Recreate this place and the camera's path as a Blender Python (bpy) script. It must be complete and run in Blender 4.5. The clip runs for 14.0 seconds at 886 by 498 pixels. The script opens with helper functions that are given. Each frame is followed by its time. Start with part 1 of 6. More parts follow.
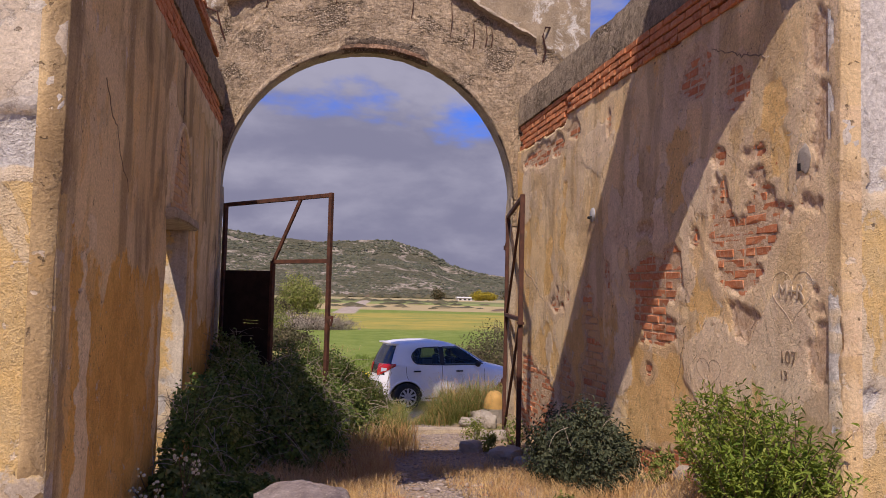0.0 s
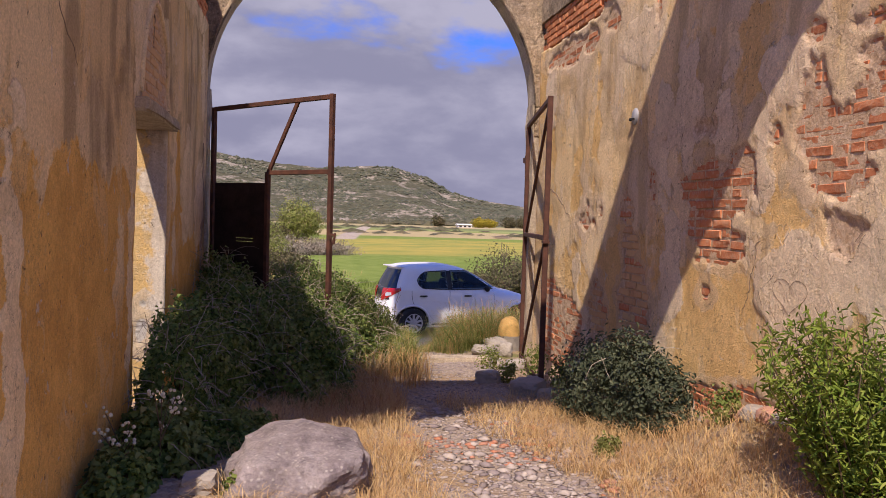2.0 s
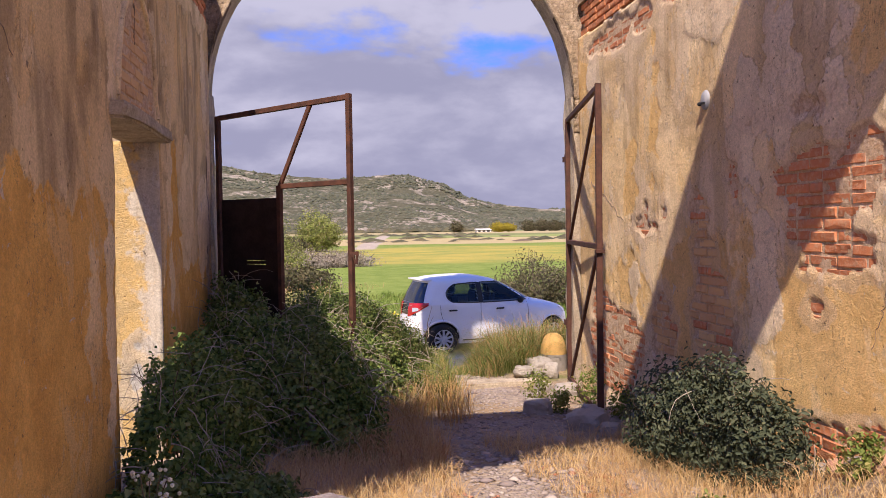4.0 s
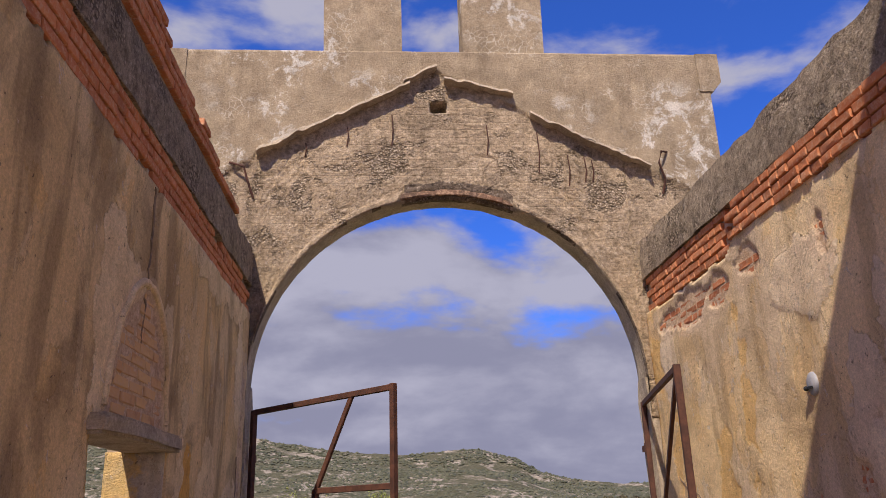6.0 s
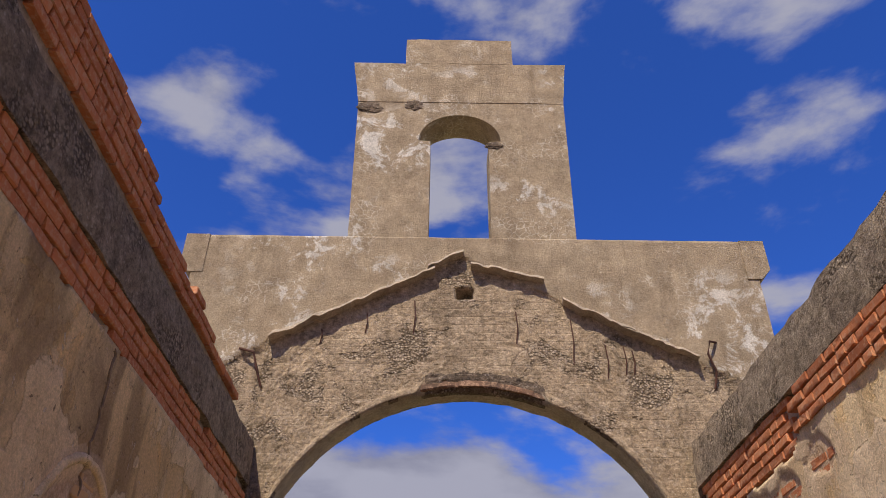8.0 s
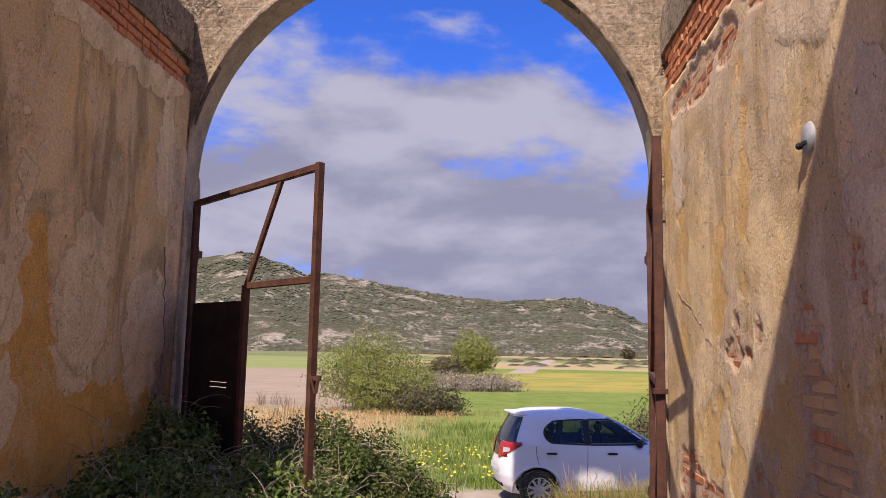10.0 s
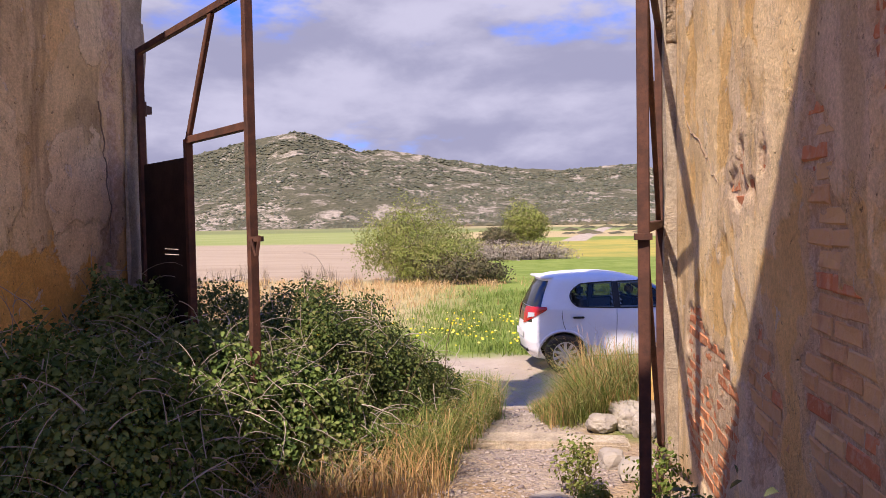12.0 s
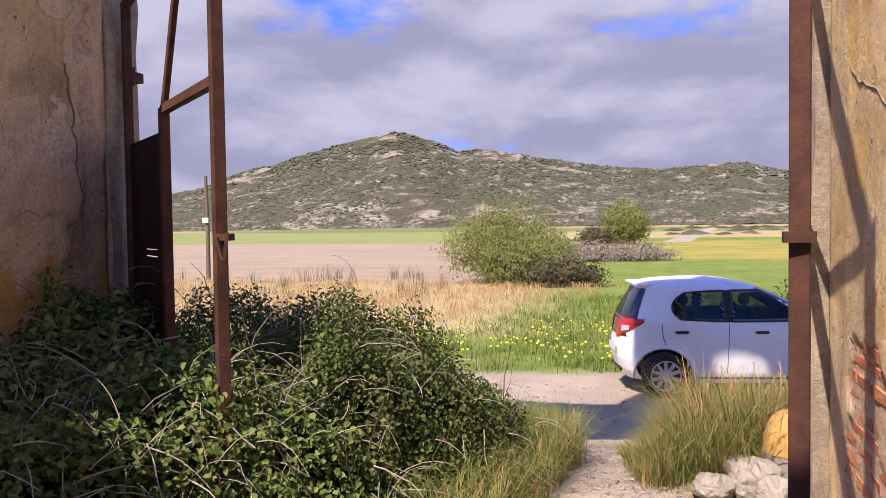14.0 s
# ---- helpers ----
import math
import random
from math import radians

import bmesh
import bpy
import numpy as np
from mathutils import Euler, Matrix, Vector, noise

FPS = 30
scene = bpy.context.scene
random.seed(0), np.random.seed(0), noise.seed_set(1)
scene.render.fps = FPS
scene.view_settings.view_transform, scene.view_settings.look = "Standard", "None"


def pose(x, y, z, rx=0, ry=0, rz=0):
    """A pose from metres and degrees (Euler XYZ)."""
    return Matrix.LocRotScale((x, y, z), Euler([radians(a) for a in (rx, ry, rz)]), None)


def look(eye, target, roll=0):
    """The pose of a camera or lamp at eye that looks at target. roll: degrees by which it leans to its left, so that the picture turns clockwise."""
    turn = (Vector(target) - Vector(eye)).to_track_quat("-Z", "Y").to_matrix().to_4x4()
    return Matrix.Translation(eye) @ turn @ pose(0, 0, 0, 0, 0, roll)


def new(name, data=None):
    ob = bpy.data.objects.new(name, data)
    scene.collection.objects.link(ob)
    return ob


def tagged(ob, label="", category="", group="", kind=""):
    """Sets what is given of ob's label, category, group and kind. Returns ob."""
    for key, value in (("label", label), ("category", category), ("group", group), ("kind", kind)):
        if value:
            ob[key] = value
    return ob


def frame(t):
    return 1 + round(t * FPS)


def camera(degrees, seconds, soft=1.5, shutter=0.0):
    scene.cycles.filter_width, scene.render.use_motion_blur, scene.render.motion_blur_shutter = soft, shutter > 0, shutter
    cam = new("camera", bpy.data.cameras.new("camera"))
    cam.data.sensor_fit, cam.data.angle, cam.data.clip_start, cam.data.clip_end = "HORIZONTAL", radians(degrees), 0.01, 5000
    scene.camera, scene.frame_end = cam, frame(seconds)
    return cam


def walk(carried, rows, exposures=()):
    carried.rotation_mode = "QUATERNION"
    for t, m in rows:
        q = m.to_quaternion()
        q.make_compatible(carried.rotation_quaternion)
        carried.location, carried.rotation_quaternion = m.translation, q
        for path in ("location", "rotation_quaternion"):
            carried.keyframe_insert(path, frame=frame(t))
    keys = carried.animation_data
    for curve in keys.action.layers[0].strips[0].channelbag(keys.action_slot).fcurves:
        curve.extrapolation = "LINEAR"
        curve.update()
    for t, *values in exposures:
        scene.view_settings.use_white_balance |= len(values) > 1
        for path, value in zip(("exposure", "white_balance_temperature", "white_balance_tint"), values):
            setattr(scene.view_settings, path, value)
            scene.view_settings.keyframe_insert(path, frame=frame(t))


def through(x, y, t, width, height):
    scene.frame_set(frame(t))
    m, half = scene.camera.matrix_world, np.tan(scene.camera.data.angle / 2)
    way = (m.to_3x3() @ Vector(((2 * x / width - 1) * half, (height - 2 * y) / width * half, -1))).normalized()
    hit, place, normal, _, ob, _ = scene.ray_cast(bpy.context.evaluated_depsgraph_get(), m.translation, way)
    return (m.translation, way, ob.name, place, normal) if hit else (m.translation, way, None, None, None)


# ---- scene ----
cam = camera(59.9, 14.0, 0.8)
PATH = [
    (0, (0.101, 0.474, 1.983), (0.456, 2.439, 2.093), 1.4),
    (0.5, (0.095, 0.745, 1.937), (0.449, 2.711, 2.042), 1.9),
    (1, (0.085, 0.96, 1.937), (0.445, 2.927, 1.943), 2.0),
    (1.5, (0.09, 1.131, 1.9), (0.447, 3.098, 1.845), 1.9),
    (2, (0.114, 1.474, 1.848), (0.475, 3.439, 1.769), 1.7),
    (4.3, (0.13, 2.648, 1.926), (0.432, 4.624, 1.873), -1.2),
    (4.5, (0.148, 2.759, 1.984), (0.438, 4.738, 2.011), -1.3),
    (5, (0.171, 2.931, 2.066), (0.435, 4.906, 2.231), -1.5),
    (5.5, (0.27, 3.118, 2.104), (0.465, 5.069, 2.5), -1.6),
    (6, (0.362, 3.274, 2.159), (0.506, 5.167, 2.789), -1.8),
    (6.5, (0.35, 3.463, 2.184), (0.46, 5.241, 3.094), -1.7),
    (7, (0.35, 3.593, 2.211), (0.452, 5.295, 3.256), -1.8),
    (7.2, (0.401, 3.651, 2.206), (0.491, 5.286, 3.354), -1.6),
    (9.3, (1.257, 4.426, 1.98), (1.149, 6.232, 2.833), 2.1),
    (9.5, (1.383, 4.454, 1.934), (1.271, 6.324, 2.633), 1.7),
    (10, (1.617, 4.534, 1.865), (1.486, 6.514, 2.118), 1.1),
    (10.5, (1.782, 4.691, 1.784), (1.613, 6.683, 1.843), 0.4),
    (11, (1.924, 4.886, 1.759), (1.71, 6.874, 1.715), -0.6),
    (11.5, (2.09, 5.14, 1.745), (1.852, 7.125, 1.689), -0.9),
    (12, (2.141, 5.38, 1.734), (1.866, 7.359, 1.658), -1.0),
    (12.5, (2.166, 5.648, 1.738), (1.854, 7.622, 1.649), -1.0),
    (13, (2.26, 6.039, 1.716), (1.82, 7.988, 1.626), -1.1),
    (13.5, (2.275, 6.405, 1.685), (1.76, 8.334, 1.566), -1.0),
    (14, (2.19, 6.795, 1.696), (1.665, 8.724, 1.623), -0.8),
]
EXPOSURES = [(0, 0.05, 6600, 20), (2, 0.35, 6600, 20), (4.5, 0.72, 6600, 19), (5.2, 0.70, 6600, 18), (6.5, 0.08, 6600, 13), (7.2, 0.05, 6600, 11), (9.5, 0.32, 6600, 16), (11, 0.72, 6600, 20), (12.5, 0.8, 6550, 20), (14, 0.74, 6500, 20)]
walk(cam, [(t, look(eye, target, roll)) for t, eye, target, roll in PATH], EXPOSURES)

# ---- light ----
SUN_WAY = Vector((0.28, 0.686, -1.0)).normalized()
sun_data = bpy.data.lights.new("sun", "SUN")
sun_data.energy, sun_data.angle, sun_data.color = 4.6, radians(0.55), (1.0, 0.90, 0.75)
sun = new("sun", sun_data)
sun.matrix_world = look((0, 0, 30), Vector((0, 0, 30)) + SUN_WAY)


def node(tree, kind, **sets):
    """A node with its settings and, under their names or numbers, its inputs."""
    n = tree.nodes.new("ShaderNode" + kind)
    ins = sets.pop("ins", {})
    if "operation" in sets:
        n.operation, n.use_clamp = sets["operation"], sets["use_clamp"]
    if "data_type" in sets:
        n.data_type, n.blend_type, n.clamp_factor = sets["data_type"], sets["blend_type"], True
    if "interpolation_type" in sets:
        n.interpolation_type = sets["interpolation_type"]
    if "attribute_name" in sets:
        n.attribute_name = sets["attribute_name"]
    for key, value in ins.items():
        if isinstance(value, bpy.types.NodeSocket):
            tree.links.new(value, n.inputs[key])
        else:
            n.inputs[key].default_value = value
    return n


def math_node(tree, op, a, b=0.0, c=0.0, clamp=False):
    return node(tree, "Math", operation=op, use_clamp=clamp, ins={0: a, 1: b, 2: c}).outputs[0]


def mixed(tree, fac, a, b, blend="MIX"):
    return node(tree, "Mix", data_type="RGBA", blend_type=blend, ins={0: fac, 6: a, 7: b}).outputs[2]


def ramp(tree, fac, lo, hi):
    """0 below lo, 1 above hi, smooth between."""
    return node(tree, "MapRange", interpolation_type="SMOOTHSTEP", ins={0: fac, 1: lo, 2: hi, 3: 0.0, 4: 1.0}).outputs[0]


def noise_node(tree, vec, scale, detail=4.0, rough=0.55, distort=0.0):
    return node(tree, "TexNoise", ins={"Vector": vec, "Scale": scale, "Detail": detail, "Roughness": rough, "Distortion": distort}).outputs[0]


def scaled(tree, vec, s, shift=(0, 0, 0)):
    return node(tree, "Mapping", ins={0: vec, 1: shift, 3: s}).outputs[0]


def rgb(r, g, b):
    return (r, g, b, 1.0)


# sky: clear blue with broken cumulus
world = bpy.data.worlds.new("sky")
scene.world = world
world.use_nodes = True
wt = world.node_tree
wt.nodes.clear()
sky = node(wt, "TexSky")
sky.sky_type, sky.sun_disc = "NISHITA", False
sky.sun_elevation, sky.sun_rotation = math.asin(-SUN_WAY.z), math.atan2(-SUN_WAY.x, -SUN_WAY.y)
sky.air_density, sky.dust_density, sky.ozone_density = 0.8, 0.3, 4.0
sky_col = mixed(wt, 1.0, sky.outputs[0], rgb(0.036, 0.077, 0.175), "MULTIPLY")
gen = node(wt, "TexCoord").outputs["Generated"]
sep = node(wt, "SeparateXYZ", ins={0: gen})
puff = scaled(wt, gen, (1.0, 1.0, 2.3), (0.35, 0.2, 0.0))
big = noise_node(wt, puff, 3.4, 9.0, 0.53, 0.12)
low = ramp(wt, sep.outputs[2], 0.62, 0.06)
cover = math_node(wt, "ADD", math_node(wt, "ADD", big, 0.035), math_node(wt, "MULTIPLY", low, 0.215))
mask = ramp(wt, cover, 0.53, 0.67)
lit = noise_node(wt, scaled(wt, gen, (1.0, 1.0, 2.3), (0.35, 0.2, -0.08)), 3.4, 9.0, 0.53, 0.12)
relief_ = math_node(wt, "ADD", math_node(wt, "SUBTRACT", lit, big), math_node(wt, "MULTIPLY", ramp(wt, sep.outputs[2], 0.40, 0.02), 0.15))
shade = ramp(wt, relief_, -0.06, 0.21)
cloud = mixed(wt, shade, rgb(0.35, 0.36, 0.455), rgb(0.215, 0.226, 0.32))
sky_mix = mixed(wt, mask, sky_col, cloud)
wout = node(wt, "OutputWorld")
wbg = node(wt, "Background", ins={0: sky_mix, 1: 1.0})
wt.links.new(wbg.outputs[0], wout.inputs[0])


# ---- materials ----
def material(name):
    m = bpy.data.materials.new(name)
    m.use_nodes = True
    t = m.node_tree
    bsdf = t.nodes["Principled BSDF"]
    pos = node(t, "TexCoord").outputs["Object"]
    return m, t, bsdf, pos


def finish(t, bsdf, colour, rough=0.9, height=None, strength=0.5, distance=0.02, spec=0.3):
    for key, value in (("Base Color", colour), ("Roughness", rough), ("Specular IOR Level", spec)):
        if isinstance(value, bpy.types.NodeSocket):
            t.links.new(value, bsdf.inputs[key])
        else:
            bsdf.inputs[key].default_value = value
    if height is not None:
        b = node(t, "Bump", ins={"Strength": strength, "Distance": distance, "Height": height})
        t.links.new(b.outputs[0], bsdf.inputs["Normal"])


def simple(name, col, rough=0.6, metal=0.0, vary=0.25, scale=8.0, spec=0.4, bump=0.3):
    """A plain surface with two scales of unevenness."""
    m, t, b, pos = material(name)
    n1, n2 = noise_node(t, pos, scale), noise_node(t, pos, scale * 9, 3.0)
    f = math_node(t, "ADD", math_node(t, "MULTIPLY", n1, 0.7), math_node(t, "MULTIPLY", n2, 0.3))
    dark = tuple(c * (1 - vary) for c in col) + (1,)
    light = tuple(min(1, c * (1 + vary)) for c in col) + (1,)
    finish(t, b, mixed(t, ramp(t, f, 0.3, 0.7), dark, light), rough, n2, bump, 0.004, spec)
    b.inputs["Metallic"].default_value = metal
    return m


def mottle(t, pos, col, grain=38.0, fine=(0.62, 1.38), broad=(0.78, 1.22)):
    """Uneven lightness at three scales; also gives the grain for relief."""
    g = noise_node(t, pos, grain, 10.0, 0.82)
    m1 = node(t, "MapRange", ins={0: g, 1: 0.36, 2: 0.64, 3: fine[0], 4: fine[1]}).outputs[0]
    m2 = node(t, "MapRange", ins={0: noise_node(t, pos, grain * 0.11, 6.0, 0.7), 1: 0.33, 2: 0.67, 3: broad[0], 4: broad[1]}).outputs[0]
    return mixed(t, 1.0, mixed(t, 1.0, col, m1, "MULTIPLY"), m2, "MULTIPLY"), g


def attr(t, name):
    return node(t, "Attribute", attribute_name=name).outputs["Fac"]


def plaster_material(name, top_a, top_b, streak, ochre_a, ochre_b, soft=0.012, raw_a=rgb(0.50, 0.33, 0.20), raw_b=rgb(0.64, 0.47, 0.32), wash=0.5, pale_a=rgb(0.74, 0.62, 0.47), pale_b=rgb(0.62, 0.51, 0.38)):
    """Old lime plaster in two coats, which the mesh's coat and bare values divide."""
    m, t, b, pos = material(name)
    broad = noise_node(t, pos, 0.9, 4.0, 0.55, 0.3)
    mid = noise_node(t, pos, 4.0, 7.0, 0.62, 0.3)
    fine = noise_node(t, pos, 46, 5.0, 0.7)
    sand = noise_node(t, pos, 95, 3.0, 0.65)
    runs = noise_node(t, scaled(t, pos, (3.2, 3.2, 0.5), (5, 2, 1)), 1.0, 4.0, 0.55, 0.25)
    drips = noise_node(t, scaled(t, pos, (15, 15, 0.9), (3, 1, 4)), 1.0, 4.0, 0.6, 0.15)
    skin = noise_node(t, scaled(t, pos, (1.7, 1.7, 1.0), (2, 3, 1)), 1.0, 10.0, 0.64, 0.35)
    peel = noise_node(t, scaled(t, pos, (2.6, 2.6, 1.5), (1, 7, 3)), 1.0, 10.0, 0.62, 0.4)
    f_skin, f_peel = ramp(t, skin, 0.525, 0.535), ramp(t, peel, 0.565, 0.574)
    blot = noise_node(t, scaled(t, pos, (1.3, 1.3, 1.2), (8, 1, 6)), 1.0, 5.0, 0.55, 0.5)
    top = mixed(t, ramp(t, broad, 0.40, 0.60), top_a, top_b)
    top = mixed(t, math_node(t, "MULTIPLY", f_skin, 0.8), top, pale_b)
    top = mixed(t, math_node(t, "MULTIPLY", f_peel, wash), top, ochre_a)
    top = mixed(t, math_node(t, "MULTIPLY", ramp(t, blot, 0.47, 0.64), 0.62), top, streak)
    top = mixed(t, math_node(t, "MULTIPLY", ramp(t, runs, 0.50, 0.62), 0.55), top, streak)
    top = mixed(t, math_node(t, "MULTIPLY", ramp(t, drips, 0.58, 0.70), 0.12), top, streak)
    och = mixed(t, ramp(t, math_node(t, "ADD", math_node(t, "MULTIPLY", mid, 0.6), math_node(t, "MULTIPLY", broad, 0.4)), 0.42, 0.58), ochre_a, ochre_b)
    och = mixed(t, math_node(t, "MULTIPLY", f_peel, 0.35), och, top_a)
    och = mixed(t, math_node(t, "MULTIPLY", ramp(t, sand, 0.52, 0.64), 0.30), och, streak)
    raw = mixed(t, ramp(t, noise_node(t, pos, 24, 5.0, 0.65), 0.35, 0.65), raw_a, raw_b)
    edge = math_node(t, "MULTIPLY", math_node(t, "SUBTRACT", noise_node(t, pos, 9, 9.0, 0.68), 0.5), 0.24)
    f_coat = ramp(t, math_node(t, "ADD", attr(t, "coat"), edge), -soft, soft)
    f_bare = ramp(t, math_node(t, "ADD", attr(t, "bare"), math_node(t, "MULTIPLY", edge, 0.25)), 0.01, -0.01)
    hem = ramp(t, math_node(t, "ABSOLUTE", math_node(t, "ADD", math_node(t, "ADD", attr(t, "bare"), math_node(t, "MULTIPLY", edge, 0.25)), -0.04)), 0.045, 0.035)
    skim = mixed(t, ramp(t, mid, 0.4, 0.62), pale_a, pale_b)
    skim = mixed(t, math_node(t, "MULTIPLY", ramp(t, runs, 0.53, 0.66), 0.3), skim, streak)
    f_pale = ramp(t, math_node(t, "ADD", attr(t, "pale"), math_node(t, "MULTIPLY", edge, 0.7)), -0.006, 0.006)
    col = mixed(t, f_pale, mixed(t, f_coat, och, top), skim)
    col = mixed(t, math_node(t, "MULTIPLY", hem, 0.45), col, raw_b)
    # dark outline of the flakes: cracks and the edge shadow put into the colour
    crack = ramp(t, math_node(t, "ABSOLUTE", math_node(t, "SUBTRACT", skin, 0.522)), 0.0035, 0.001)
    col = mixed(t, math_node(t, "MULTIPLY", crack, 0.5), col, rgb(0.22, 0.15, 0.095))
    pits = ramp(t, noise_node(t, pos, 21, 3.0, 0.6), 0.675, 0.71)
    col = mixed(t, math_node(t, "MULTIPLY", pits, 0.65), col, rgb(0.13, 0.09, 0.06))
    chip = ramp(t, noise_node(t, pos, 7, 6.0, 0.66, 0.6), 0.645, 0.66)
    col = mixed(t, math_node(t, "MULTIPLY", chip, 0.8), col, rgb(0.66, 0.54, 0.40))
    col = mixed(t, f_bare, col, raw)
    speck = node(t, "MapRange", ins={0: fine, 1: 0.34, 2: 0.66, 3: 0.86, 4: 1.14}).outputs[0]
    col = mixed(t, 1.0, col, speck, "MULTIPLY")
    speck = node(t, "MapRange", ins={0: sand, 1: 0.34, 2: 0.66, 3: 0.88, 4: 1.12}).outputs[0]
    col = mixed(t, 1.0, col, speck, "MULTIPLY")
    h = math_node(t, "ADD", math_node(t, "MULTIPLY", fine, 0.55), math_node(t, "MULTIPLY", f_coat, 0.45))
    rough_coat = math_node(t, "SUBTRACT", 1.0, math_node(t, "MAXIMUM", f_coat, f_pale))
    h = math_node(t, "ADD", h, math_node(t, "MULTIPLY", math_node(t, "MULTIPLY", sand, rough_coat), 0.9))
    h = math_node(t, "ADD", h, math_node(t, "MULTIPLY", f_pale, 0.35))
    h = math_node(t, "SUBTRACT", h, math_node(t, "MULTIPLY", f_peel, 0.22))
    h = math_node(t, "ADD", h, math_node(t, "MULTIPLY", f_skin, 0.16))
    h = math_node(t, "SUBTRACT", h, math_node(t, "MULTIPLY", pits, 0.8))
    h = math_node(t, "SUBTRACT", h, math_node(t, "MULTIPLY", chip, 0.35))
    finish(t, b, col, 0.93, h, 1.0, 0.014, 0.12)
    return m


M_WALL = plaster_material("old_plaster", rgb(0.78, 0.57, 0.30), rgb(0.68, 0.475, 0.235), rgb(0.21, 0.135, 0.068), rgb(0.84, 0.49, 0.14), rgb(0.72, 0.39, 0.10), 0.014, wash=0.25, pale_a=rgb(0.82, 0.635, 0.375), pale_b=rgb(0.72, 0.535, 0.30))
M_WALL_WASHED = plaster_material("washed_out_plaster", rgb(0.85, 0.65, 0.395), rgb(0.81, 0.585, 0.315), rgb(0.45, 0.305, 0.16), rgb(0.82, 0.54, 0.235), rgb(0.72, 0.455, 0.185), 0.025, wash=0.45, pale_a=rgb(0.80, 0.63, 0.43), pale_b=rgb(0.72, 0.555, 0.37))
M_FRONT = plaster_material("front_plaster", rgb(0.66, 0.59, 0.49), rgb(0.56, 0.48, 0.38), rgb(0.38, 0.30, 0.22), rgb(0.68, 0.455, 0.185), rgb(0.60, 0.43, 0.21), 0.02, rgb(0.45, 0.41, 0.37), rgb(0.62, 0.58, 0.53))


def concrete_material(name, a, b2, dark, white=0.0, boards=0.0, grain=70.0):
    m, t, b, pos = material(name)
    fine = noise_node(t, pos, grain, 3.0, 0.7)
    mid = noise_node(t, pos, 6, 6.0, 0.65)
    runs = noise_node(t, scaled(t, pos, (4, 4, 0.5)), 1.5, 5.0, 0.6)
    col = mixed(t, ramp(t, mid, 0.3, 0.7), a, b2)
    col = mixed(t, math_node(t, "MULTIPLY", ramp(t, runs, 0.5, 0.75), 0.6), col, dark)
    col = mixed(t, math_node(t, "MULTIPLY", ramp(t, fine, 0.56, 0.72), 0.45), col, dark)
    stones = node(t, "TexVoronoi", ins={"Vector": pos, "Scale": grain * 0.9})
    col = mixed(t, math_node(t, "MULTIPLY", ramp(t, stones.outputs["Distance"], 0.28, 0.12), 0.35), col, rgb(0.62, 0.56, 0.47))
    if white:
        wn = noise_node(t, pos, 3.2, 8.0, 0.75, 0.4)
        wz = noise_node(t, pos, 0.55, 2.0, 0.5)
        craze = node(t, "TexVoronoi", ins={"Vector": mixed(t, 0.12, pos, node(t, "TexNoise", ins={"Vector": pos, "Scale": 6.0}).outputs["Color"]), "Scale": 15.0})
        craze.feature = "DISTANCE_TO_EDGE"
        cf = math_node(t, "MULTIPLY", ramp(t, craze.outputs["Distance"], 0.055, 0.02), ramp(t, noise_node(t, pos, 1.3, 5.0, 0.6), 0.50, 0.60))
        col = mixed(t, math_node(t, "MULTIPLY", cf, 0.55), col, rgb(0.66, 0.59, 0.48))
        wf = math_node(t, "MULTIPLY", ramp(t, wn, 0.52, 0.60), ramp(t, wz, 0.44, 0.56))
        col = mixed(t, math_node(t, "MULTIPLY", wf, white), col, rgb(0.72, 0.68, 0.61))
    if boards:
        peb = node(t, "TexVoronoi", ins={"Vector": pos, "Scale": 42.0})
        loose = ramp(t, noise_node(t, pos, 2.2, 6.0, 0.65, 0.4), 0.53, 0.60)
        pebble = mixed(t, node(t, "SeparateColor", ins={0: peb.outputs["Color"]}).outputs[0], rgb(0.24, 0.18, 0.125), rgb(0.55, 0.45, 0.34))
        pebble = mixed(t, ramp(t, peb.outputs["Distance"], 0.35, 0.6), pebble, rgb(0.07, 0.052, 0.038))
        col = mixed(t, math_node(t, "MULTIPLY", loose, 0.6), col, pebble)
        crumb = noise_node(t, pos, 11, 9.0, 0.72, 0.4)
        col = mixed(t, math_node(t, "MULTIPLY", ramp(t, crumb, 0.54, 0.60), 0.55), col, dark)
        col = mixed(t, math_node(t, "MULTIPLY", ramp(t, crumb, 0.44, 0.38), 0.4), col, rgb(0.56, 0.45, 0.33))
    col, grit = mottle(t, pos, col, 26.0, (0.55, 1.45), (0.8, 1.2)) if boards else mottle(t, pos, col, 40.0, (0.72, 1.28), (0.8, 1.2))
    h = math_node(t, "ADD", math_node(t, "MULTIPLY", fine, 0.6), math_node(t, "MULTIPLY", grit, 1.0))
    if boards:
        sz = node(t, "SeparateXYZ", ins={0: pos}).outputs[2]
        wave = math_node(t, "PINGPONG", math_node(t, "ADD", sz, math_node(t, "MULTIPLY", mid, 0.02)), 0.045)
        h = math_node(t, "ADD", h, math_node(t, "MULTIPLY", ramp(t, wave, 0.0, 0.008), boards))
        h = math_node(t, "SUBTRACT", h, math_node(t, "MULTIPLY", math_node(t, "MULTIPLY", loose, peb.outputs["Distance"]), 1.1))
    finish(t, b, col, 0.95, h, 1.0, 0.02 if boards else 0.012, 0.12)
    return m


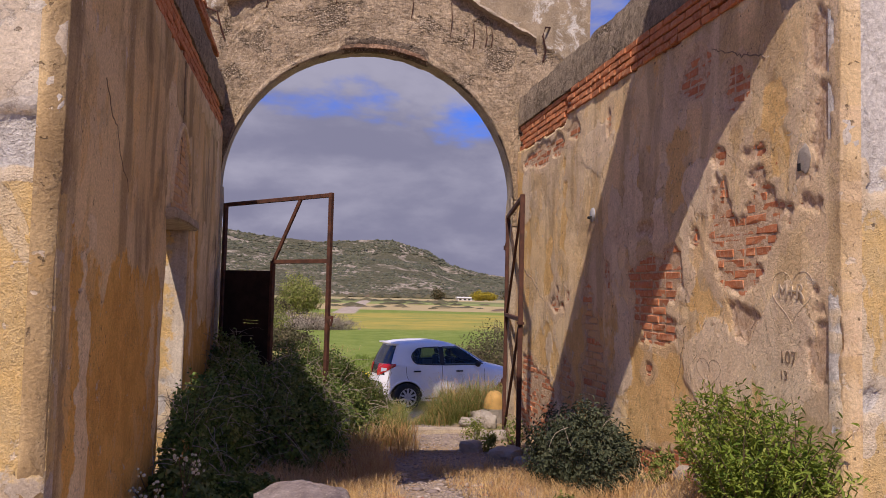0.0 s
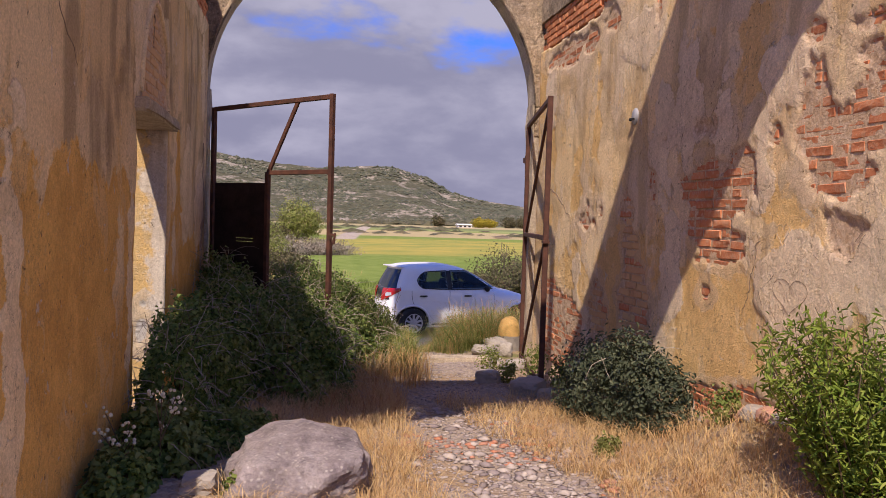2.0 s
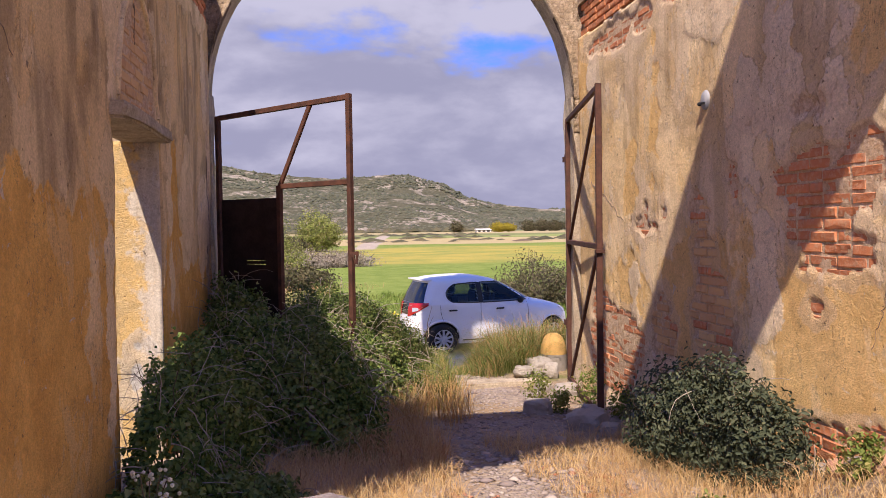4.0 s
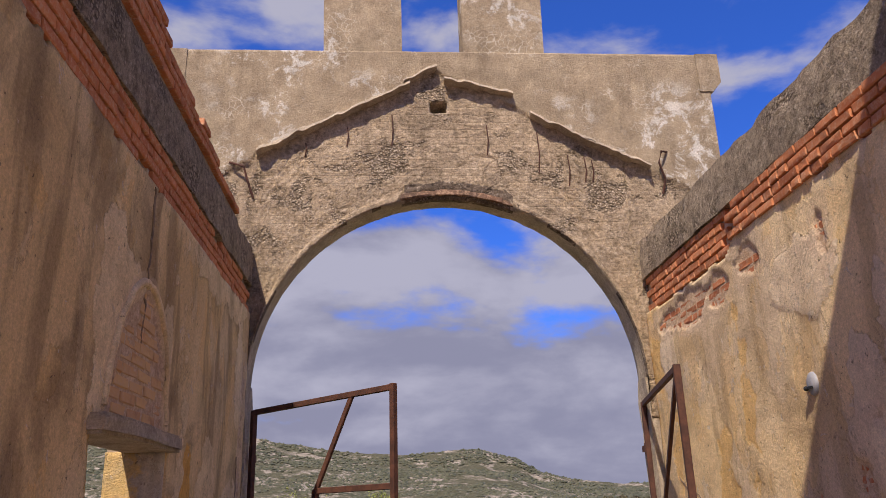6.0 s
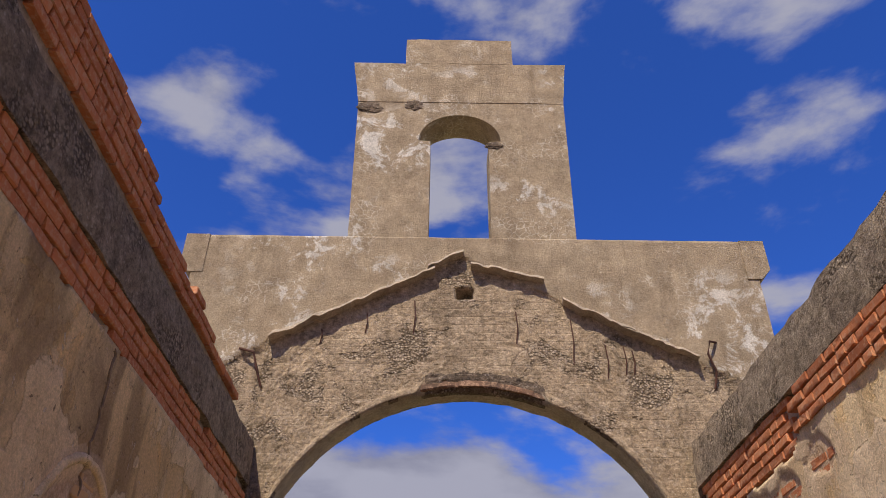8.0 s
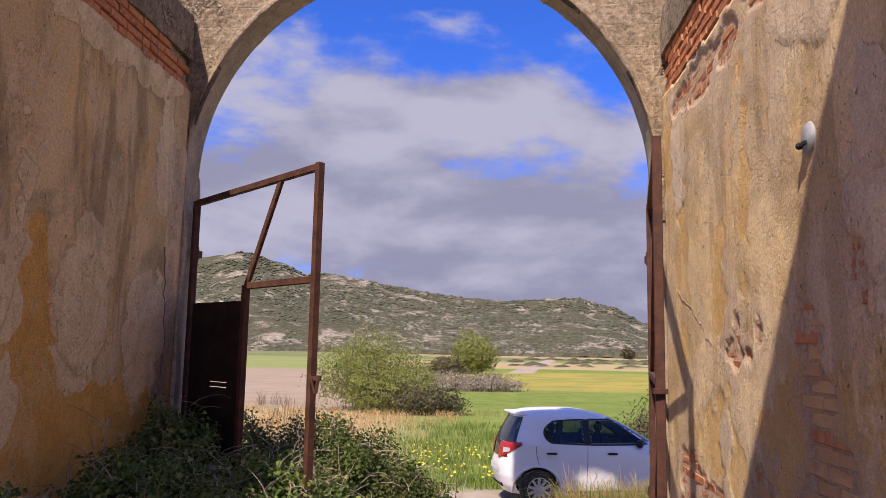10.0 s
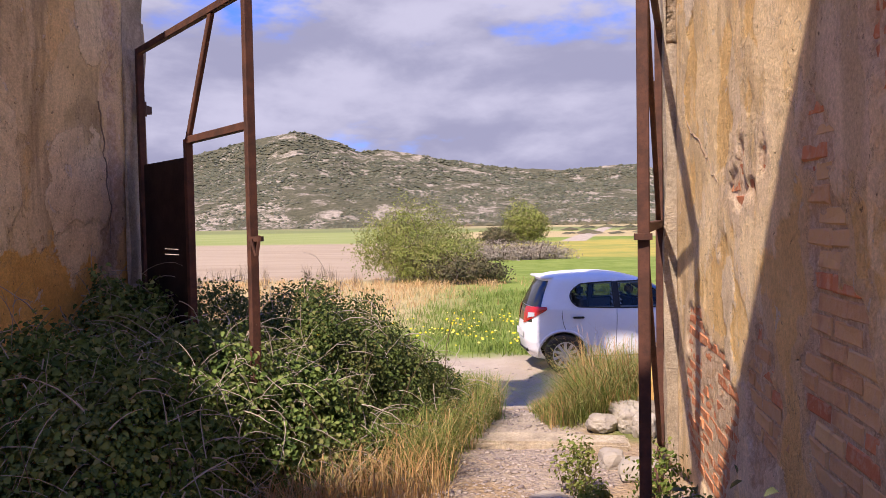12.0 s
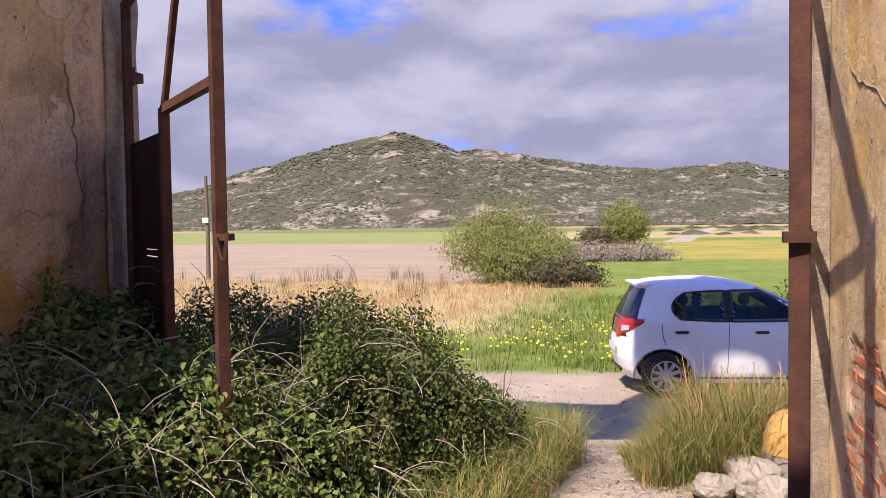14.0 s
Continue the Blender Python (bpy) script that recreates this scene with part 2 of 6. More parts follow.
M_RENDER = concrete_material("bell_wall_render", rgb(0.33, 0.25, 0.165), rgb(0.41, 0.32, 0.215), rgb(0.22, 0.165, 0.11), 0.8)
M_ROUGH = concrete_material("rough_concrete", rgb(0.37, 0.275, 0.18), rgb(0.45, 0.345, 0.235), rgb(0.18, 0.135, 0.09), 0.0, 0.12, 38.0)
M_BEAM = concrete_material("beam_concrete", rgb(0.37, 0.295, 0.215), rgb(0.28, 0.22, 0.16), rgb(0.13, 0.10, 0.075), 0.0, 0.08, 30.0)
# darker mortar for the far arch's crown and the bell cote's broken spots
M_DARKMORTAR = concrete_material("broken_dark_mortar", rgb(0.15, 0.115, 0.085), rgb(0.22, 0.165, 0.12), rgb(0.06, 0.045, 0.035), 0.0, 0.1, 30.0)
M_LEDGE = concrete_material("ledge_mortar", rgb(0.50, 0.41, 0.30), rgb(0.42, 0.34, 0.25), rgb(0.25, 0.19, 0.14))


def brick_material(name, a, c):
    m, t, b, pos = material(name)
    rnd = node(t, "ObjectInfo").outputs["Random"]
    geo = node(t, "NewGeometry").outputs["Position"]
    n = noise_node(t, geo, 30, 4.0, 0.65)
    col = mixed(t, rnd, a, c)
    col = mixed(t, math_node(t, "MULTIPLY", ramp(t, n, 0.45, 0.68), 0.6), col, rgb(0.62, 0.40, 0.25))
    col = mixed(t, math_node(t, "MULTIPLY", ramp(t, noise_node(t, geo, 5, 3.0), 0.55, 0.72), 0.5), col, rgb(0.24, 0.10, 0.06))
    finish(t, b, col, 0.92, n, 0.7, 0.01, 0.15)
    return m


M_BRICK = brick_material("fired_brick", rgb(0.62, 0.235, 0.105), rgb(0.47, 0.165, 0.075))
M_BRICK_PALE = brick_material("pale_brick", rgb(0.68, 0.44, 0.21), rgb(0.58, 0.33, 0.16))
M_BRICK_DARK = brick_material("dark_brick", rgb(0.20, 0.12, 0.08), rgb(0.13, 0.085, 0.06))
M_MORTAR = simple("mortar", (0.36, 0.29, 0.22), 0.95, 0, 0.35, 12, 0.1, 0.6)


def rust_material():
    m, t, b, pos = material("rusty_steel")
    n, n2 = noise_node(t, pos, 9, 6.0, 0.7), noise_node(t, pos, 90, 3.0, 0.6)
    col = mixed(t, ramp(t, n, 0.35, 0.65), rgb(0.062, 0.028, 0.02), rgb(0.115, 0.047, 0.03))
    col = mixed(t, math_node(t, "MULTIPLY", ramp(t, n2, 0.55, 0.7), 0.5), col, rgb(0.05, 0.025, 0.02))
    finish(t, b, col, 0.75, n2, 0.4, 0.003, 0.3)
    return m


M_RUST = rust_material()
M_SHEET = simple("dark_sheet_steel", (0.035, 0.02, 0.016), 0.8, 0.0, 0.4, 6, 0.2)


# ---- building helpers ----
def mesh_object(name, verts, faces, mats, parent=None, label="", smooth=False):
    me = bpy.data.meshes.new(name)
    me.from_pydata([tuple(v) for v in verts], [], [tuple(f) for f in faces])
    for m in (mats if isinstance(mats, (list, tuple)) else [mats]):
        me.materials.append(m)
    if smooth:
        me.polygons.foreach_set("use_smooth", np.ones(len(me.polygons), dtype=bool))
    me.update()
    ob = new(name, me)
    if parent is not None:
        ob.parent = parent
    if label:
        ob["label"] = label
    return ob


def part(name, bm, mat, parent, label="", smooth=False):
    """One bmesh as one mesh object, under a thing or a part."""
    me = bpy.data.meshes.new(name)
    bm.to_mesh(me)
    bm.free()
    me.materials.append(mat)
    if smooth:
        me.polygons.foreach_set("use_smooth", np.ones(len(me.polygons), dtype=bool))
    ob = new(name, me)
    if parent is not None:
        ob.parent = parent
    if label:
        ob["label"] = label
    return ob


def quick_mesh(name, V, F, mats, parent=None, label="", smooth=False, index=None):
    """A large mesh from arrays of corners and of equal-sided faces."""
    me = bpy.data.meshes.new(name)
    V, F = np.asarray(V, dtype=np.float32), np.asarray(F, dtype=np.int32)
    k = F.shape[1]
    me.vertices.add(len(V))
    me.vertices.foreach_set("co", V.ravel())
    me.loops.add(F.size)
    me.loops.foreach_set("vertex_index", F.ravel())
    me.polygons.add(len(F))
    me.polygons.foreach_set("loop_start", np.arange(0, F.size, k, dtype=np.int32))
    if smooth:
        me.polygons.foreach_set("use_smooth", np.ones(len(F), dtype=bool))
    for m in (mats if isinstance(mats, (list, tuple)) else [mats]):
        me.materials.append(m)
    if index is not None:
        me.polygons.foreach_set("material_index", np.asarray(index, dtype=np.int32))
    me.update(calc_edges=True)
    ob = new(name, me)
    if parent is not None:
        ob.parent = parent
    if label:
        ob["label"] = label
    return ob


def add_box(bm, x0, x1, y0, y1, z0, z1, m=None):
    vs = [bm.verts.new((x, y, z)) for z in (z0, z1) for y in (y0, y1) for x in (x0, x1)]
    for f in ((0, 2, 3, 1), (4, 5, 7, 6), (0, 1, 5, 4), (2, 6, 7, 3), (0, 4, 6, 2), (1, 3, 7, 5)):
        bm.faces.new([vs[i] for i in f])
    if m is not None:
        bmesh.ops.transform(bm, matrix=m, verts=vs)
    return vs


def bar_between(bm, a, b, w, d, up=(0, 0, 1), jag=0.0):
    """A bar of section w x d from a to b."""
    a, b = Vector(a), Vector(b)
    z = (b - a).normalized()
    x = Vector(up).cross(z)
    if x.length < 1e-4:
        x = Vector((1, 0, 0))
    x.normalize()
    y = z.cross(x)
    m = Matrix((x, y, z)).transposed().to_4x4()
    m.translation = a
    return add_box(bm, -w / 2, w / 2, -d / 2, d / 2, 0, (b - a).length, m)


def tube(points, r, sides=6, taper=1.0):
    """Corners and faces of a tube along points."""
    P = [Vector(p) for p in points]
    V, F = [], []
    for i, p in enumerate(P):
        way = (P[min(i + 1, len(P) - 1)] - P[max(i - 1, 0)]).normalized()
        s = way.cross(Vector((0.3, 0.2, 1))).normalized()
        u = s.cross(way)
        rr = r * (1 + (taper - 1) * i / max(1, len(P) - 1))
        for k in range(sides):
            a = 2 * math.pi * k / sides
            V.append(p + (s * math.cos(a) + u * math.sin(a)) * rr)
    for i in range(len(P) - 1):
        for k in range(sides):
            a, b = i * sides + k, i * sides + (k + 1) % sides
            F.append((a, b, b + sides, a + sides))
    return V, F


def n3(x, y, z, s):
    return noise.noise((x * s, y * s, z * s))


def fbm(x, y, z, s):
    return n3(x, y, z, s) + 0.5 * n3(x, y, z, s * 2.1) + 0.25 * n3(x, y, z, s * 4.3)


def sheet(name, us, vs, place, keep, mat, values, parent=None, skirt=None):
    """A relief sheet over the grid us x vs: place(u, v) gives the corner, keep(u, v) the cells, values(u, v) the coat and bare values; skirt(point) closes its rim."""
    nu, nv = len(us), len(vs)
    V = [place(u, v) for v in vs for u in us]
    F = []
    for j in range(nv - 1):
        for i in range(nu - 1):
            if keep((us[i] + us[i + 1]) / 2, (vs[j] + vs[j + 1]) / 2):
                a = j * nu + i
                F.append((a, a + 1, a + nu + 1, a + nu))
    vals = [values(u, v) for v in vs for u in us]
    if skirt:
        count = {}
        for f in F:
            for a, b in zip(f, f[1:] + f[:1]):
                key = (min(a, b), max(a, b))
                count[key] = (a, b) if key not in count else None
        made = {}

        def back(i):
            if i not in made:
                made[i] = len(V)
                V.append(skirt(V[i]))
                vals.append(vals[i])
            return made[i]
        for e in list(count.values()):
            if e:
                F.append((e[1], e[0], back(e[0]), back(e[1])))
    ob = quick_mesh(name, np.array([tuple(v) for v in V]), F, mat, parent, smooth=False)
    vals = [q if len(q) > 2 else (*q, -1.0) for q in vals]
    for k, key in enumerate(("coat", "bare", "pale")):
        at = ob.data.attributes.new(key, "FLOAT", "POINT")
        at.data.foreach_set("value", np.array([q[k] for q in vals], dtype=np.float32))
    return ob


def blob_distance(y, z, blobs, s=5.0, amp=0.10):
    """Below 0 inside the ragged patches (middle, middle, half width, half height)."""
    best = 9.0
    w = fbm(y, z, 1.7, s) * amp
    for yc, zc, ry, rz in blobs:
        if abs(y - yc) < ry + 0.5 and abs(z - zc) < rz + 0.5:
            d = (math.hypot((y - yc) / ry, (z - zc) / rz) - 1) * min(ry, rz) + w
            best = min(best, d)
    return best


def steps_of(a, b, d):
    n = max(1, round((b - a) / d))
    return [a + (b - a) * i / n for i in range(n + 1)]


def clamp01(v):
    return max(0.0, min(1.0, v))


def smooth01(v, a, b):
    q = clamp01((v - a) / (b - a))
    return q * q * (3 - 2 * q)


# ---- ground ----
def ground_z(x, y):
    if y < 11.2:
        z = 0.048 * (11.2 - max(y, -1.0))
        z += 0.42 * math.exp(-((3.0 - x) / 0.55) ** 2) * smooth01(y, 3.4, 5.2) * (1 - smooth01(y, 5.6, 7.2)) if x < 3.6 else 0
        z += 0.10 * math.exp(-((x + 1.0) / 0.9) ** 2) * smooth01(y, 4, 6)
    else:
        z = -0.56 * smooth01(y, 11.2, 15.4) - 0.05 * smooth01(y, 16, 30) - 0.0011 * max(0.0, min(y, 400) - 30)
        z += 0.16 * math.exp(-((y - 12.7) / 1.0) ** 2) * (smooth01(x, 1.9, 2.6) + smooth01(-x, -1.3, -0.5))
    if abs(x) < 9 and -3 < y < 24:
        z += 0.025 * fbm(x, y, 0.3, 1.1) + 0.009 * n3(x, y, 0.7, 9)
    elif y > 20:
        z += 0.12 * n3(x, y, 0.2, 0.05) * smooth01(y, 20, 60)
    return z


def spread(a, b, d, lo, hi, k=1.16):
    mid = steps_of(a, b, d)
    left, right, s = [], [], d
    v = a
    while v > lo:
        s *= k
        v -= s
        left.append(v)
    s, v = d, b
    while v < hi:
        s *= k
        v += s
        right.append(v)
    return left[::-1] + mid + right


def ground_material():
    m, t, b, pos = material("earth_and_fields")
    s = node(t, "SeparateXYZ", ins={0: pos})
    X, Y = s.outputs[0], s.outputs[1]
    n_big = noise_node(t, pos, 0.10, 5.0, 0.6)
    n_mid = noise_node(t, pos, 0.9, 6.0, 0.65)
    n_fine = noise_node(t, pos, 14, 5.0, 0.7)
    n_grit = noise_node(t, pos, 70, 3.0, 0.7)
    wob = math_node(t, "MULTIPLY", math_node(t, "SUBTRACT", n_mid, 0.5), 1.2)
    Yw = math_node(t, "ADD", Y, wob)
    Xw = math_node(t, "ADD", X, wob)
    stones = node(t, "TexVoronoi", ins={"Vector": pos, "Scale": 34.0, "Randomness": 1.0})
    grit = mixed(t, stones.outputs["Color"], rgb(0.17, 0.13, 0.12), rgb(0.42, 0.34, 0.29))
    gravel = mixed(t, ramp(t, n_fine, 0.35, 0.65), grit, rgb(0.36, 0.29, 0.22))
    dirt = mixed(t, ramp(t, n_fine, 0.3, 0.7), rgb(0.25, 0.17, 0.10), rgb(0.40, 0.29, 0.18))
    sand = mixed(t, ramp(t, n_mid, 0.3, 0.7), rgb(0.36, 0.295, 0.23), rgb(0.48, 0.40, 0.32))
    sand = mixed(t, math_node(t, "MULTIPLY", ramp(t, n_grit, 0.5, 0.75), 0.5), sand, rgb(0.28, 0.23, 0.18))
    green = mixed(t, ramp(t, n_mid, 0.3, 0.7), rgb(0.15, 0.21, 0.04), rgb(0.24, 0.29, 0.07))
    green = mixed(t, math_node(t, "MULTIPLY", ramp(t, n_fine, 0.5, 0.8), 0.4), green, rgb(0.05, 0.10, 0.02))
    straw = mixed(t, ramp(t, n_fine, 0.3, 0.7), rgb(0.40, 0.31, 0.15), rgb(0.50, 0.41, 0.22))
    plough = mixed(t, ramp(t, noise_node(t, scaled(t, pos, (0.15, 1.2, 1)), 1.0, 4.0), 0.3, 0.7), rgb(0.34, 0.26, 0.18), rgb(0.42, 0.33, 0.235))
    plough_pale = mixed(t, n_mid, rgb(0.40, 0.31, 0.15), rgb(0.46, 0.37, 0.20))
    yellow = mixed(t, ramp(t, noise_node(t, scaled(t, pos, (0.2, 0.35, 1)), 1.0, 6.0, 0.75), 0.36, 0.66), rgb(0.23, 0.26, 0.065), rgb(0.43, 0.335, 0.08))
    far_a = mixed(t, ramp(t, noise_node(t, scaled(t, pos, (0.006, 0.028, 1)), 1.0, 2.0, 0.5), 0.42, 0.55), rgb(0.19, 0.21, 0.085), rgb(0.40, 0.32, 0.17))
    # beyond the track
    yard = mixed(t, ramp(t, n_mid, 0.45, 0.6), gravel, dirt)
    # straw wedge, ploughed strip and green strip lie on the west side
    west = ramp(t, math_node(t, "ADD", Xw, math_node(t, "MULTIPLY", Y, 0.16)), 5.5, 1.5)
    field = mixed(t, math_node(t, "MULTIPLY", west, math_node(t, "MULTIPLY", ramp(t, Yw, 20.5, 22.5), ramp(t, Yw, 36, 33))), green, straw)
    field = mixed(t, math_node(t, "MULTIPLY", west, ramp(t, Yw, 33, 36)), field, plough)
    east = math_node(t, "SUBTRACT", 1.0, west)
    field = mixed(t, math_node(t, "MULTIPLY", math_node(t, "MULTIPLY", ramp(t, Yw, 49, 54), ramp(t, Yw, 92, 88)), east), field, yellow)
    field = mixed(t, math_node(t, "MULTIPLY", math_node(t, "MULTIPLY", ramp(t, Yw, 100, 103), ramp(t, Yw, 150, 146)), east), field, plough_pale)
    field = mixed(t, math_node(t, "MAXIMUM", math_node(t, "MULTIPLY", ramp(t, Yw, 82, 88), west), ramp(t, Yw, 150, 153)), field, mixed(t, ramp(t, n_big, 0.3, 0.7), rgb(0.24, 0.28, 0.09), rgb(0.29, 0.31, 0.12)))
    field = mixed(t, ramp(t, Y, 165, 180), field, far_a)
    way = math_node(t, "ABSOLUTE", math_node(t, "SUBTRACT", math_node(t, "SUBTRACT", Xw, 4.7), math_node(t, "MULTIPLY", math_node(t, "SUBTRACT", Y, 88.0), 0.104)))
    field = mixed(t, math_node(t, "MULTIPLY", ramp(t, way, 1.5, 1.1), math_node(t, "MULTIPLY", ramp(t, Y, 84, 88), ramp(t, Y, 230, 220))), field, sand)
    track = math_node(t, "MULTIPLY", ramp(t, Yw, 13.6, 14.6), ramp(t, math_node(t, "ADD", Yw, math_node(t, "MULTIPLY", X, -0.21)), 18.3, 17.5))
    path = math_node(t, "MULTIPLY", ramp(t, math_node(t, "ABSOLUTE", math_node(t, "SUBTRACT", math_node(t, "ADD", X, math_node(t, "MULTIPLY", wob, 0.2)), 1.75)), 0.75, 0.5), ramp(t, Y, 13.9, 13.6))
    verge = mixed(t, ramp(t, n_mid, 0.4, 0.6), dirt, rgb(0.14, 0.16, 0.05))
    near = mixed(t, ramp(t, Y, 11.2, 11.5), yard, mixed(t, path, verge, sand))
    col = mixed(t, ramp(t, Yw, 17.3, 17.9), near, field)
    col = mixed(t, track, col, sand)
    h = math_node(t, "ADD", math_node(t, "MULTIPLY", n_fine, 1.0), math_node(t, "MULTIPLY", n_grit, 0.5))
    h = math_node(t, "ADD", h, math_node(t, "MULTIPLY", stones.outputs["Distance"], -0.8))
    finish(t, b, col, 0.95, h, 0.7, 0.03, 0.1)
    return m


gx = spread(-3.0, 5.0, 0.07, -2600, 2600)
gy = spread(-2.0, 19.0, 0.07, -300, 2800, 1.13)
GV = np.array([(x, y, ground_z(x, y)) for y in gy for x in gx])
nx = len(gx)
GF = [(j * nx + i, j * nx + i + 1, (j + 1) * nx + i + 1, (j + 1) * nx + i) for j in range(len(gy) - 1) for i in range(nx - 1)]
ground = quick_mesh("ground", GV, GF, ground_material(), smooth=True)
tagged(ground, "gravelly earth yard running out to a pale track and fields", "ground", kind="structure")


# ---- hills ----
def hill_material():
    m, t, b, pos = material("scrubby_hillside")
    n1 = noise_node(t, pos, 0.012, 5.0, 0.6)
    n2 = noise_node(t, scaled(t, pos, (1, 0.6, 1.6)), 0.06, 9.0, 0.74, 0.5)
    n3_ = noise_node(t, pos, 0.45, 4.0, 0.7)
    scrub = mixed(t, ramp(t, n3_, 0.3, 0.7), rgb(0.065, 0.064, 0.038), rgb(0.125, 0.115, 0.072))
    rock = mixed(t, ramp(t, n3_, 0.35, 0.65), rgb(0.20, 0.17, 0.125), rgb(0.40, 0.34, 0.27))
    f = ramp(t, math_node(t, "ADD", n2, math_node(t, "MULTIPLY", math_node(t, "SUBTRACT", n1, 0.5), 0.35)), 0.49, 0.60)
    col = mixed(t, f, scrub, rock)
    finish(t, b, col, 0.95, math_node(t, "ADD", n2, math_node(t, "MULTIPLY", n3_, 0.4)), 0.8, 1.2, 0.05)
    return m


RIDGE = ((-60, 1.0), (-42, 1.6), (-33, 2.4), (-27.6, 4.1), (-24.4, 5.1), (-21.2, 6.0), (-18.1, 6.65), (-15.4, 6.0), (-13.7, 5.2), (-12, 5.4), (-9.5, 4.9), (-6.2, 4.3),
         (-2.2, 3.75), (1.0, 3.5), (4, 3.7), (6.4, 3.75), (8.6, 3.2), (11, 2.0), (13.8, 1.35), (17, 1.1), (24, 0.8), (40, 0.9), (60, 1.2))


def ridge_at(az):
    for (a, e), (b, f) in zip(RIDGE, RIDGE[1:]):
        if a <= az <= b:
            q = (az - a) / (b - a)
            return e + (f - e) * (q * q * (3 - 2 * q) * 0.5 + q * 0.5)
    return RIDGE[0][1]


def hill_height(az, r):
    top = 1.9 + math.tan(radians(ridge_at(az))) * 620
    q = clamp01((r - 300) / 320)
    base = -1.2 + top * (0.10 * smooth01(q, 0, 0.25) + 0.90 * q ** 1.35) if r <= 620 else top * (1 - smooth01(r, 620, 1000)) - 1.2
    x, y = r * math.sin(radians(az)), r * math.cos(radians(az))
    rough = fbm(x, y, 0.0, 0.012) * 4.5 * q * (1 - smooth01(q, 0.85, 1.0) * 0.75) + fbm(x, y, 3.0, 0.05) * 1.3 * q + n3(x, y, 6.0, 0.17) * 0.5 * q
    gully = abs(n3(x * 1.0, y * 0.35, 5.0, 0.014)) * 8 * q * (1 - smooth01(q, 0.8, 1.0))
    return x, y, base + rough - gully


h_az = steps_of(-60, 60, 0.22)
h_r = steps_of(300, 620, 5) + [640, 680, 740, 820, 920, 1000]
HV = np.array([hill_height(a, r) for r in h_r for a in h_az])
na = len(h_az)
HF = [(j * na + i, j * na + i + 1, (j + 1) * na + i + 1, (j + 1) * na + i) for j in range(len(h_r) - 1) for i in range(na - 1)]
hill = quick_mesh("backdrop_hill", HV, HF, hill_material(), smooth=True)
tagged(hill, "long rocky hill range covered in dark low scrub", "hill", kind="structure")

# ---- the gateway's side walls ----
XL, XR, YF, YA, CX, RA, SPRING = -1.0, 3.0, 4.22, 10.75, 0.965, 1.97, 3.27

# ragged patches of the east wall where the plaster has gone down to the brick
R_PATCH = [(5.49, 2.55, 0.10, 0.24), (5.0, 2.53, 0.17, 0.17), (5.27, 2.37, 0.32, 0.15), (5.26, 2.17, 0.22, 0.12), (6.52, 2.12, 0.44, 0.19), (6.62, 1.92, 0.30, 0.2), (6.22, 2.28, 0.12, 0.10), (6.46, 1.7, 0.26, 0.10),
           (9.85, 0.62, 0.62, 0.42), (9.6, 0.72, 0.5, 0.3), (10.15, 1.0, 0.25, 0.18),
           (9.05, 1.85, 0.13, 0.05), (9.04, 1.95, 0.035, 0.07), (8.66, 1.94, 0.03, 0.035), (5.86, 3.7, 0.2, 0.17), (5.3, 3.43, 0.12, 0.14), (9.7, 3.74, 0.34, 0.13), (9.1, 3.74, 0.16, 0.11),
           (8.5, 3.8, 0.16, 0.08), (10.2, 3.74, 0.2, 0.06), (5.5, 3.0, 0.065, 0.055), (5.08, 2.95, 0.05, 0.04), (5.84, 2.46, 0.035, 0.05), (5.05, 2.79, 0.05, 0.04),
           (6.45, 0.55, 0.3, 0.13), (6.0, 0.66, 0.24, 0.09), (7.54, 2.2, 0.03, 0.10), (7.54, 3.67, 0.03, 0.06), (6.62, 1.37, 0.025, 0.02)]
# brickwork that shows through a thin wash
R_THIN = [(8.02, 1.98, 0.14, 0.14), (7.98, 1.6, 0.12, 0.4), (7.86, 1.12, 0.32, 0.42), (8.7, 0.95, 0.2, 0.3)]
R_ROUGH = [(4.41, 3.1, 0.06, 0.8), (5.22, 1.84, 0.15, 0.14), (4.57, 2.55, 0.16, 0.035), (4.4, 1.75, 0.1, 0.3), (6.87, 2.57, 0.26, 0.025)]
R_OCHRE = [(6.55, 1.05, 0.62, 0.72), (8.1, 1.2, 0.6, 0.8), (8.87, 3.0, 0.09, 0.62), (10.3, 2.6, 0.2, 0.8), (9.5, 1.2, 0.6, 0.45), (5.83, 2.2, 0.10, 0.34), (6.12, 3.15, 0.14, 0.55), (4.9, 3.1, 0.2, 0.3), (9.35, 2.3, 0.16, 0.5), (6.72, 2.75, 0.05, 0.4)]
BAND_R, BEAM_R, TOP_R = 3.93, 4.30, 4.74


def bare_r(y, z):
    return min(blob_distance(y, z, R_PATCH, 7.0, 0.05) - 0.03, blob_distance(y, z, R_THIN, 5.0, 0.12) - 0.02, blob_distance(y, z, R_ROUGH) + 0.01)


def coat_r(y, z):
    flaked = 0.30 * fbm(y * 1.1, z * 0.6, 3.0, 1.2) + 0.17
    return min(blob_distance(y, z, R_OCHRE, 3.0, 0.22) + 0.05, flaked)


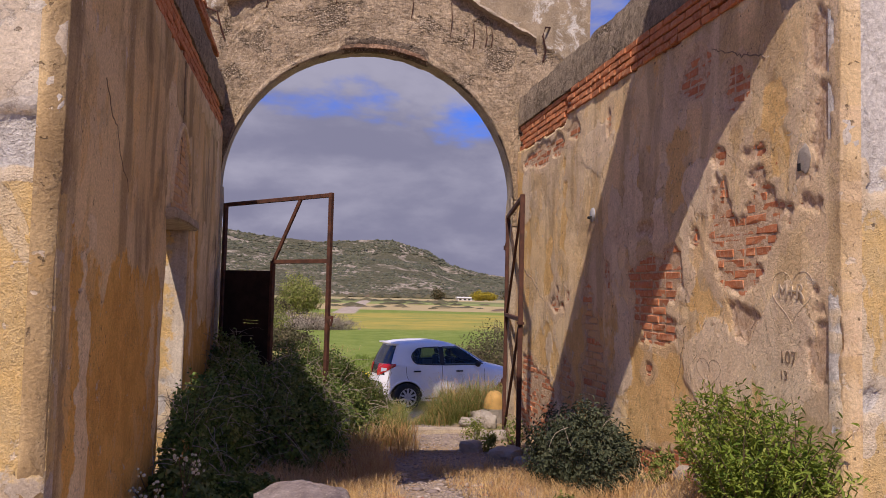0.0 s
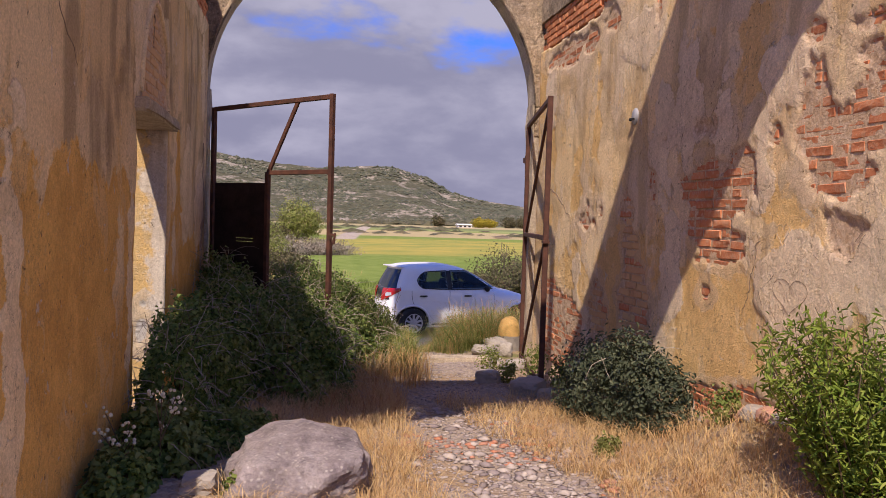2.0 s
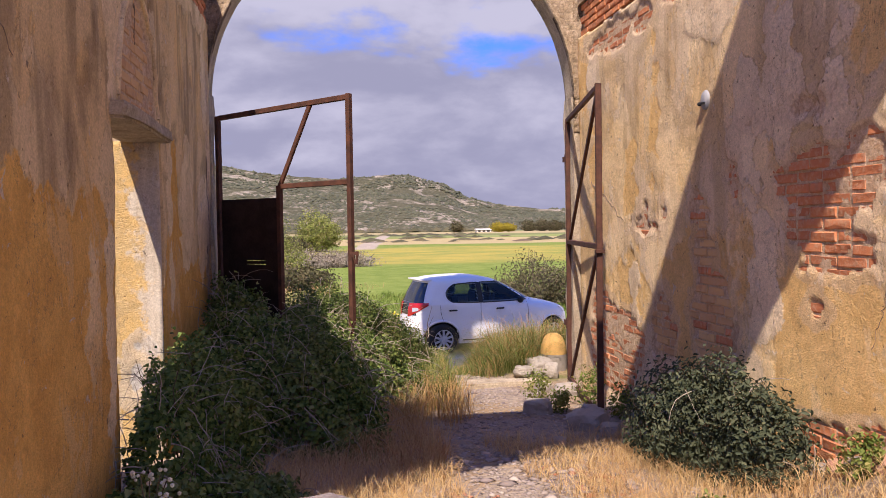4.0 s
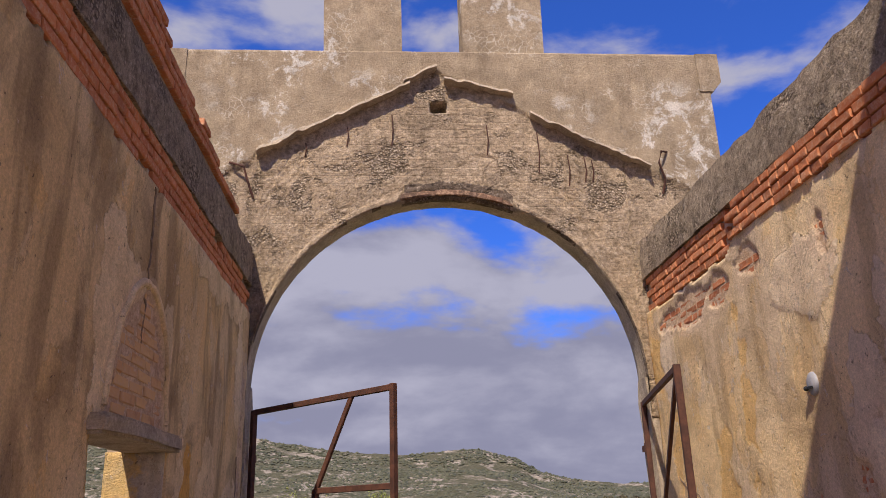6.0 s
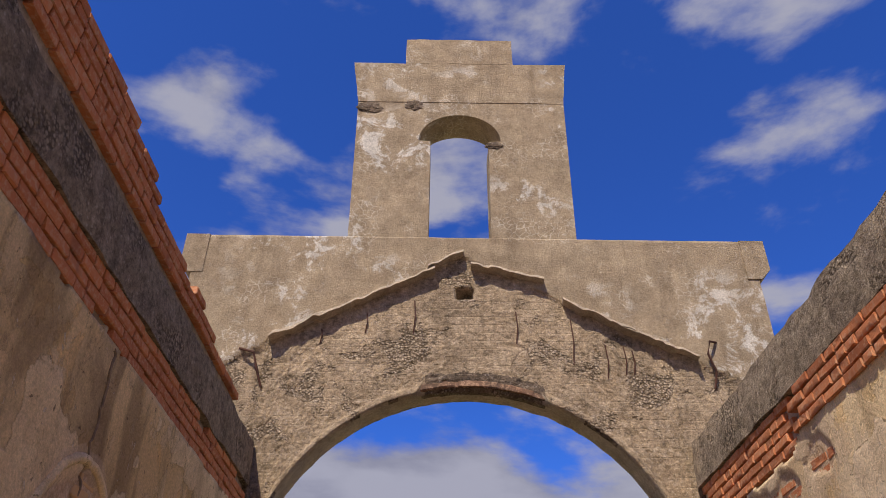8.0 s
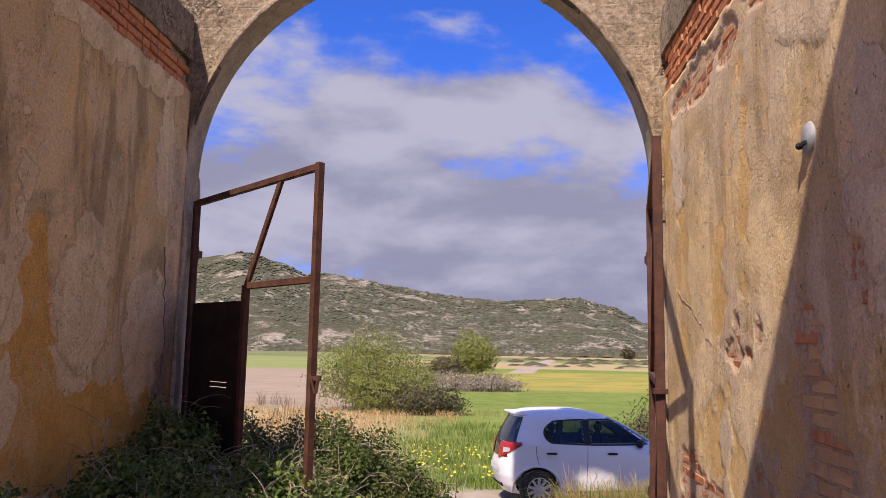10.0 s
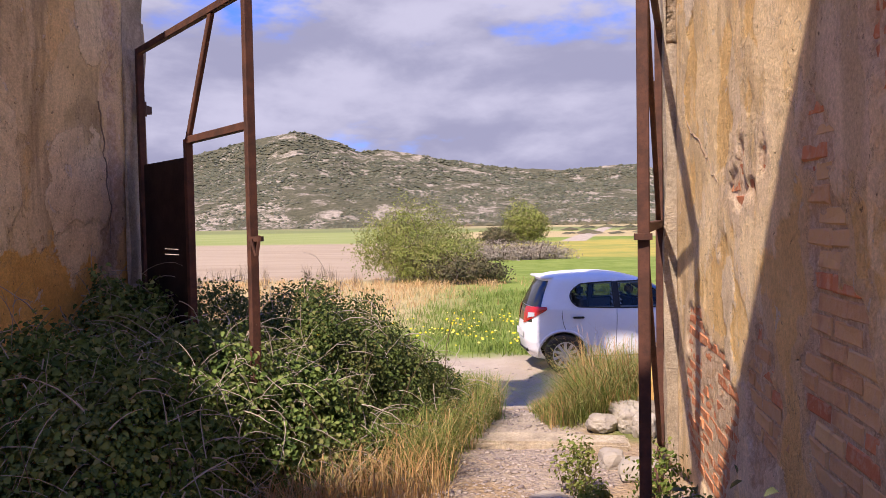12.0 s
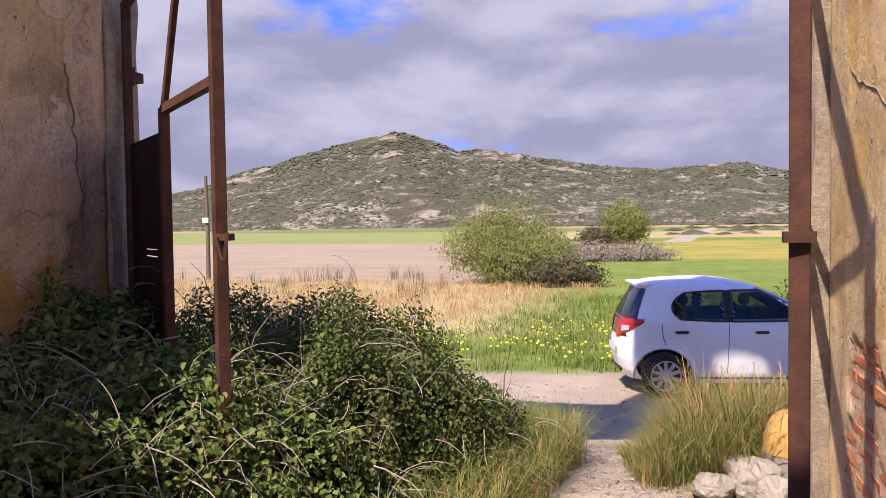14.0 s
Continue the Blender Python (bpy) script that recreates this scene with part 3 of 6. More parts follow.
R_PALE = [(6.95, 2.8, 0.2, 0.62), (6.42, 2.62, 0.16, 0.35), (5.95, 2.05, 0.10, 0.4), (7.35, 2.55, 0.22, 0.45), (5.55, 1.5, 0.45, 0.4), (4.75, 1.62, 0.3, 0.45), (9.6, 0.9, 0.3, 0.25), (7.2, 1.3, 0.2, 0.5),
          (8.7, 0.5, 0.4, 0.25), (10.3, 3.4, 0.25, 0.35), (7.9, 3.5, 0.5, 0.25), (5.7, 2.85, 0.3, 0.2), (9.3, 1.35, 0.15, 0.35)]


def pale_r(y, z):
    return -blob_distance(y, z, R_PALE, 2.6, 0.16)


def relief(bare, coat, y, z):
    """How far the surface stands proud of the brickwork."""
    h = 0.014 * smooth01(bare, -0.007, 0.005) + 0.005 * smooth01(coat, -0.015, 0.015)
    return h + 0.006 * fbm(y, z, 0.4, 2.2) + 0.0025 * fbm(y, z, 2.4, 17)


def east_place(y, z):
    wave = 0.012 * fbm(y, z, 9, 0.7)
    return (XR + 0.02 - relief(bare_r(y, z), coat_r(y, z), y, z) - 0.006 * smooth01(pale_r(y, z), -0.01, 0.01) - wave, y, z)


def band_edge_r(y):
    return BAND_R + 0.10 * smooth01(-y, -8.9, -8.6) + 0.03 * fbm(y, 0, 0, 2.5)


wall_e = new("wall_east")
tagged(wall_e, "weathered plastered brick side wall, flaking to red brick", "wall", kind="structure")
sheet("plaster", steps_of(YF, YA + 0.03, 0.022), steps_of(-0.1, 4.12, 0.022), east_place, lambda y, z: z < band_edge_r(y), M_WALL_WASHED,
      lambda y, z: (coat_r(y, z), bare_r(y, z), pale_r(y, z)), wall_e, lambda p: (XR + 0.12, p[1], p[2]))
bm = bmesh.new()
add_box(bm, XR + 0.04, XR + 0.5, YF + 0.1, YA, -0.3, 4.28)
part("masonry", bm, M_MORTAR, wall_e)


def rough_beam(x0, x1, y0, y1, z0, z1, parent, seed):
    """A cast ring beam with a broken, uneven arris."""
    bm = bmesh.new()
    n = 70
    rows = []
    for i in range(n + 1):
        y = y0 + (y1 - y0) * i / n
        j = lambda k, a: a * fbm(y, k + seed, 0, 3.0)
        s = 1 if x1 > x0 else -1
        ring = [(x0 + j(1, 0.012), y, z0 + j(2, 0.02)), (x0 + j(3, 0.012), y, (z0 + z1) / 2), (x0 + s * 0.02 + j(4, 0.02), y, z1 - 0.03 + j(5, 0.03)),
                (x0 + s * 0.09, y, z1 + j(6, 0.03)), (x1, y, z1 + j(7, 0.02)), (x1, y, z0)]
        rows.append([bm.verts.new(p) for p in ring])
    for a, b in zip(rows, rows[1:]):
        for k in range(6):
            bm.faces.new((a[k], a[(k + 1) % 6], b[(k + 1) % 6], b[k]))
    bm.faces.new(rows[0])
    bm.faces.new(rows[-1][::-1])
    bmesh.ops.recalc_face_normals(bm, faces=bm.faces)
    return part("ring_beam", bm, M_BEAM, parent, "rough grey concrete ring beam")


rough_beam(XR - 0.015, XR + 0.5, YF, YA - 0.002, BEAM_R, TOP_R, wall_e, 1)

# west wall, with a doorway under a bricked-up arch
D0, D1, DTOP = 6.97, 8.25, 2.52
L_PATCH = [(7.6, 2.95, 0.40, 0.44), (10.62, 2.2, 0.05, 0.9), (10.55, 1.2, 0.08, 0.5)]
L_FLAKE = [(7.02, 3.1, 0.2, 0.55), (7.3, 3.3, 0.25, 0.2), (8.1, 3.1, 0.14, 0.45), (9.5, 3.9, 1.2, 0.12), (8.55, 2.0, 0.1, 1.3), (9.3, 2.1, 0.3, 0.6), (10.2, 1.9, 0.35, 0.5), (6.85, 1.3, 0.07, 0.4), (10.4, 3.3, 0.2, 0.5), (4.75, 1.2, 0.12, 0.9)]


def bare_l(y, z):
    arch = math.hypot((y - 7.61) / 0.46, max(0.0, z - 2.72) / 0.62) - 1 if z > 2.56 else 1
    return min(arch * 0.4 + 0.02 * fbm(y, z, 0, 6), blob_distance(y, z, L_PATCH[1:]))


def coat_l(y, z):
    line = 2.22 - 0.10 * (y - 4.2) + 0.35 * fbm(y, z * 0.25, 0, 1.9)
    if y > 8.4:
        line = 1.72 + 0.3 * fbm(y, z * 0.5, 2, 1.3) + 0.9 * math.exp(-((y - 8.75) / 0.22) ** 2)
    d = (z - line) * 0.6
    strip = (y - 4.5 + 0.05 * fbm(y, z, 3, 2)) * 0.6
    return max(d, -strip, -blob_distance(y, z, [(6.55, 1.5, 0.12, 0.35)], 4, 0.1) * 0.5)


def west_place(y, z):
    h = relief(bare_l(y, z), coat_l(y, z), y, z) + 0.008 * smooth01(-blob_distance(y, z, L_FLAKE, 3, 0.12), -0.01, 0.02)
    crack = abs(y - 7.6 - 0.10 * (z - 3.4) - 0.06 * n3(0, z, 4, 3))
    if z > 3.2:
        h -= 0.03 * (1 - smooth01(crack, 0.0, 0.03))
    return (XL - 0.02 + h + 0.012 * fbm(y, z, 5, 0.7), y, z)


def band_edge_l(y):
    return 4.0 + 0.02 * fbm(y, 0, 5, 2.5)


wall_w = new("wall_west")
tagged(wall_w, "shaded ochre and grey plastered side wall with a doorway", "wall", kind="structure")
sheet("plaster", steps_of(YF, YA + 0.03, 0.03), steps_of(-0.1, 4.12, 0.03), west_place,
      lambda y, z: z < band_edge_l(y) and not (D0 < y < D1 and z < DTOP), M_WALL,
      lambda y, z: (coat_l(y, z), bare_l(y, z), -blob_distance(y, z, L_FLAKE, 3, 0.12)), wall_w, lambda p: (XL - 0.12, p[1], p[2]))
bm = bmesh.new()
add_box(bm, XL - 0.36, XL - 0.04, YF + 0.1, D0 - 0.01, -0.3, 4.28)
add_box(bm, XL - 0.36, XL - 0.04, D1 + 0.01, YA, -0.3, 4.28)
add_box(bm, XL - 0.27, XL - 0.04, D0 - 0.01, D1 + 0.01, DTOP + 0.01, 4.28)
part("masonry", bm, M_MORTAR, wall_w)
# plastered reveal of the doorway, which the sun strikes
R_REVEAL = [(-1.2, 0.9, 0.05, 0.12)]
sheet("reveal", steps_of(XL - 0.36, XL - 0.012, 0.025), steps_of(-0.1, DTOP, 0.03),
      lambda x, z: (x, D1 - 0.004 - 0.015 * smooth01(blob_distance(x, z, R_REVEAL, 6, 0.06), -0.01, 0.02) - 0.006 * fbm(x, z, 1, 5), z), lambda x, z: True, M_FRONT,
      lambda x, z: (0.5 * (x + 1.20) + 0.05 * fbm(x, z, 0, 4) - 0.06 * smooth01(-z, -1.3, -1.2), blob_distance(x, z, R_REVEAL, 6, 0.06)), wall_w, lambda p: (p[0], D1 + 0.02, p[2]))
bm = bmesh.new()
vs = add_box(bm, XL - 0.26, XL + 0.085, D0 - 0.04, D1 + 0.06, DTOP - 0.005, DTOP + 0.095)
bmesh.ops.bevel(bm, geom=bm.edges[:], offset=0.018, segments=2, affect="EDGES")
bmesh.ops.subdivide_edges(bm, edges=bm.edges[:], cuts=3, use_grid_fill=True)
for v in bm.verts:
    v.co.x += 0.02 * fbm(v.co.y, v.co.z, 0, 6)
    v.co.z += 0.012 * fbm(v.co.y, v.co.x, 3, 5)
part("lintel", bm, M_LEDGE, wall_w, "stone lintel slab standing proud")
rough_beam(XL + 0.015, XL - 0.36, YF, YA - 0.002, 4.27, 4.70, wall_w, 5)


# ---- the two gable walls ----
def gable_line(x):
    """The raked moulding of the far gable wall."""
    return 6.76 - 0.555 * abs(x - 0.9) if x < 0.9 else 6.76 - 0.53 * (x - 0.9)


def arch_z(x, r=RA, c=SPRING):
    d = abs(x - CX)
    return c + math.sqrt(max(0.0, r * r - d * d)) if d < r else 2.9


def far_top(x):
    return 6.98


th = steps_of(0, math.pi, math.pi / 190)
cols = sorted(set([CX - RA * math.cos(a) for a in th] + steps_of(-1.93, CX - RA, 0.04) + steps_of(CX + RA, 4.02, 0.04)))
rows_n = 130


def far_place(x, q):
    z0 = arch_z(x)
    ang = math.atan2(z0 - SPRING, x - CX)
    chip = 0.0
    if z0 > SPRING:
        crown = 1 - smooth01(abs(ang - 1.50), 0.28, 0.34)
        chip = 0.10 * crown + 0.012 * fbm(x, z0, 0, 5)
    z = z0 + chip * (1 - q) + (far_top(x) - z0) * q
    g = gable_line(x) - z
    inside = smooth01(g + 0.03 * fbm(x, z, 0, 5), 0.0, 0.03)
    rough = inside * (0.03 + 0.006 * fbm(x, z, 0, 5) + 0.008 * n3(x, z, 2, 30) + 0.012 * smooth01(n3(x, z, 7, 3.5) + 0.8 * n3(x, z, 7, 21), 0.42, 0.6)) + (1 - inside) * 0.006 * fbm(x, z, 6, 3)
    lip = 0.03 * (1 - smooth01(abs(z - z0 - 0.02), 0.03, 0.07)) if z0 > SPRING and chip < 0.05 else 0.0
    hole = 0.25 if abs(x - 0.93) < 0.09 and abs(z - 6.30) < 0.07 else 0.0
    return (x, YA + rough - lip + hole, z)


gable_far = new("wall_north")
tagged(gable_far, "bell gable wall with a wide round arch, render fallen off under a raked moulding", "wall", kind="structure")
Vf = [far_place(x, j / rows_n) for j in range(rows_n + 1) for x in cols]
nc = len(cols)
Ff, idx = [], []
for j in range(rows_n):
    for i in range(nc - 1):
        a = j * nc + i
        Ff.append((a, a + 1, a + nc + 1, a + nc))
        c = Vf[a]
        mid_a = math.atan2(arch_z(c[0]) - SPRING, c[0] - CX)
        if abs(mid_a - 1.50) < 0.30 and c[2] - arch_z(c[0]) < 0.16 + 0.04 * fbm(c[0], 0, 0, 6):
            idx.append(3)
            continue
        idx.append(1 if c[2] < gable_line(c[0]) - 0.01 + 0.03 * fbm(c[0], c[2], 0, 5) else 0)
TH = 0.30
# soffit, back and ends
base = len(Vf)
for k in range(7):
    q = (k + 1) / 7
    for i in range(nc):
        x, y, z = Vf[i]
        r = 0.012 * fbm(x * 2, q * 3, z, 3)
        Vf.append((x, YA + 0.03 + TH * q, arch_z(x) - 0.012 + r if arch_z(x) > 2.95 else z))
for k in range(7):
    for i in range(nc - 1):
        a = (base + (k - 1) * nc + i) if k else i
        b = base + k * nc + i
        Ff.append((a, b, b + 1, a + 1))
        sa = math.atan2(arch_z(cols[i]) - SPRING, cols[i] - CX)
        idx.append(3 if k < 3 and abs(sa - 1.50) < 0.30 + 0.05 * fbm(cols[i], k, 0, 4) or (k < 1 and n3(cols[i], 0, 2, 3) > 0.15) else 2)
back = len(Vf)
for i in range(nc):
    Vf.append((cols[i], YA + 0.03 + TH, far_top(cols[i])))
lastrow, last_s = rows_n * nc, base + 6 * nc
for i in range(nc - 1):
    Ff.append((last_s + i, back + i, back + i + 1, last_s + i + 1))
    Ff.append((lastrow + i, lastrow + i + 1, back + i + 1, back + i))
    idx += [0, 0]
for i in (0, nc - 1):
    Ff.append((lastrow + i, back + i, last_s + i, i) if i == 0 else (i, last_s + i, back + i, lastrow + i))
    idx.append(0)
quick_mesh("arch_wall", Vf, Ff, [M_RENDER, M_ROUGH, M_LEDGE, M_DARKMORTAR], gable_far, index=idx)

# jambs below the springing
for x0, x1 in ((-1.93, -0.985), (2.925, 4.02)):
    bm = bmesh.new()
    add_box(bm, x0, x1, YA + 0.035, YA + 0.03 + TH, -0.5, 3.3)
    bmesh.ops.subdivide_edges(bm, edges=bm.edges[:], cuts=14, use_grid_fill=True)
    for v in bm.verts:
        v.co.x += 0.025 * fbm(v.co.z, v.co.y, x0, 4)
    part("jamb", bm, M_LEDGE, gable_far)


def broken_moulding(xa, za, xb, zb, seed, drop=0.0):
    """A raked render moulding with a ragged lower arris."""
    bm = bmesh.new()
    n = max(6, int(abs(xb - xa) / 0.03))
    rows = []
    for i in range(n + 1):
        q = i / n
        x, z = xa + (xb - xa) * q, za + (zb - za) * q
        w = 0.06 + 0.035 * fbm(x, seed, 0, 7)
        d = 0.085 + 0.035 * fbm(x, seed, 4, 8)
        e = 0.022 * fbm(x, seed, 8, 6)
        ring = [(x, YA + 0.05, z - w / 2 - drop + e), (x, YA - d, z - w * 0.35 + e), (x, YA - d + 0.015, z + w * 0.2 + e), (x, YA + 0.02, z + w + e), (x, YA + 0.06, z + w)]
        rows.append([bm.verts.new(p) for p in ring])
    for a, b in zip(rows, rows[1:]):
        for k in range(5):
            bm.faces.new((a[k], a[(k + 1) % 5], b[(k + 1) % 5], b[k]))
    bm.faces.new(rows[0])
    bm.faces.new(rows[-1][::-1])
    bmesh.ops.recalc_face_normals(bm, faces=bm.faces)
    part("moulding", bm, M_LEDGE, gable_far, "broken raked moulding")


broken_moulding(-1.0, 5.73, 0.62, 6.56, 1)
broken_moulding(0.55, 6.58, 0.92, 6.78, 2)
broken_moulding(1.93, 6.19, 2.62, 5.84, 3)
broken_moulding(2.5, 5.89, 3.2, 5.57, 4)
broken_moulding(1.0, 6.62, 1.75, 6.44, 5)

# rusty reinforcement laid bare in the gable
for xr, z1, z0 in ((-0.06, 6.05, 5.82), (-0.5, 5.86, 5.7), (0.42, 6.2, 5.82), (1.45, 6.08, 5.72), (2.0, 6.0, 5.5), (2.32, 5.72, 5.36), (2.5, 5.7, 5.4), (2.58, 5.66, 5.4)):
    V, F = tube([(xr, YA + 0.025, z1), (xr + 0.012, YA + 0.012, (z0 + z1) / 2), (xr - 0.004, YA + 0.03, z0)], 0.007, 5)
    mesh_object("reinforcing_bar", V, F, M_RUST, gable_far)
for pts in (((3.42, YA, 5.75), (3.33, YA - 0.08, 5.72), (3.3, YA - 0.05, 5.6), (3.36, YA - 0.02, 5.42), (3.33, YA + 0.02, 5.26)),
            ((-1.28, YA, 5.62), (-1.12, YA - 0.06, 5.55), (-1.08, YA - 0.03, 5.4), (-1.02, YA + 0.02, 5.22))):
    V, F = tube(pts, 0.012, 6)
    mesh_object("reinforcing_bar", V, F, M_RUST, gable_far)

# eaves return at the two shoulders
for x0, x1, x2 in ((4.02, 4.16, 4.05), (-1.93, -2.06, -1.96)):
    bm = bmesh.new()
    prof = [(x0 - 0.12 * (1 if x0 > 0 else -1), 6.985), (x1, 6.985), (x1, 6.62), (x2, 6.5), (x0 - 0.12 * (1 if x0 > 0 else -1), 6.5)]
    f = bm.faces.new([bm.verts.new((x, YA - 0.01, z)) for x, z in prof])
    g = bmesh.ops.extrude_face_region(bm, geom=[f])
    bmesh.ops.translate(bm, vec=(0, TH + 0.06, 0), verts=[v for v in g["geom"] if isinstance(v, bmesh.types.BMVert)])
    bmesh.ops.recalc_face_normals(bm, faces=bm.faces)
    part("shoulder_moulding", bm, M_RENDER, gable_far)


def bell_tower():
    """The bell cote: two piers, an arch head and a stepped cap."""
    y0, y1 = YA + 0.01, YA + 0.42
    bm = bmesh.new()
    cx, r, sp = 0.885, 0.49, 8.40
    outer = [(-0.33, 6.982), (-0.36, 9.02), (2.17, 9.06), (2.15, 6.982)]
    n = 22
    inner = [(0.54, 6.982), (0.54, sp - 0.01)] + [(cx - r * math.cos(math.pi * i / n), sp + r * math.sin(math.pi * i / n) * 0.86) for i in range(n + 1)] + [(1.23, sp - 0.01), (1.23, 6.982)]
    loop = [outer[0], outer[1], outer[2], outer[3]] + inner[::-1]
    f = bm.faces.new([bm.verts.new((x, y0, z)) for x, z in loop])
    g = bmesh.ops.extrude_face_region(bm, geom=[f])
    bmesh.ops.translate(bm, vec=(0, y1 - y0, 0), verts=[v for v in g["geom"] if isinstance(v, bmesh.types.BMVert)])
    bmesh.ops.triangulate(bm, faces=[q for q in bm.faces if len(q.verts) > 4])
    bmesh.ops.recalc_face_normals(bm, faces=bm.faces)
    part("bell_cote", bm, M_RENDER, gable_far, "narrow bell cote with an arched opening")
    # render broken away beside the arch
    for x, z, w, h in ((-0.22, 8.93, 0.15, 0.085), (0.33, 8.98, 0.11, 0.08), (1.30, 8.33, 0.10, 0.05)):
        bm = bmesh.new()
        bmesh.ops.create_icosphere(bm, subdivisions=4, radius=1)
        for v in bm.verts:
            k = 1 + 0.35 * noise.noise(v.co * 2.2 + Vector((x * 7, 0, 0))) + 0.18 * noise.noise(v.co * 7)
            v.co = Vector((x + v.co.x * w * k, y0 + v.co.y * 0.022 * k, z + v.co.z * h * k))
        part("broken_render", bm, M_DARKMORTAR, gable_far, "dark masonry where render broke away")
    for x0, x1, za, zb, e in ((-0.46, 2.24, 9.03, 9.72, 0.006), (0.2, 1.57, 9.721, 10.18, 0.006)):
        bm = bmesh.new()
        add_box(bm, x0, x1, y0 - e, y1 + e, za, zb)
        if za < 9.5:
            for v in bm.verts:
                if v.co.z < 9.5:
                    v.co.x += 0.10 if v.co.x < 0 else -0.07
        bmesh.ops.subdivide_edges(bm, edges=bm.edges[:], cuts=6, use_grid_fill=True)
        for v in bm.verts:
            v.co += Vector((fbm(v.co.y, v.co.z, 1, 3), fbm(v.co.x, v.co.z, 2, 3), fbm(v.co.x, v.co.y, 3, 3))) * 0.008
        part("cap", bm, M_RENDER, gable_far)


bell_tower()

# near gable wall: its wings stand beside the camera, its arch spans overhead and casts the broad shadow
gable_near = new("wall_south")
tagged(gable_near, "near gable wall with pale flaking render and a round arch", "wall", kind="structure")
NW0, NW1, NTOP = 4.29, 4.77, 7.25
na_ = 60
near_cols = sorted(set([CX - 2.06 * math.cos(math.pi * i / na_) for i in range(na_ + 1)] + [-1.93, 4.02]))
NV, NF = [], []
for x in near_cols:
    z0 = arch_z(x, 2.06, 3.5) if abs(x - CX) < 2.0599 else 3.5
    NV += [(x, NW0, z0), (x, NW0, NTOP), (x, NW1, NTOP), (x, NW1, z0)]
for i in range(len(near_cols) - 1):
    a, b = 4 * i, 4 * i + 4
    for k in range(4):
        NF.append((a + k, a + (k + 1) % 4, b + (k + 1) % 4, b + k))
NF += [(0, 3, 2, 1), tuple(4 * (len(near_cols) - 1) + k for k in (0, 1, 2, 3))]
mesh_object("arch_wall", NV, NF, M_LEDGE, gable_near)
bm = bmesh.new()
add_box(bm, -6.0, XL - 0.04, NW0 + 0.01, NW1, -0.3, 4.9)
add_box(bm, XR + 0.05, 8.0, NW0 + 0.01, NW1, -0.3, 4.9)
part("wing", bm, M_LEDGE, gable_near)
N_BARE = [(-1.16, 2.62, 0.3, 0.13), (3.25, 3.4, 0.3, 0.75), (3.04, 2.5, 0.03, 0.9), (3.05, 1.45, 0.12, 0.05)]


def near_vals(x, z):
    if x < 0:
        return (z - 2.75 if z > 2.2 else 1.05 - z + 0.1 * fbm(x, z, 0, 4), blob_distance(x, z, N_BARE, 6, 0.05))
    return (z - 2.85 + 0.2 * fbm(x, z, 0, 3), blob_distance(x, z, N_BARE, 4, 0.12))


for xa, xb in ((-2.2, XL - 0.005), (XR + 0.004, 4.2)):
    def near_place(x, z):
        c, b = near_vals(x, z)
        return (x, YF + 0.04 - 0.03 * smooth01(b, -0.012, 0.02) - 0.008 * smooth01(c, -0.02, 0.02) - 0.006 * fbm(x, z, 0, 4) - 0.004 * fbm(x, z, 3, 18), z)
    sheet("render_coat", steps_of(xa, xb, 0.025), steps_of(-0.1, 4.9, 0.03), near_place, lambda x, z: True, M_FRONT, near_vals, gable_near, lambda p: (p[0], NW0 + 0.05, p[2]))


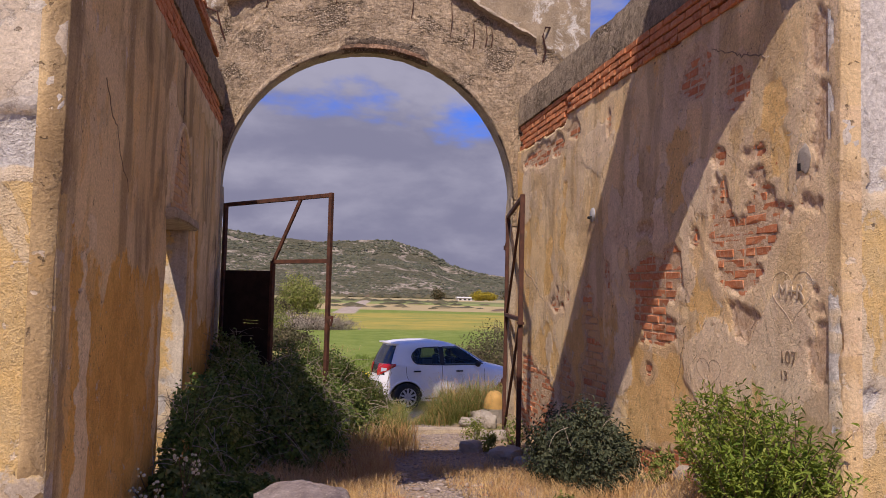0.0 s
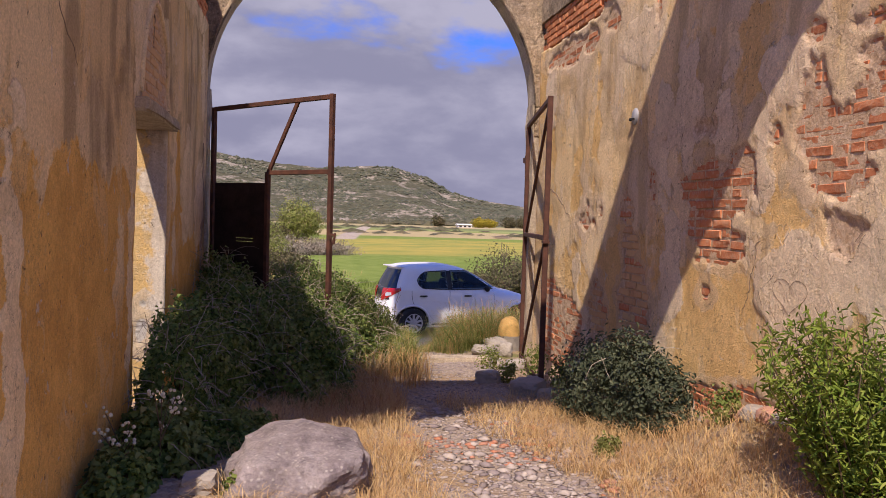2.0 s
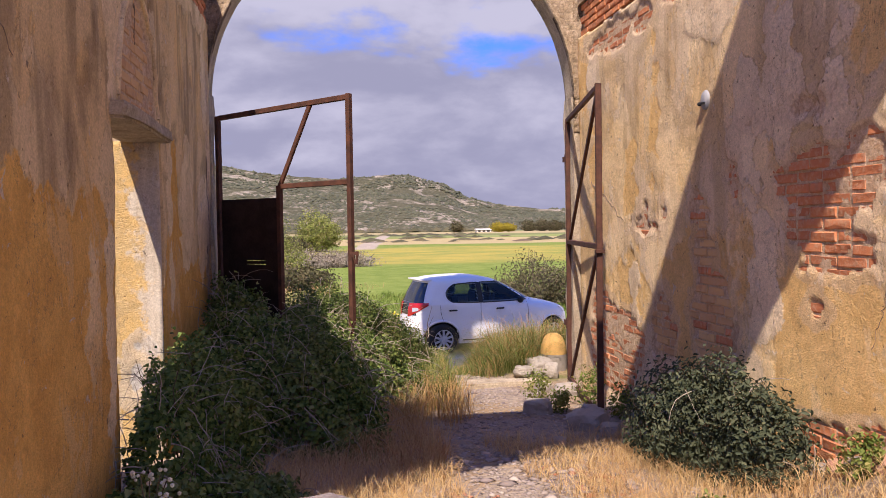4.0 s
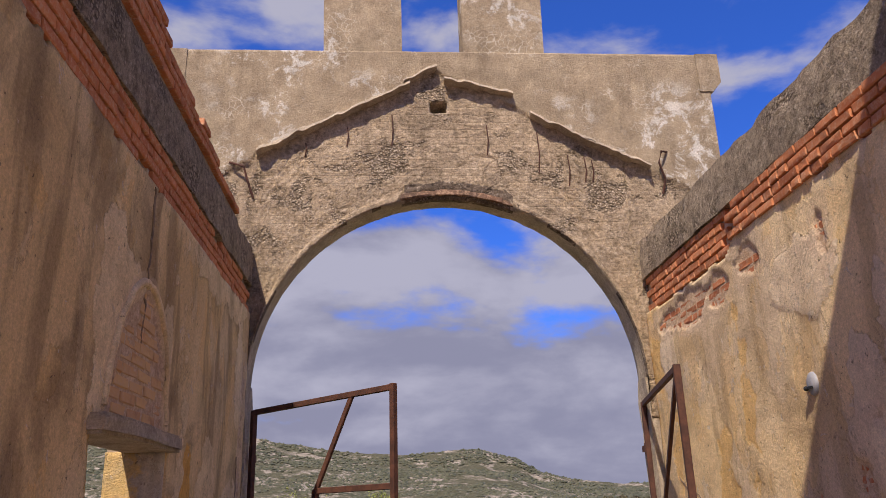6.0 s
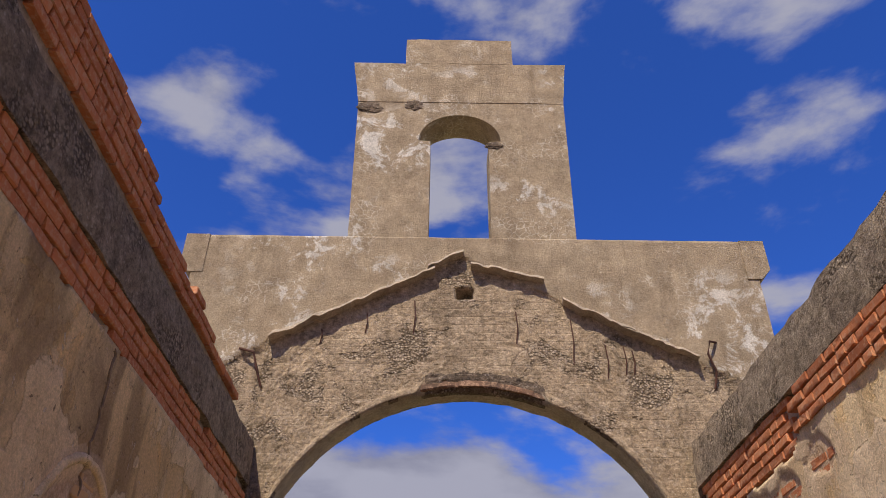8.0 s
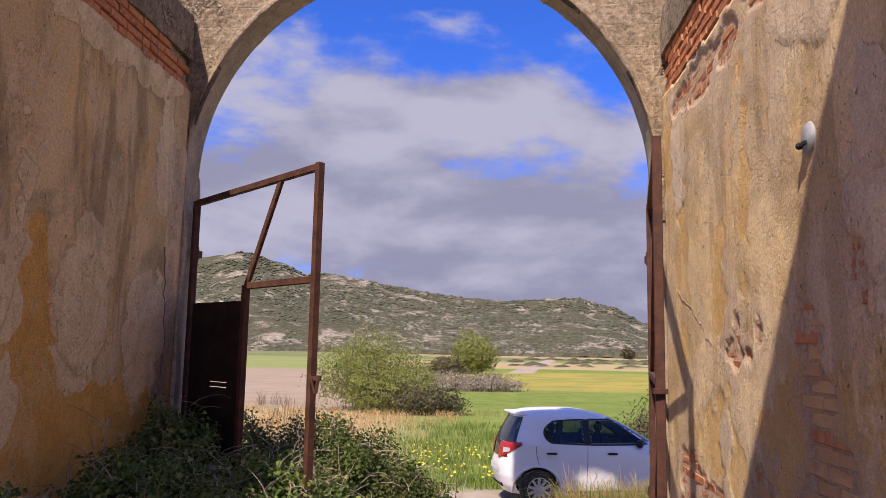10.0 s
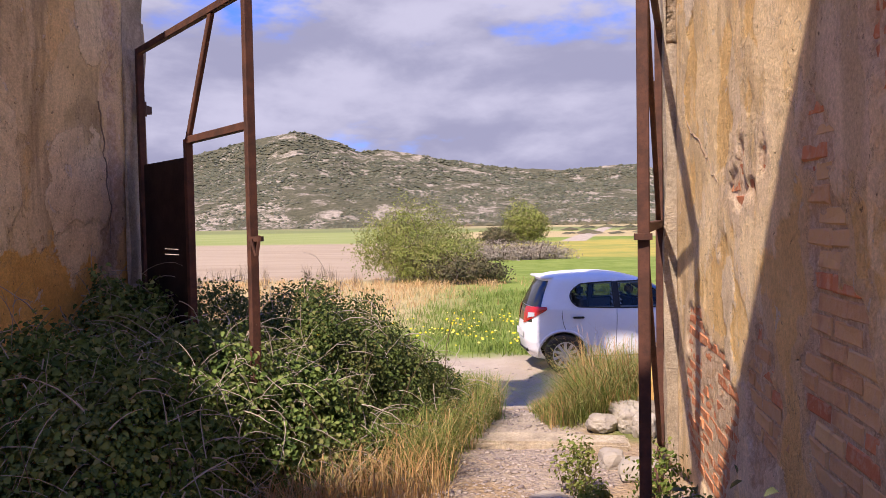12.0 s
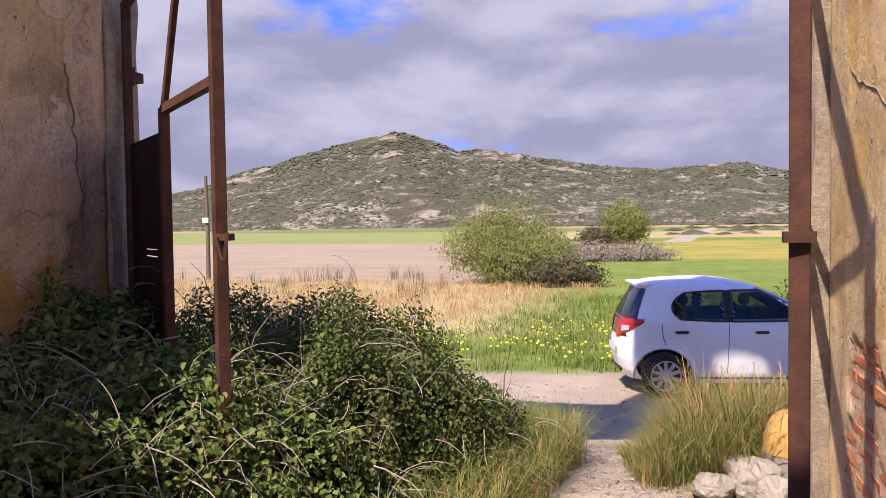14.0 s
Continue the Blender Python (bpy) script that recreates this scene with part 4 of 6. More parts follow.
# ---- the iron gate ----
def gate_leaf(hinge, free, z0, z1, sheeted):
    """A leaf of rusty box section; one leaf still holds its sheet."""
    h, f = Vector(hinge), Vector(free)
    leaf = new("gate_leaf")
    leaf.location = (h.x, h.y, z0)
    inv = Matrix.Translation((-h.x, -h.y, -z0))
    at = lambda q, z: (h.x + (f.x - h.x) * q, h.y + (f.y - h.y) * q, z)
    side = Vector((f.y - h.y, h.x - f.x, 0)).normalized()

    def bar(name, a, b, w=0.055, d=0.035, label=""):
        bm = bmesh.new()
        bar_between(bm, a, b, w, d, side if abs(b[2] - a[2]) > 0.2 else (0, 0, 1))
        bmesh.ops.bevel(bm, geom=bm.edges[:], offset=0.004, segments=1, affect="EDGES")
        bmesh.ops.transform(bm, matrix=inv, verts=bm.verts[:])
        return part(name, bm, M_RUST, leaf, label)
    bar("hinge_post", at(0, z0), at(0, z1 - 0.03), 0.05, 0.05)
    bar("free_post", at(1, z0), at(1, z1 + 0.03), 0.045, 0.055)
    bar("top_rail", at(0.01, z1 - 0.05), at(0.99, z1), 0.04, 0.05)
    bar("bottom_rail", at(0.01, z0 + 0.03), at(0.99, z0 + 0.03), 0.04, 0.05)
    if sheeted:
        q = 0.49
        bar("middle_post", at(q, z0), at(q, 2.31), 0.05, 0.05)
        bar("middle_rail", at(q, 2.30), at(1, 2.31), 0.04, 0.05)
        bar("brace", at(q, 2.29), at(0.73, z1 - 0.03), 0.045, 0.03)
        bm = bmesh.new()
        for za, zb in ((z0, 1.517), (1.523, 1.556), (1.561, 2.19)):
            bar_between(bm, at(0.02, (za + zb) / 2), at(q - 0.01, (za + zb) / 2), 0.006, zb - za)
        for qa, qb in ((0.02, 0.22), (0.37, q - 0.01)):
            bar_between(bm, at(qa, 1.54), at(qb, 1.54), 0.005, 0.08)
        bmesh.ops.transform(bm, matrix=inv, verts=bm.verts[:])
        part("sheet", bm, M_SHEET, leaf, "dark rusted sheet with a slit")
    else:
        bar("middle_rail", at(0, 1.68), at(1, 1.68), 0.045, 0.05)
        bar("brace", at(0.06, 1.70), at(0.97, z1 - 0.05), 0.045, 0.03)
        bar("brace", at(0.06, z0 + 0.05), at(0.97, 1.66), 0.045, 0.03)
    # latch with its bent strap
    bm = bmesh.new()
    c = Vector(at(1.02, 1.64))
    bar_between(bm, c + Vector((-0.04, 0.01, 0)), c + Vector((0.04, 0.01, 0.0)), 0.04, 0.03)
    if sheeted:
        bar_between(bm, c + Vector((0.03, -0.01, 0.02)), c + Vector((0.015, -0.02, -0.10)), 0.025, 0.015)
        bar_between(bm, c + Vector((-0.02, -0.015, 0.0)), c + Vector((0.01, -0.02, -0.10)), 0.014, 0.014)
    bmesh.ops.transform(bm, matrix=inv, verts=bm.verts[:])
    part("latch", bm, M_RUST, leaf, "rusty latch strap")
    for z in (2.62, 0.75):
        bm = bmesh.new()
        bmesh.ops.create_cone(bm, cap_ends=True, segments=12, radius1=0.028, radius2=0.028, depth=0.11)
        bmesh.ops.translate(bm, vec=(0.0, 0.03, z - z0), verts=bm.verts[:])
        add_box(bm, -0.02, 0.02, 0.03, 0.13, z - z0 - 0.03, z - z0 + 0.03)
        part("hinge", bm, M_RUST, leaf)
    return leaf


tagged(gate_leaf((-0.93, 10.90, 0), (0.40, 9.73, 0), 0.12, 3.10, True), "rusty iron gate leaf, half sheeted, standing open", "gate", "gate leaves")
tagged(gate_leaf((2.90, 10.90, 0), (2.575, 9.05, 0), 0.10, 3.10, False), "rusty open-framed iron gate leaf pushed against the wall", "gate", "gate leaves")

# ---- plants ----
rng = np.random.default_rng(7)


def leaf_material(name, a, b, c, through=0.3, rough=0.6):
    m = bpy.data.materials.new(name)
    m.use_nodes = True
    t = m.node_tree
    bsdf = t.nodes["Principled BSDF"]
    rnd = node(t, "NewGeometry").outputs["Random Per Island"]
    pos = node(t, "TexCoord").outputs["Object"]
    col = mixed(t, ramp(t, rnd, 0.0, 0.75), a, b)
    col = mixed(t, ramp(t, rnd, 0.86, 0.99), col, c)
    col = mixed(t, math_node(t, "MULTIPLY", ramp(t, noise_node(t, pos, 2.5, 3.0), 0.45, 0.7), 0.45), col, c)
    finish(t, bsdf, col, rough, None, spec=0.16)
    tr = node(t, "BsdfTranslucent", ins={0: col})
    mix = node(t, "MixShader", ins={0: through, 1: bsdf.outputs[0], 2: tr.outputs[0]})
    t.links.new(mix.outputs[0], t.nodes["Material Output"].inputs[0])
    return m


# two copies of one leaf colour: lightened for shade, darkened for sun
M_BRAMBLE = leaf_material("bramble_leaf", rgb(0.06, 0.105, 0.025), rgb(0.175, 0.24, 0.06), rgb(0.30, 0.30, 0.11))
M_BRAMBLE_SUN = leaf_material("bramble_leaf_sunlit", rgb(0.055, 0.09, 0.02), rgb(0.12, 0.165, 0.042), rgb(0.24, 0.22, 0.08))
M_GREYLEAF = leaf_material("grey_green_leaf", rgb(0.045, 0.06, 0.035), rgb(0.09, 0.105, 0.06), rgb(0.15, 0.16, 0.09))
M_BRIGHT = leaf_material("bright_leaf", rgb(0.10, 0.17, 0.022), rgb(0.23, 0.30, 0.045), rgb(0.34, 0.37, 0.08), 0.35)
M_BUSHLEAF = leaf_material("field_bush_leaf", rgb(0.19, 0.23, 0.06), rgb(0.32, 0.35, 0.09), rgb(0.38, 0.32, 0.15))
M_DARKLEAF = leaf_material("dark_bush_leaf", rgb(0.09, 0.09, 0.045), rgb(0.17, 0.155, 0.08), rgb(0.22, 0.16, 0.1))
M_STRAW = leaf_material("dry_grass", rgb(0.52, 0.33, 0.14), rgb(0.70, 0.51, 0.26), rgb(0.46, 0.25, 0.12), 0.35)
M_RUSSET = leaf_material("russet_stalk", rgb(0.42, 0.22, 0.09), rgb(0.56, 0.36, 0.15), rgb(0.62, 0.48, 0.25), 0.3)
M_GRASS = leaf_material("green_grass", rgb(0.10, 0.155, 0.028), rgb(0.21, 0.25, 0.06), rgb(0.36, 0.31, 0.12), 0.35)
M_MEADOW = leaf_material("meadow_grass", rgb(0.12, 0.20, 0.032), rgb(0.22, 0.30, 0.06), rgb(0.34, 0.33, 0.11), 0.35)
M_FLOWER = leaf_material("yellow_petal", rgb(0.72, 0.50, 0.01), rgb(0.80, 0.62, 0.02), rgb(0.75, 0.7, 0.35), 0.2)
M_TWIG = simple("dry_twig", (0.36, 0.30, 0.24), 0.9, 0, 0.3, 20)
M_STEM = simple("green_brown_stem", (0.13, 0.09, 0.05), 0.85, 0, 0.3, 20)
M_BARK = simple("bark", (0.16, 0.12, 0.09), 0.9, 0, 0.35, 15)


def unit(v):
    return v / np.maximum(1e-6, np.linalg.norm(v, axis=1, keepdims=True))


def leaves(name, P, out, size, slim, mat, parent=None, label="", jitter=0.8, droop=0.3):
    """Folded leaves at P that face roughly out."""
    n = len(P)
    nrm = unit(out + rng.normal(0, jitter, (n, 3)) * 0.6 + np.array((0, 0, 0.35)))
    ax = unit(np.cross(nrm, rng.normal(0, 1, (n, 3))))
    ax = unit(ax + np.array((0, 0, -droop)))
    side = unit(np.cross(nrm, ax))
    L = size * rng.uniform(0.6, 1.25, (n, 1))
    W = L * slim
    fold = nrm * (W * 0.35)
    base, tip = P - ax * L * 0.5, P + ax * L * 0.5 - nrm * L * 0.12
    a1, a2 = P - ax * L * 0.22, P + ax * L * 0.18
    V = np.stack([base, a1 + side * W * 0.46 + fold, a2 + side * W * 0.42 + fold * 0.7, tip, a2 - side * W * 0.42 + fold * 0.7, a1 - side * W * 0.46 + fold], 1).reshape(-1, 3)
    k = np.arange(n)[:, None] * 6
    F = np.concatenate([k + np.array([q]) for q in ([0, 1, 2], [0, 2, 3], [0, 3, 4], [0, 4, 5])], 0)
    return tagged(quick_mesh(name, V, F, mat, parent, label), kind="stuff")


def shell_points(clumps, n, inner=0.75, rough=0.16, ok=None):
    """Points in the outer shell of a heap of ellipsoids, and the way out at each."""
    C = np.array(clumps)
    w = C[:, 3] * C[:, 4] + C[:, 4] * C[:, 5] + C[:, 3] * C[:, 5]
    pick = rng.choice(len(C), size=n * 2, p=w / w.sum())
    d = unit(rng.normal(0, 1, (n * 2, 3)))
    wav = np.array([noise.noise((v[0] * 2.5 + p * 3.1, v[1] * 2.5, v[2] * 2.5)) for v, p in zip(d, pick)])[:, None]
    r = rng.uniform(inner ** 2, 1.0, (n * 2, 1)) ** 0.5 * (1 + rough * 1.6 * wav) + np.abs(rng.normal(0, rough * 0.35, (n * 2, 1)))
    P = C[pick, :3] + d * r * C[pick, 3:6]
    hide = np.zeros(len(P), dtype=bool)
    for i in range(len(C)):
        q = np.linalg.norm((P - C[i, :3]) / C[i, 3:6], axis=1)
        hide |= (q < inner * 0.92) & (pick != i)
    out = unit(d / C[pick, 3:6])
    good = ~hide & np.array([p[2] > ground_z(p[0], p[1]) - 0.02 for p in P])
    if ok is not None:
        good &= ok(P)
    return P[good][:n], out[good][:n]


def twigs(name, starts, ways, length, r, mat, parent, label="", sag=0.5, segs=5):
    V, F = [], []
    for s, w in zip(starts, ways):
        p, w = Vector(s), Vector(w).normalized()
        L = length * random.uniform(0.5, 1.3)
        pts = [p.copy()]
        for k in range(segs):
            w = (w + Vector((random.gauss(0, 0.18), random.gauss(0, 0.18), random.gauss(0, 0.12) - sag * 0.12))).normalized()
            p = p + w * (L / segs)
            pts.append(p.copy())
        v, f = tube(pts, r * random.uniform(0.6, 1.2), 4, 0.35)
        o = len(V)
        V += v
        F += [tuple(i + o for i in q) for q in f]
    return tagged(quick_mesh(name, np.array([tuple(v) for v in V]), F, mat, parent, label), kind="stuff")


def rand_ways(n, up=0.3, spread_=1.0):
    return [(random.gauss(0, spread_), random.gauss(0, spread_), abs(random.gauss(up, 0.4))) for _ in range(n)]


def bush(name, label, clumps, n, size, slim, mat, stems=40, dry=0, ok=None, stem_r=0.006, inner=0.72, category="bush", rough=0.16):
    thing = new(name)
    C = clumps[0]
    tagged(thing, label, category)
    P, out = shell_points(clumps, n, inner, rough, ok)
    leaves("leaves", P, out, size, slim, mat, thing)
    st, wy = [], []
    for k in range(stems):
        c = clumps[k % len(clumps)]
        x, y = c[0] + random.uniform(-0.5, 0.5) * c[3], c[1] + random.uniform(-0.5, 0.5) * c[4]
        st.append((x, y, ground_z(x, y) - 0.02))
        wy.append((random.gauss(0, 0.25) * c[3] / c[5], random.gauss(0, 0.25) * c[4] / c[5], 1))
    twigs("stem_tangle", st, wy, 0.75 * (max(c[2] + c[5] for c in clumps) - ground_z(C[0], C[1])), stem_r, M_STEM, thing, sag=0.3)
    if dry:
        pick = rng.choice(len(P), dry)
        twigs("dry_cane_tangle", P[pick] + out[pick] * 0.05, [tuple(o * 0.6 + rng.normal(0, 0.8, 3)) for o in out[pick]], 0.32, 0.0038, M_TWIG, thing, "tangle of bare dry canes", sag=1.6)
    return thing


inside_ok = lambda P: (P[:, 0] > -0.97) & ((P[:, 1] < 10.7) | (P[:, 0] > -0.95))
bush("bramble_thicket", "dark green bramble thicket heaped against the plastered wall",
     [(-0.80, 7.15, 0.42, 0.24, 0.38, 0.48), (-0.75, 8.15, 0.4, 0.42, 0.75, 0.66), (-0.85, 7.6, 0.42, 0.28, 0.5, 0.6), (-0.55, 9.2, 0.42, 0.62, 0.9, 0.70), (-0.72, 10.25, 0.55, 0.42, 0.6, 0.82), (0.0, 9.0, 0.32, 0.55, 0.75, 0.66),
      (0.0, 9.9, 0.38, 0.6, 0.8, 0.72), (0.3, 8.65, 0.16, 0.32, 0.5, 0.42), (0.55, 10.1, 0.28, 0.4, 0.6, 0.52), (0.85, 10.2, 0.1, 0.3, 0.5, 0.34)],
     52000, 0.037, 0.8, M_BRAMBLE, 60, 1300, inside_ok)
bush("bramble_thicket", "sunlit green bramble thicket spilling outside the gate",
     [(-0.8, 11.9, 0.4, 0.7, 0.6, 0.75), (0.15, 11.7, 0.38, 0.75, 0.9, 0.76), (0.75, 11.3, 0.25, 0.55, 0.7, 0.64), (0.55, 10.7, 0.38, 0.45, 0.5, 0.68),
      (1.05, 11.6, 0.1, 0.42, 0.6, 0.46), (0.95, 10.75, 0.08, 0.36, 0.5, 0.4)],
     54000, 0.028, 0.8, M_BRAMBLE_SUN, 50, 520, lambda P: (P[:, 0] > -0.96) | (P[:, 1] > 11.35))
bush("bramble_thicket", "low dark bramble clump at the foot of the wall",
     [(-0.72, 6.4, 0.35, 0.3, 0.5, 0.27), (-0.35, 6.9, 0.25, 0.35, 0.5, 0.2), (-0.82, 5.8, 0.35, 0.18, 0.4, 0.2)], 7500, 0.042, 0.8, M_BRAMBLE, 30, 30, inside_ok)
east_ok = lambda P: P[:, 0] < 2.93
bush("grey_shrub", "dense grey-green shrub at the foot of the wall",
     [(2.7, 7.1, 0.52, 0.28, 0.5, 0.42), (2.62, 7.55, 0.45, 0.32, 0.42, 0.36), (2.74, 6.7, 0.5, 0.2, 0.35, 0.34)], 11000, 0.038, 0.5, M_GREYLEAF, 30, 14, east_ok, inner=0.6, rough=0.34)


def willow_shrub():
    """Upright shoots with narrow bright leaves."""
    thing = tagged(new("green_shrub"), "bright green narrow-leaved shrub growing beside the wall", "shrub")
    V, F, P, O = [], [], [], []
    for k in range(140):
        a, r = random.uniform(0, 6.28), random.uniform(0, 0.22)
        x, y = 2.74 + r * math.cos(a) * 0.6, 4.6 + r * math.sin(a) * 1.3
        p = Vector((x, y, ground_z(x, y)))
        w = Vector((math.cos(a) * 0.25, math.sin(a) * 0.5, random.uniform(0.4, 1.1))).normalized()
        L = random.uniform(0.3, 0.95)
        pts = [p.copy()]
        for s in range(7):
            w = (w + Vector((random.gauss(0, 0.1), random.gauss(0, 0.12), 0.03))).normalized()
            if p.x > 2.9:
                w.x = -abs(w.x)
            if p.x < 2.42:
                w.x = abs(w.x)
            p = p + w * L / 7
            pts.append(p.copy())
            if s >= 1:
                for q in range(15):
                    c = p - w * random.uniform(0, L / 7)
                    P.append(tuple(c + Vector((random.gauss(0, 0.03), random.gauss(0, 0.03), random.gauss(0, 0.03)))))
                    O.append(tuple(w * 0.3 + Vector((random.gauss(0, 1), random.gauss(0, 1), 0.6))))
        v, f = tube(pts, 0.006, 4, 0.3)
        o = len(V)
        V += v
        F += [tuple(i + o for i in q) for q in f]
    quick_mesh("stem_tangle", np.array([tuple(v) for v in V]), F, M_STEM, thing)
    P, O = np.array(P), np.array(O)
    good = P[:, 0] < 2.96
    leaves("leaves", P[good], O[good], 0.052, 0.24, M_BRIGHT, thing, droop=-0.4)


willow_shrub()


def blades(name, pts, heights, width, lean, mat, label, parent=None):
    """Grass blades: tapering strips that bend over."""
    n = len(pts)
    P, Hh = np.asarray(pts), np.asarray(heights)[:, None]
    a = rng.uniform(0, 2 * np.pi, n)
    d = np.stack([np.cos(a), np.sin(a), np.zeros(n)], 1)
    s = np.stack([-np.sin(a), np.cos(a), np.zeros(n)], 1) * width * rng.uniform(0.6, 1.3, (n, 1))
    ln = lean * rng.uniform(0.2, 1.3, (n, 1))
    up = np.array((0, 0, 1.0))
    m1, m2, tip = P + up * Hh * 0.5 + d * Hh * ln * 0.18, P + up * Hh * 0.83 + d * Hh * ln * 0.5, P + up * Hh * (1 - 0.25 * ln) + d * Hh * ln
    V = np.stack([P - s, P + s, m1 + s * 0.85, m1 - s * 0.85, m2 + s * 0.55, m2 - s * 0.55, tip], 1).reshape(-1, 3)
    k = np.arange(n)[:, None] * 7
    F = np.concatenate([k + np.array([q]) for q in ([0, 1, 2], [0, 2, 3], [3, 2, 4], [3, 4, 5], [5, 4, 6])], 0)
    ob = quick_mesh(name, V, F, mat, parent)
    return tagged(ob, label, "grass", kind="stuff")


def tuft_points(n, per, box, spread_, keep):
    """Points gathered into tufts inside box (x0, x1, y0, y1)."""
    out = []
    while len(out) < n:
        x, y = random.uniform(box[0], box[1]), random.uniform(box[2], box[3])
        if not keep(x, y):
            continue
        for _ in range(random.randint(per // 2, per)):
            px, py = x + random.gauss(0, spread_), y + random.gauss(0, spread_)
            if keep(px, py):
                out.append((px, py, ground_z(px, py) - 0.01))
    return out[:n]


dry_keep = lambda x, y: x < 2.95 and x > 1.75 - 0.25 * smooth01(y, 5.5, 8) + 0.3 * n3(x, y, 0, 1.5) and y < 8.6 - 0.8 * abs(n3(x, y, 1, 2))
pts = tuft_points(15000, 18, (1.3, 3.0, 2.4, 8.6), 0.05, dry_keep)
blades("dry_grass", pts, rng.uniform(0.04, 0.18, len(pts)), 0.0019, 2.0, M_STRAW, "dry straw-coloured grass beside the path")
left_keep = lambda x, y: -0.3 < x < 0.95 + 0.2 * n3(x, y, 0, 2) and not (math.hypot((x - 0.14) / 0.40, (y - 5.95) / 0.55) < 1)
pts = tuft_points(8000, 26, (-0.4, 1.0, 4.6, 8.7), 0.05, left_keep)
blades("dry_grass", pts, rng.uniform(0.06, 0.2, len(pts)), 0.0019, 1.8, M_STRAW, "dry grass round the lump of concrete")
verge_r = lambda x, y: x > 1.98 + 0.18 * n3(x, y, 0, 2) + 0.25 * smooth01(-y, -12.2, -11.7) and x < 3.7 and math.hypot(x - 3.0, y - 11.9) > 0.22
verge_h = lambda q: np.array([(0.14 + 0.38 * smooth01(p[0], 1.95, 2.6)) * random.uniform(0.35, 1.2) * (0.9 + 0.6 * n3(p[0], p[1], 0, 3.0)) for p in q])
pts = tuft_points(10000, 18, (1.8, 3.7, 11.75, 13.7), 0.05, verge_r)
blades("verge_grass", pts, verge_h(pts), 0.0034, 1.3, M_GRASS, "tall grass turning to straw on the verge")
pts = tuft_points(5500, 14, (1.8, 3.7, 11.75, 13.7), 0.05, verge_r)
blades("verge_straw", pts, verge_h(pts) * 1.15, 0.0024, 1.0, M_RUSSET, "dry reddish stalks in the verge")
verge_l = lambda x, y: 0.75 < x < 1.50 + 0.15 * n3(x, y, 0, 2) + 0.12 * smooth01(y, 11, 12)
pts = tuft_points(8000, 24, (0.7, 1.7, 10.0, 13.4), 0.05, verge_l)
blades("verge_grass", pts, rng.uniform(0.15, 0.5, len(pts)), 0.0026, 1.0, M_GRASS, "long grass at the edge of the brambles")
pts = tuft_points(3500, 16, (0.6, 1.7, 9.2, 13.4), 0.05, verge_l)
blades("verge_straw", pts, rng.uniform(0.15, 0.45, len(pts)), 0.0024, 1.0, M_RUSSET, "dry stalks at the edge of the brambles")
low_keep = lambda x, y: 0.25 < x < 1.0 + 0.15 * n3(x, y, 2, 2)
pts = tuft_points(1700, 14, (0.2, 1.1, 7.8, 9.6), 0.05, low_keep)
blades("verge_straw", pts, rng.uniform(0.1, 0.34, len(pts)), 0.0024, 1.2, M_RUSSET, "dry reddish grass before the brambles")
for x, y, h in ((2.28, 10.1, 0.3), (2.72, 9.75, 0.34), (2.8, 9.15, 0.26), (2.35, 9.55, 0.2), (2.15, 6.3, 0.14), (-0.2, 5.6, 0.13), (2.82, 6.0, 0.22)):
    z = ground_z(x, y)
    bush("weed", "small straggling green weed among gravel and stones", [(x, y, z + h * 0.5, h * 0.45, h * 0.45, h * 0.6), (x + 0.05, y - 0.04, z + h * 0.8, h * 0.25, h * 0.25, h * 0.35)],
         420, 0.032, 0.55, M_GRASS, 9, 0, east_ok, 0.003, 0.3, "weed", 0.4)
far_verge = lambda x, y: y > 12.4 and x < 1.0
pts = tuft_points(5000, 30, (-7.0, 1.0, 12.4, 13.7), 0.06, far_verge)
blades("verge_grass", pts, rng.uniform(0.2, 0.6, len(pts)), 0.004, 0.6, M_GRASS, "grass along the near side of the track")

field_keep = lambda x, y: y > 18.0 + 0.21 * max(0, x - 1) + 0.5 * n3(x, y, 0, 0.8)
in_straw = lambda x, y: y > 21.0 and x + 0.3 * (26 - y) < random.uniform(-2.0, 0.8) + 0.9 * n3(x, y, 0, 0.5)
pts = tuft_points(30000, 22, (-9.0, 9.0, 17.6, 30.0), 0.12, lambda x, y: field_keep(x, y) and (random.random() < 0.2 or not in_straw(x, y)))
blades("meadow_grass", pts, rng.uniform(0.08, 0.25, len(pts)), 0.006, 1.1, M_MEADOW, "green meadow beyond the track")
pts = tuft_points(14000, 22, (-16.0, 2.5, 20.5, 34.0), 0.15, in_straw)
blades("straw_meadow", pts, rng.uniform(0.1, 0.34, len(pts)), 0.006, 1.2, M_STRAW, "band of dry golden grass in the field")


def flowers():
    n = 300
    P = []
    while len(P) < n:
        x, y = random.uniform(-3.0, 3.2), random.uniform(18.2, 22.5)
        if n3(x, y, 0, 0.9) > -0.05 and field_keep(x, y):
            P.append((x, y, ground_z(x, y) + random.uniform(0.12, 0.30)))
    V, F = [], []
    for p in P:
        r, o = random.uniform(0.012, 0.027), len(V)
        V.append((p[0], p[1], p[2] + r * 0.5))
        for k in range(7):
            a = 6.283 * k / 7
            V.append((p[0] + r * math.cos(a), p[1] + r * math.sin(a) * 0.8 - 0.3 * r, p[2] + 0.5 * r * math.sin(a)))
        F += [(o, o + 1 + k, o + 1 + (k + 1) % 7) for k in range(7)]
    tagged(quick_mesh("meadow_flowers", V, F, M_FLOWER), "small yellow wild flowers in the meadow", "flowers", kind="stuff")


flowers()


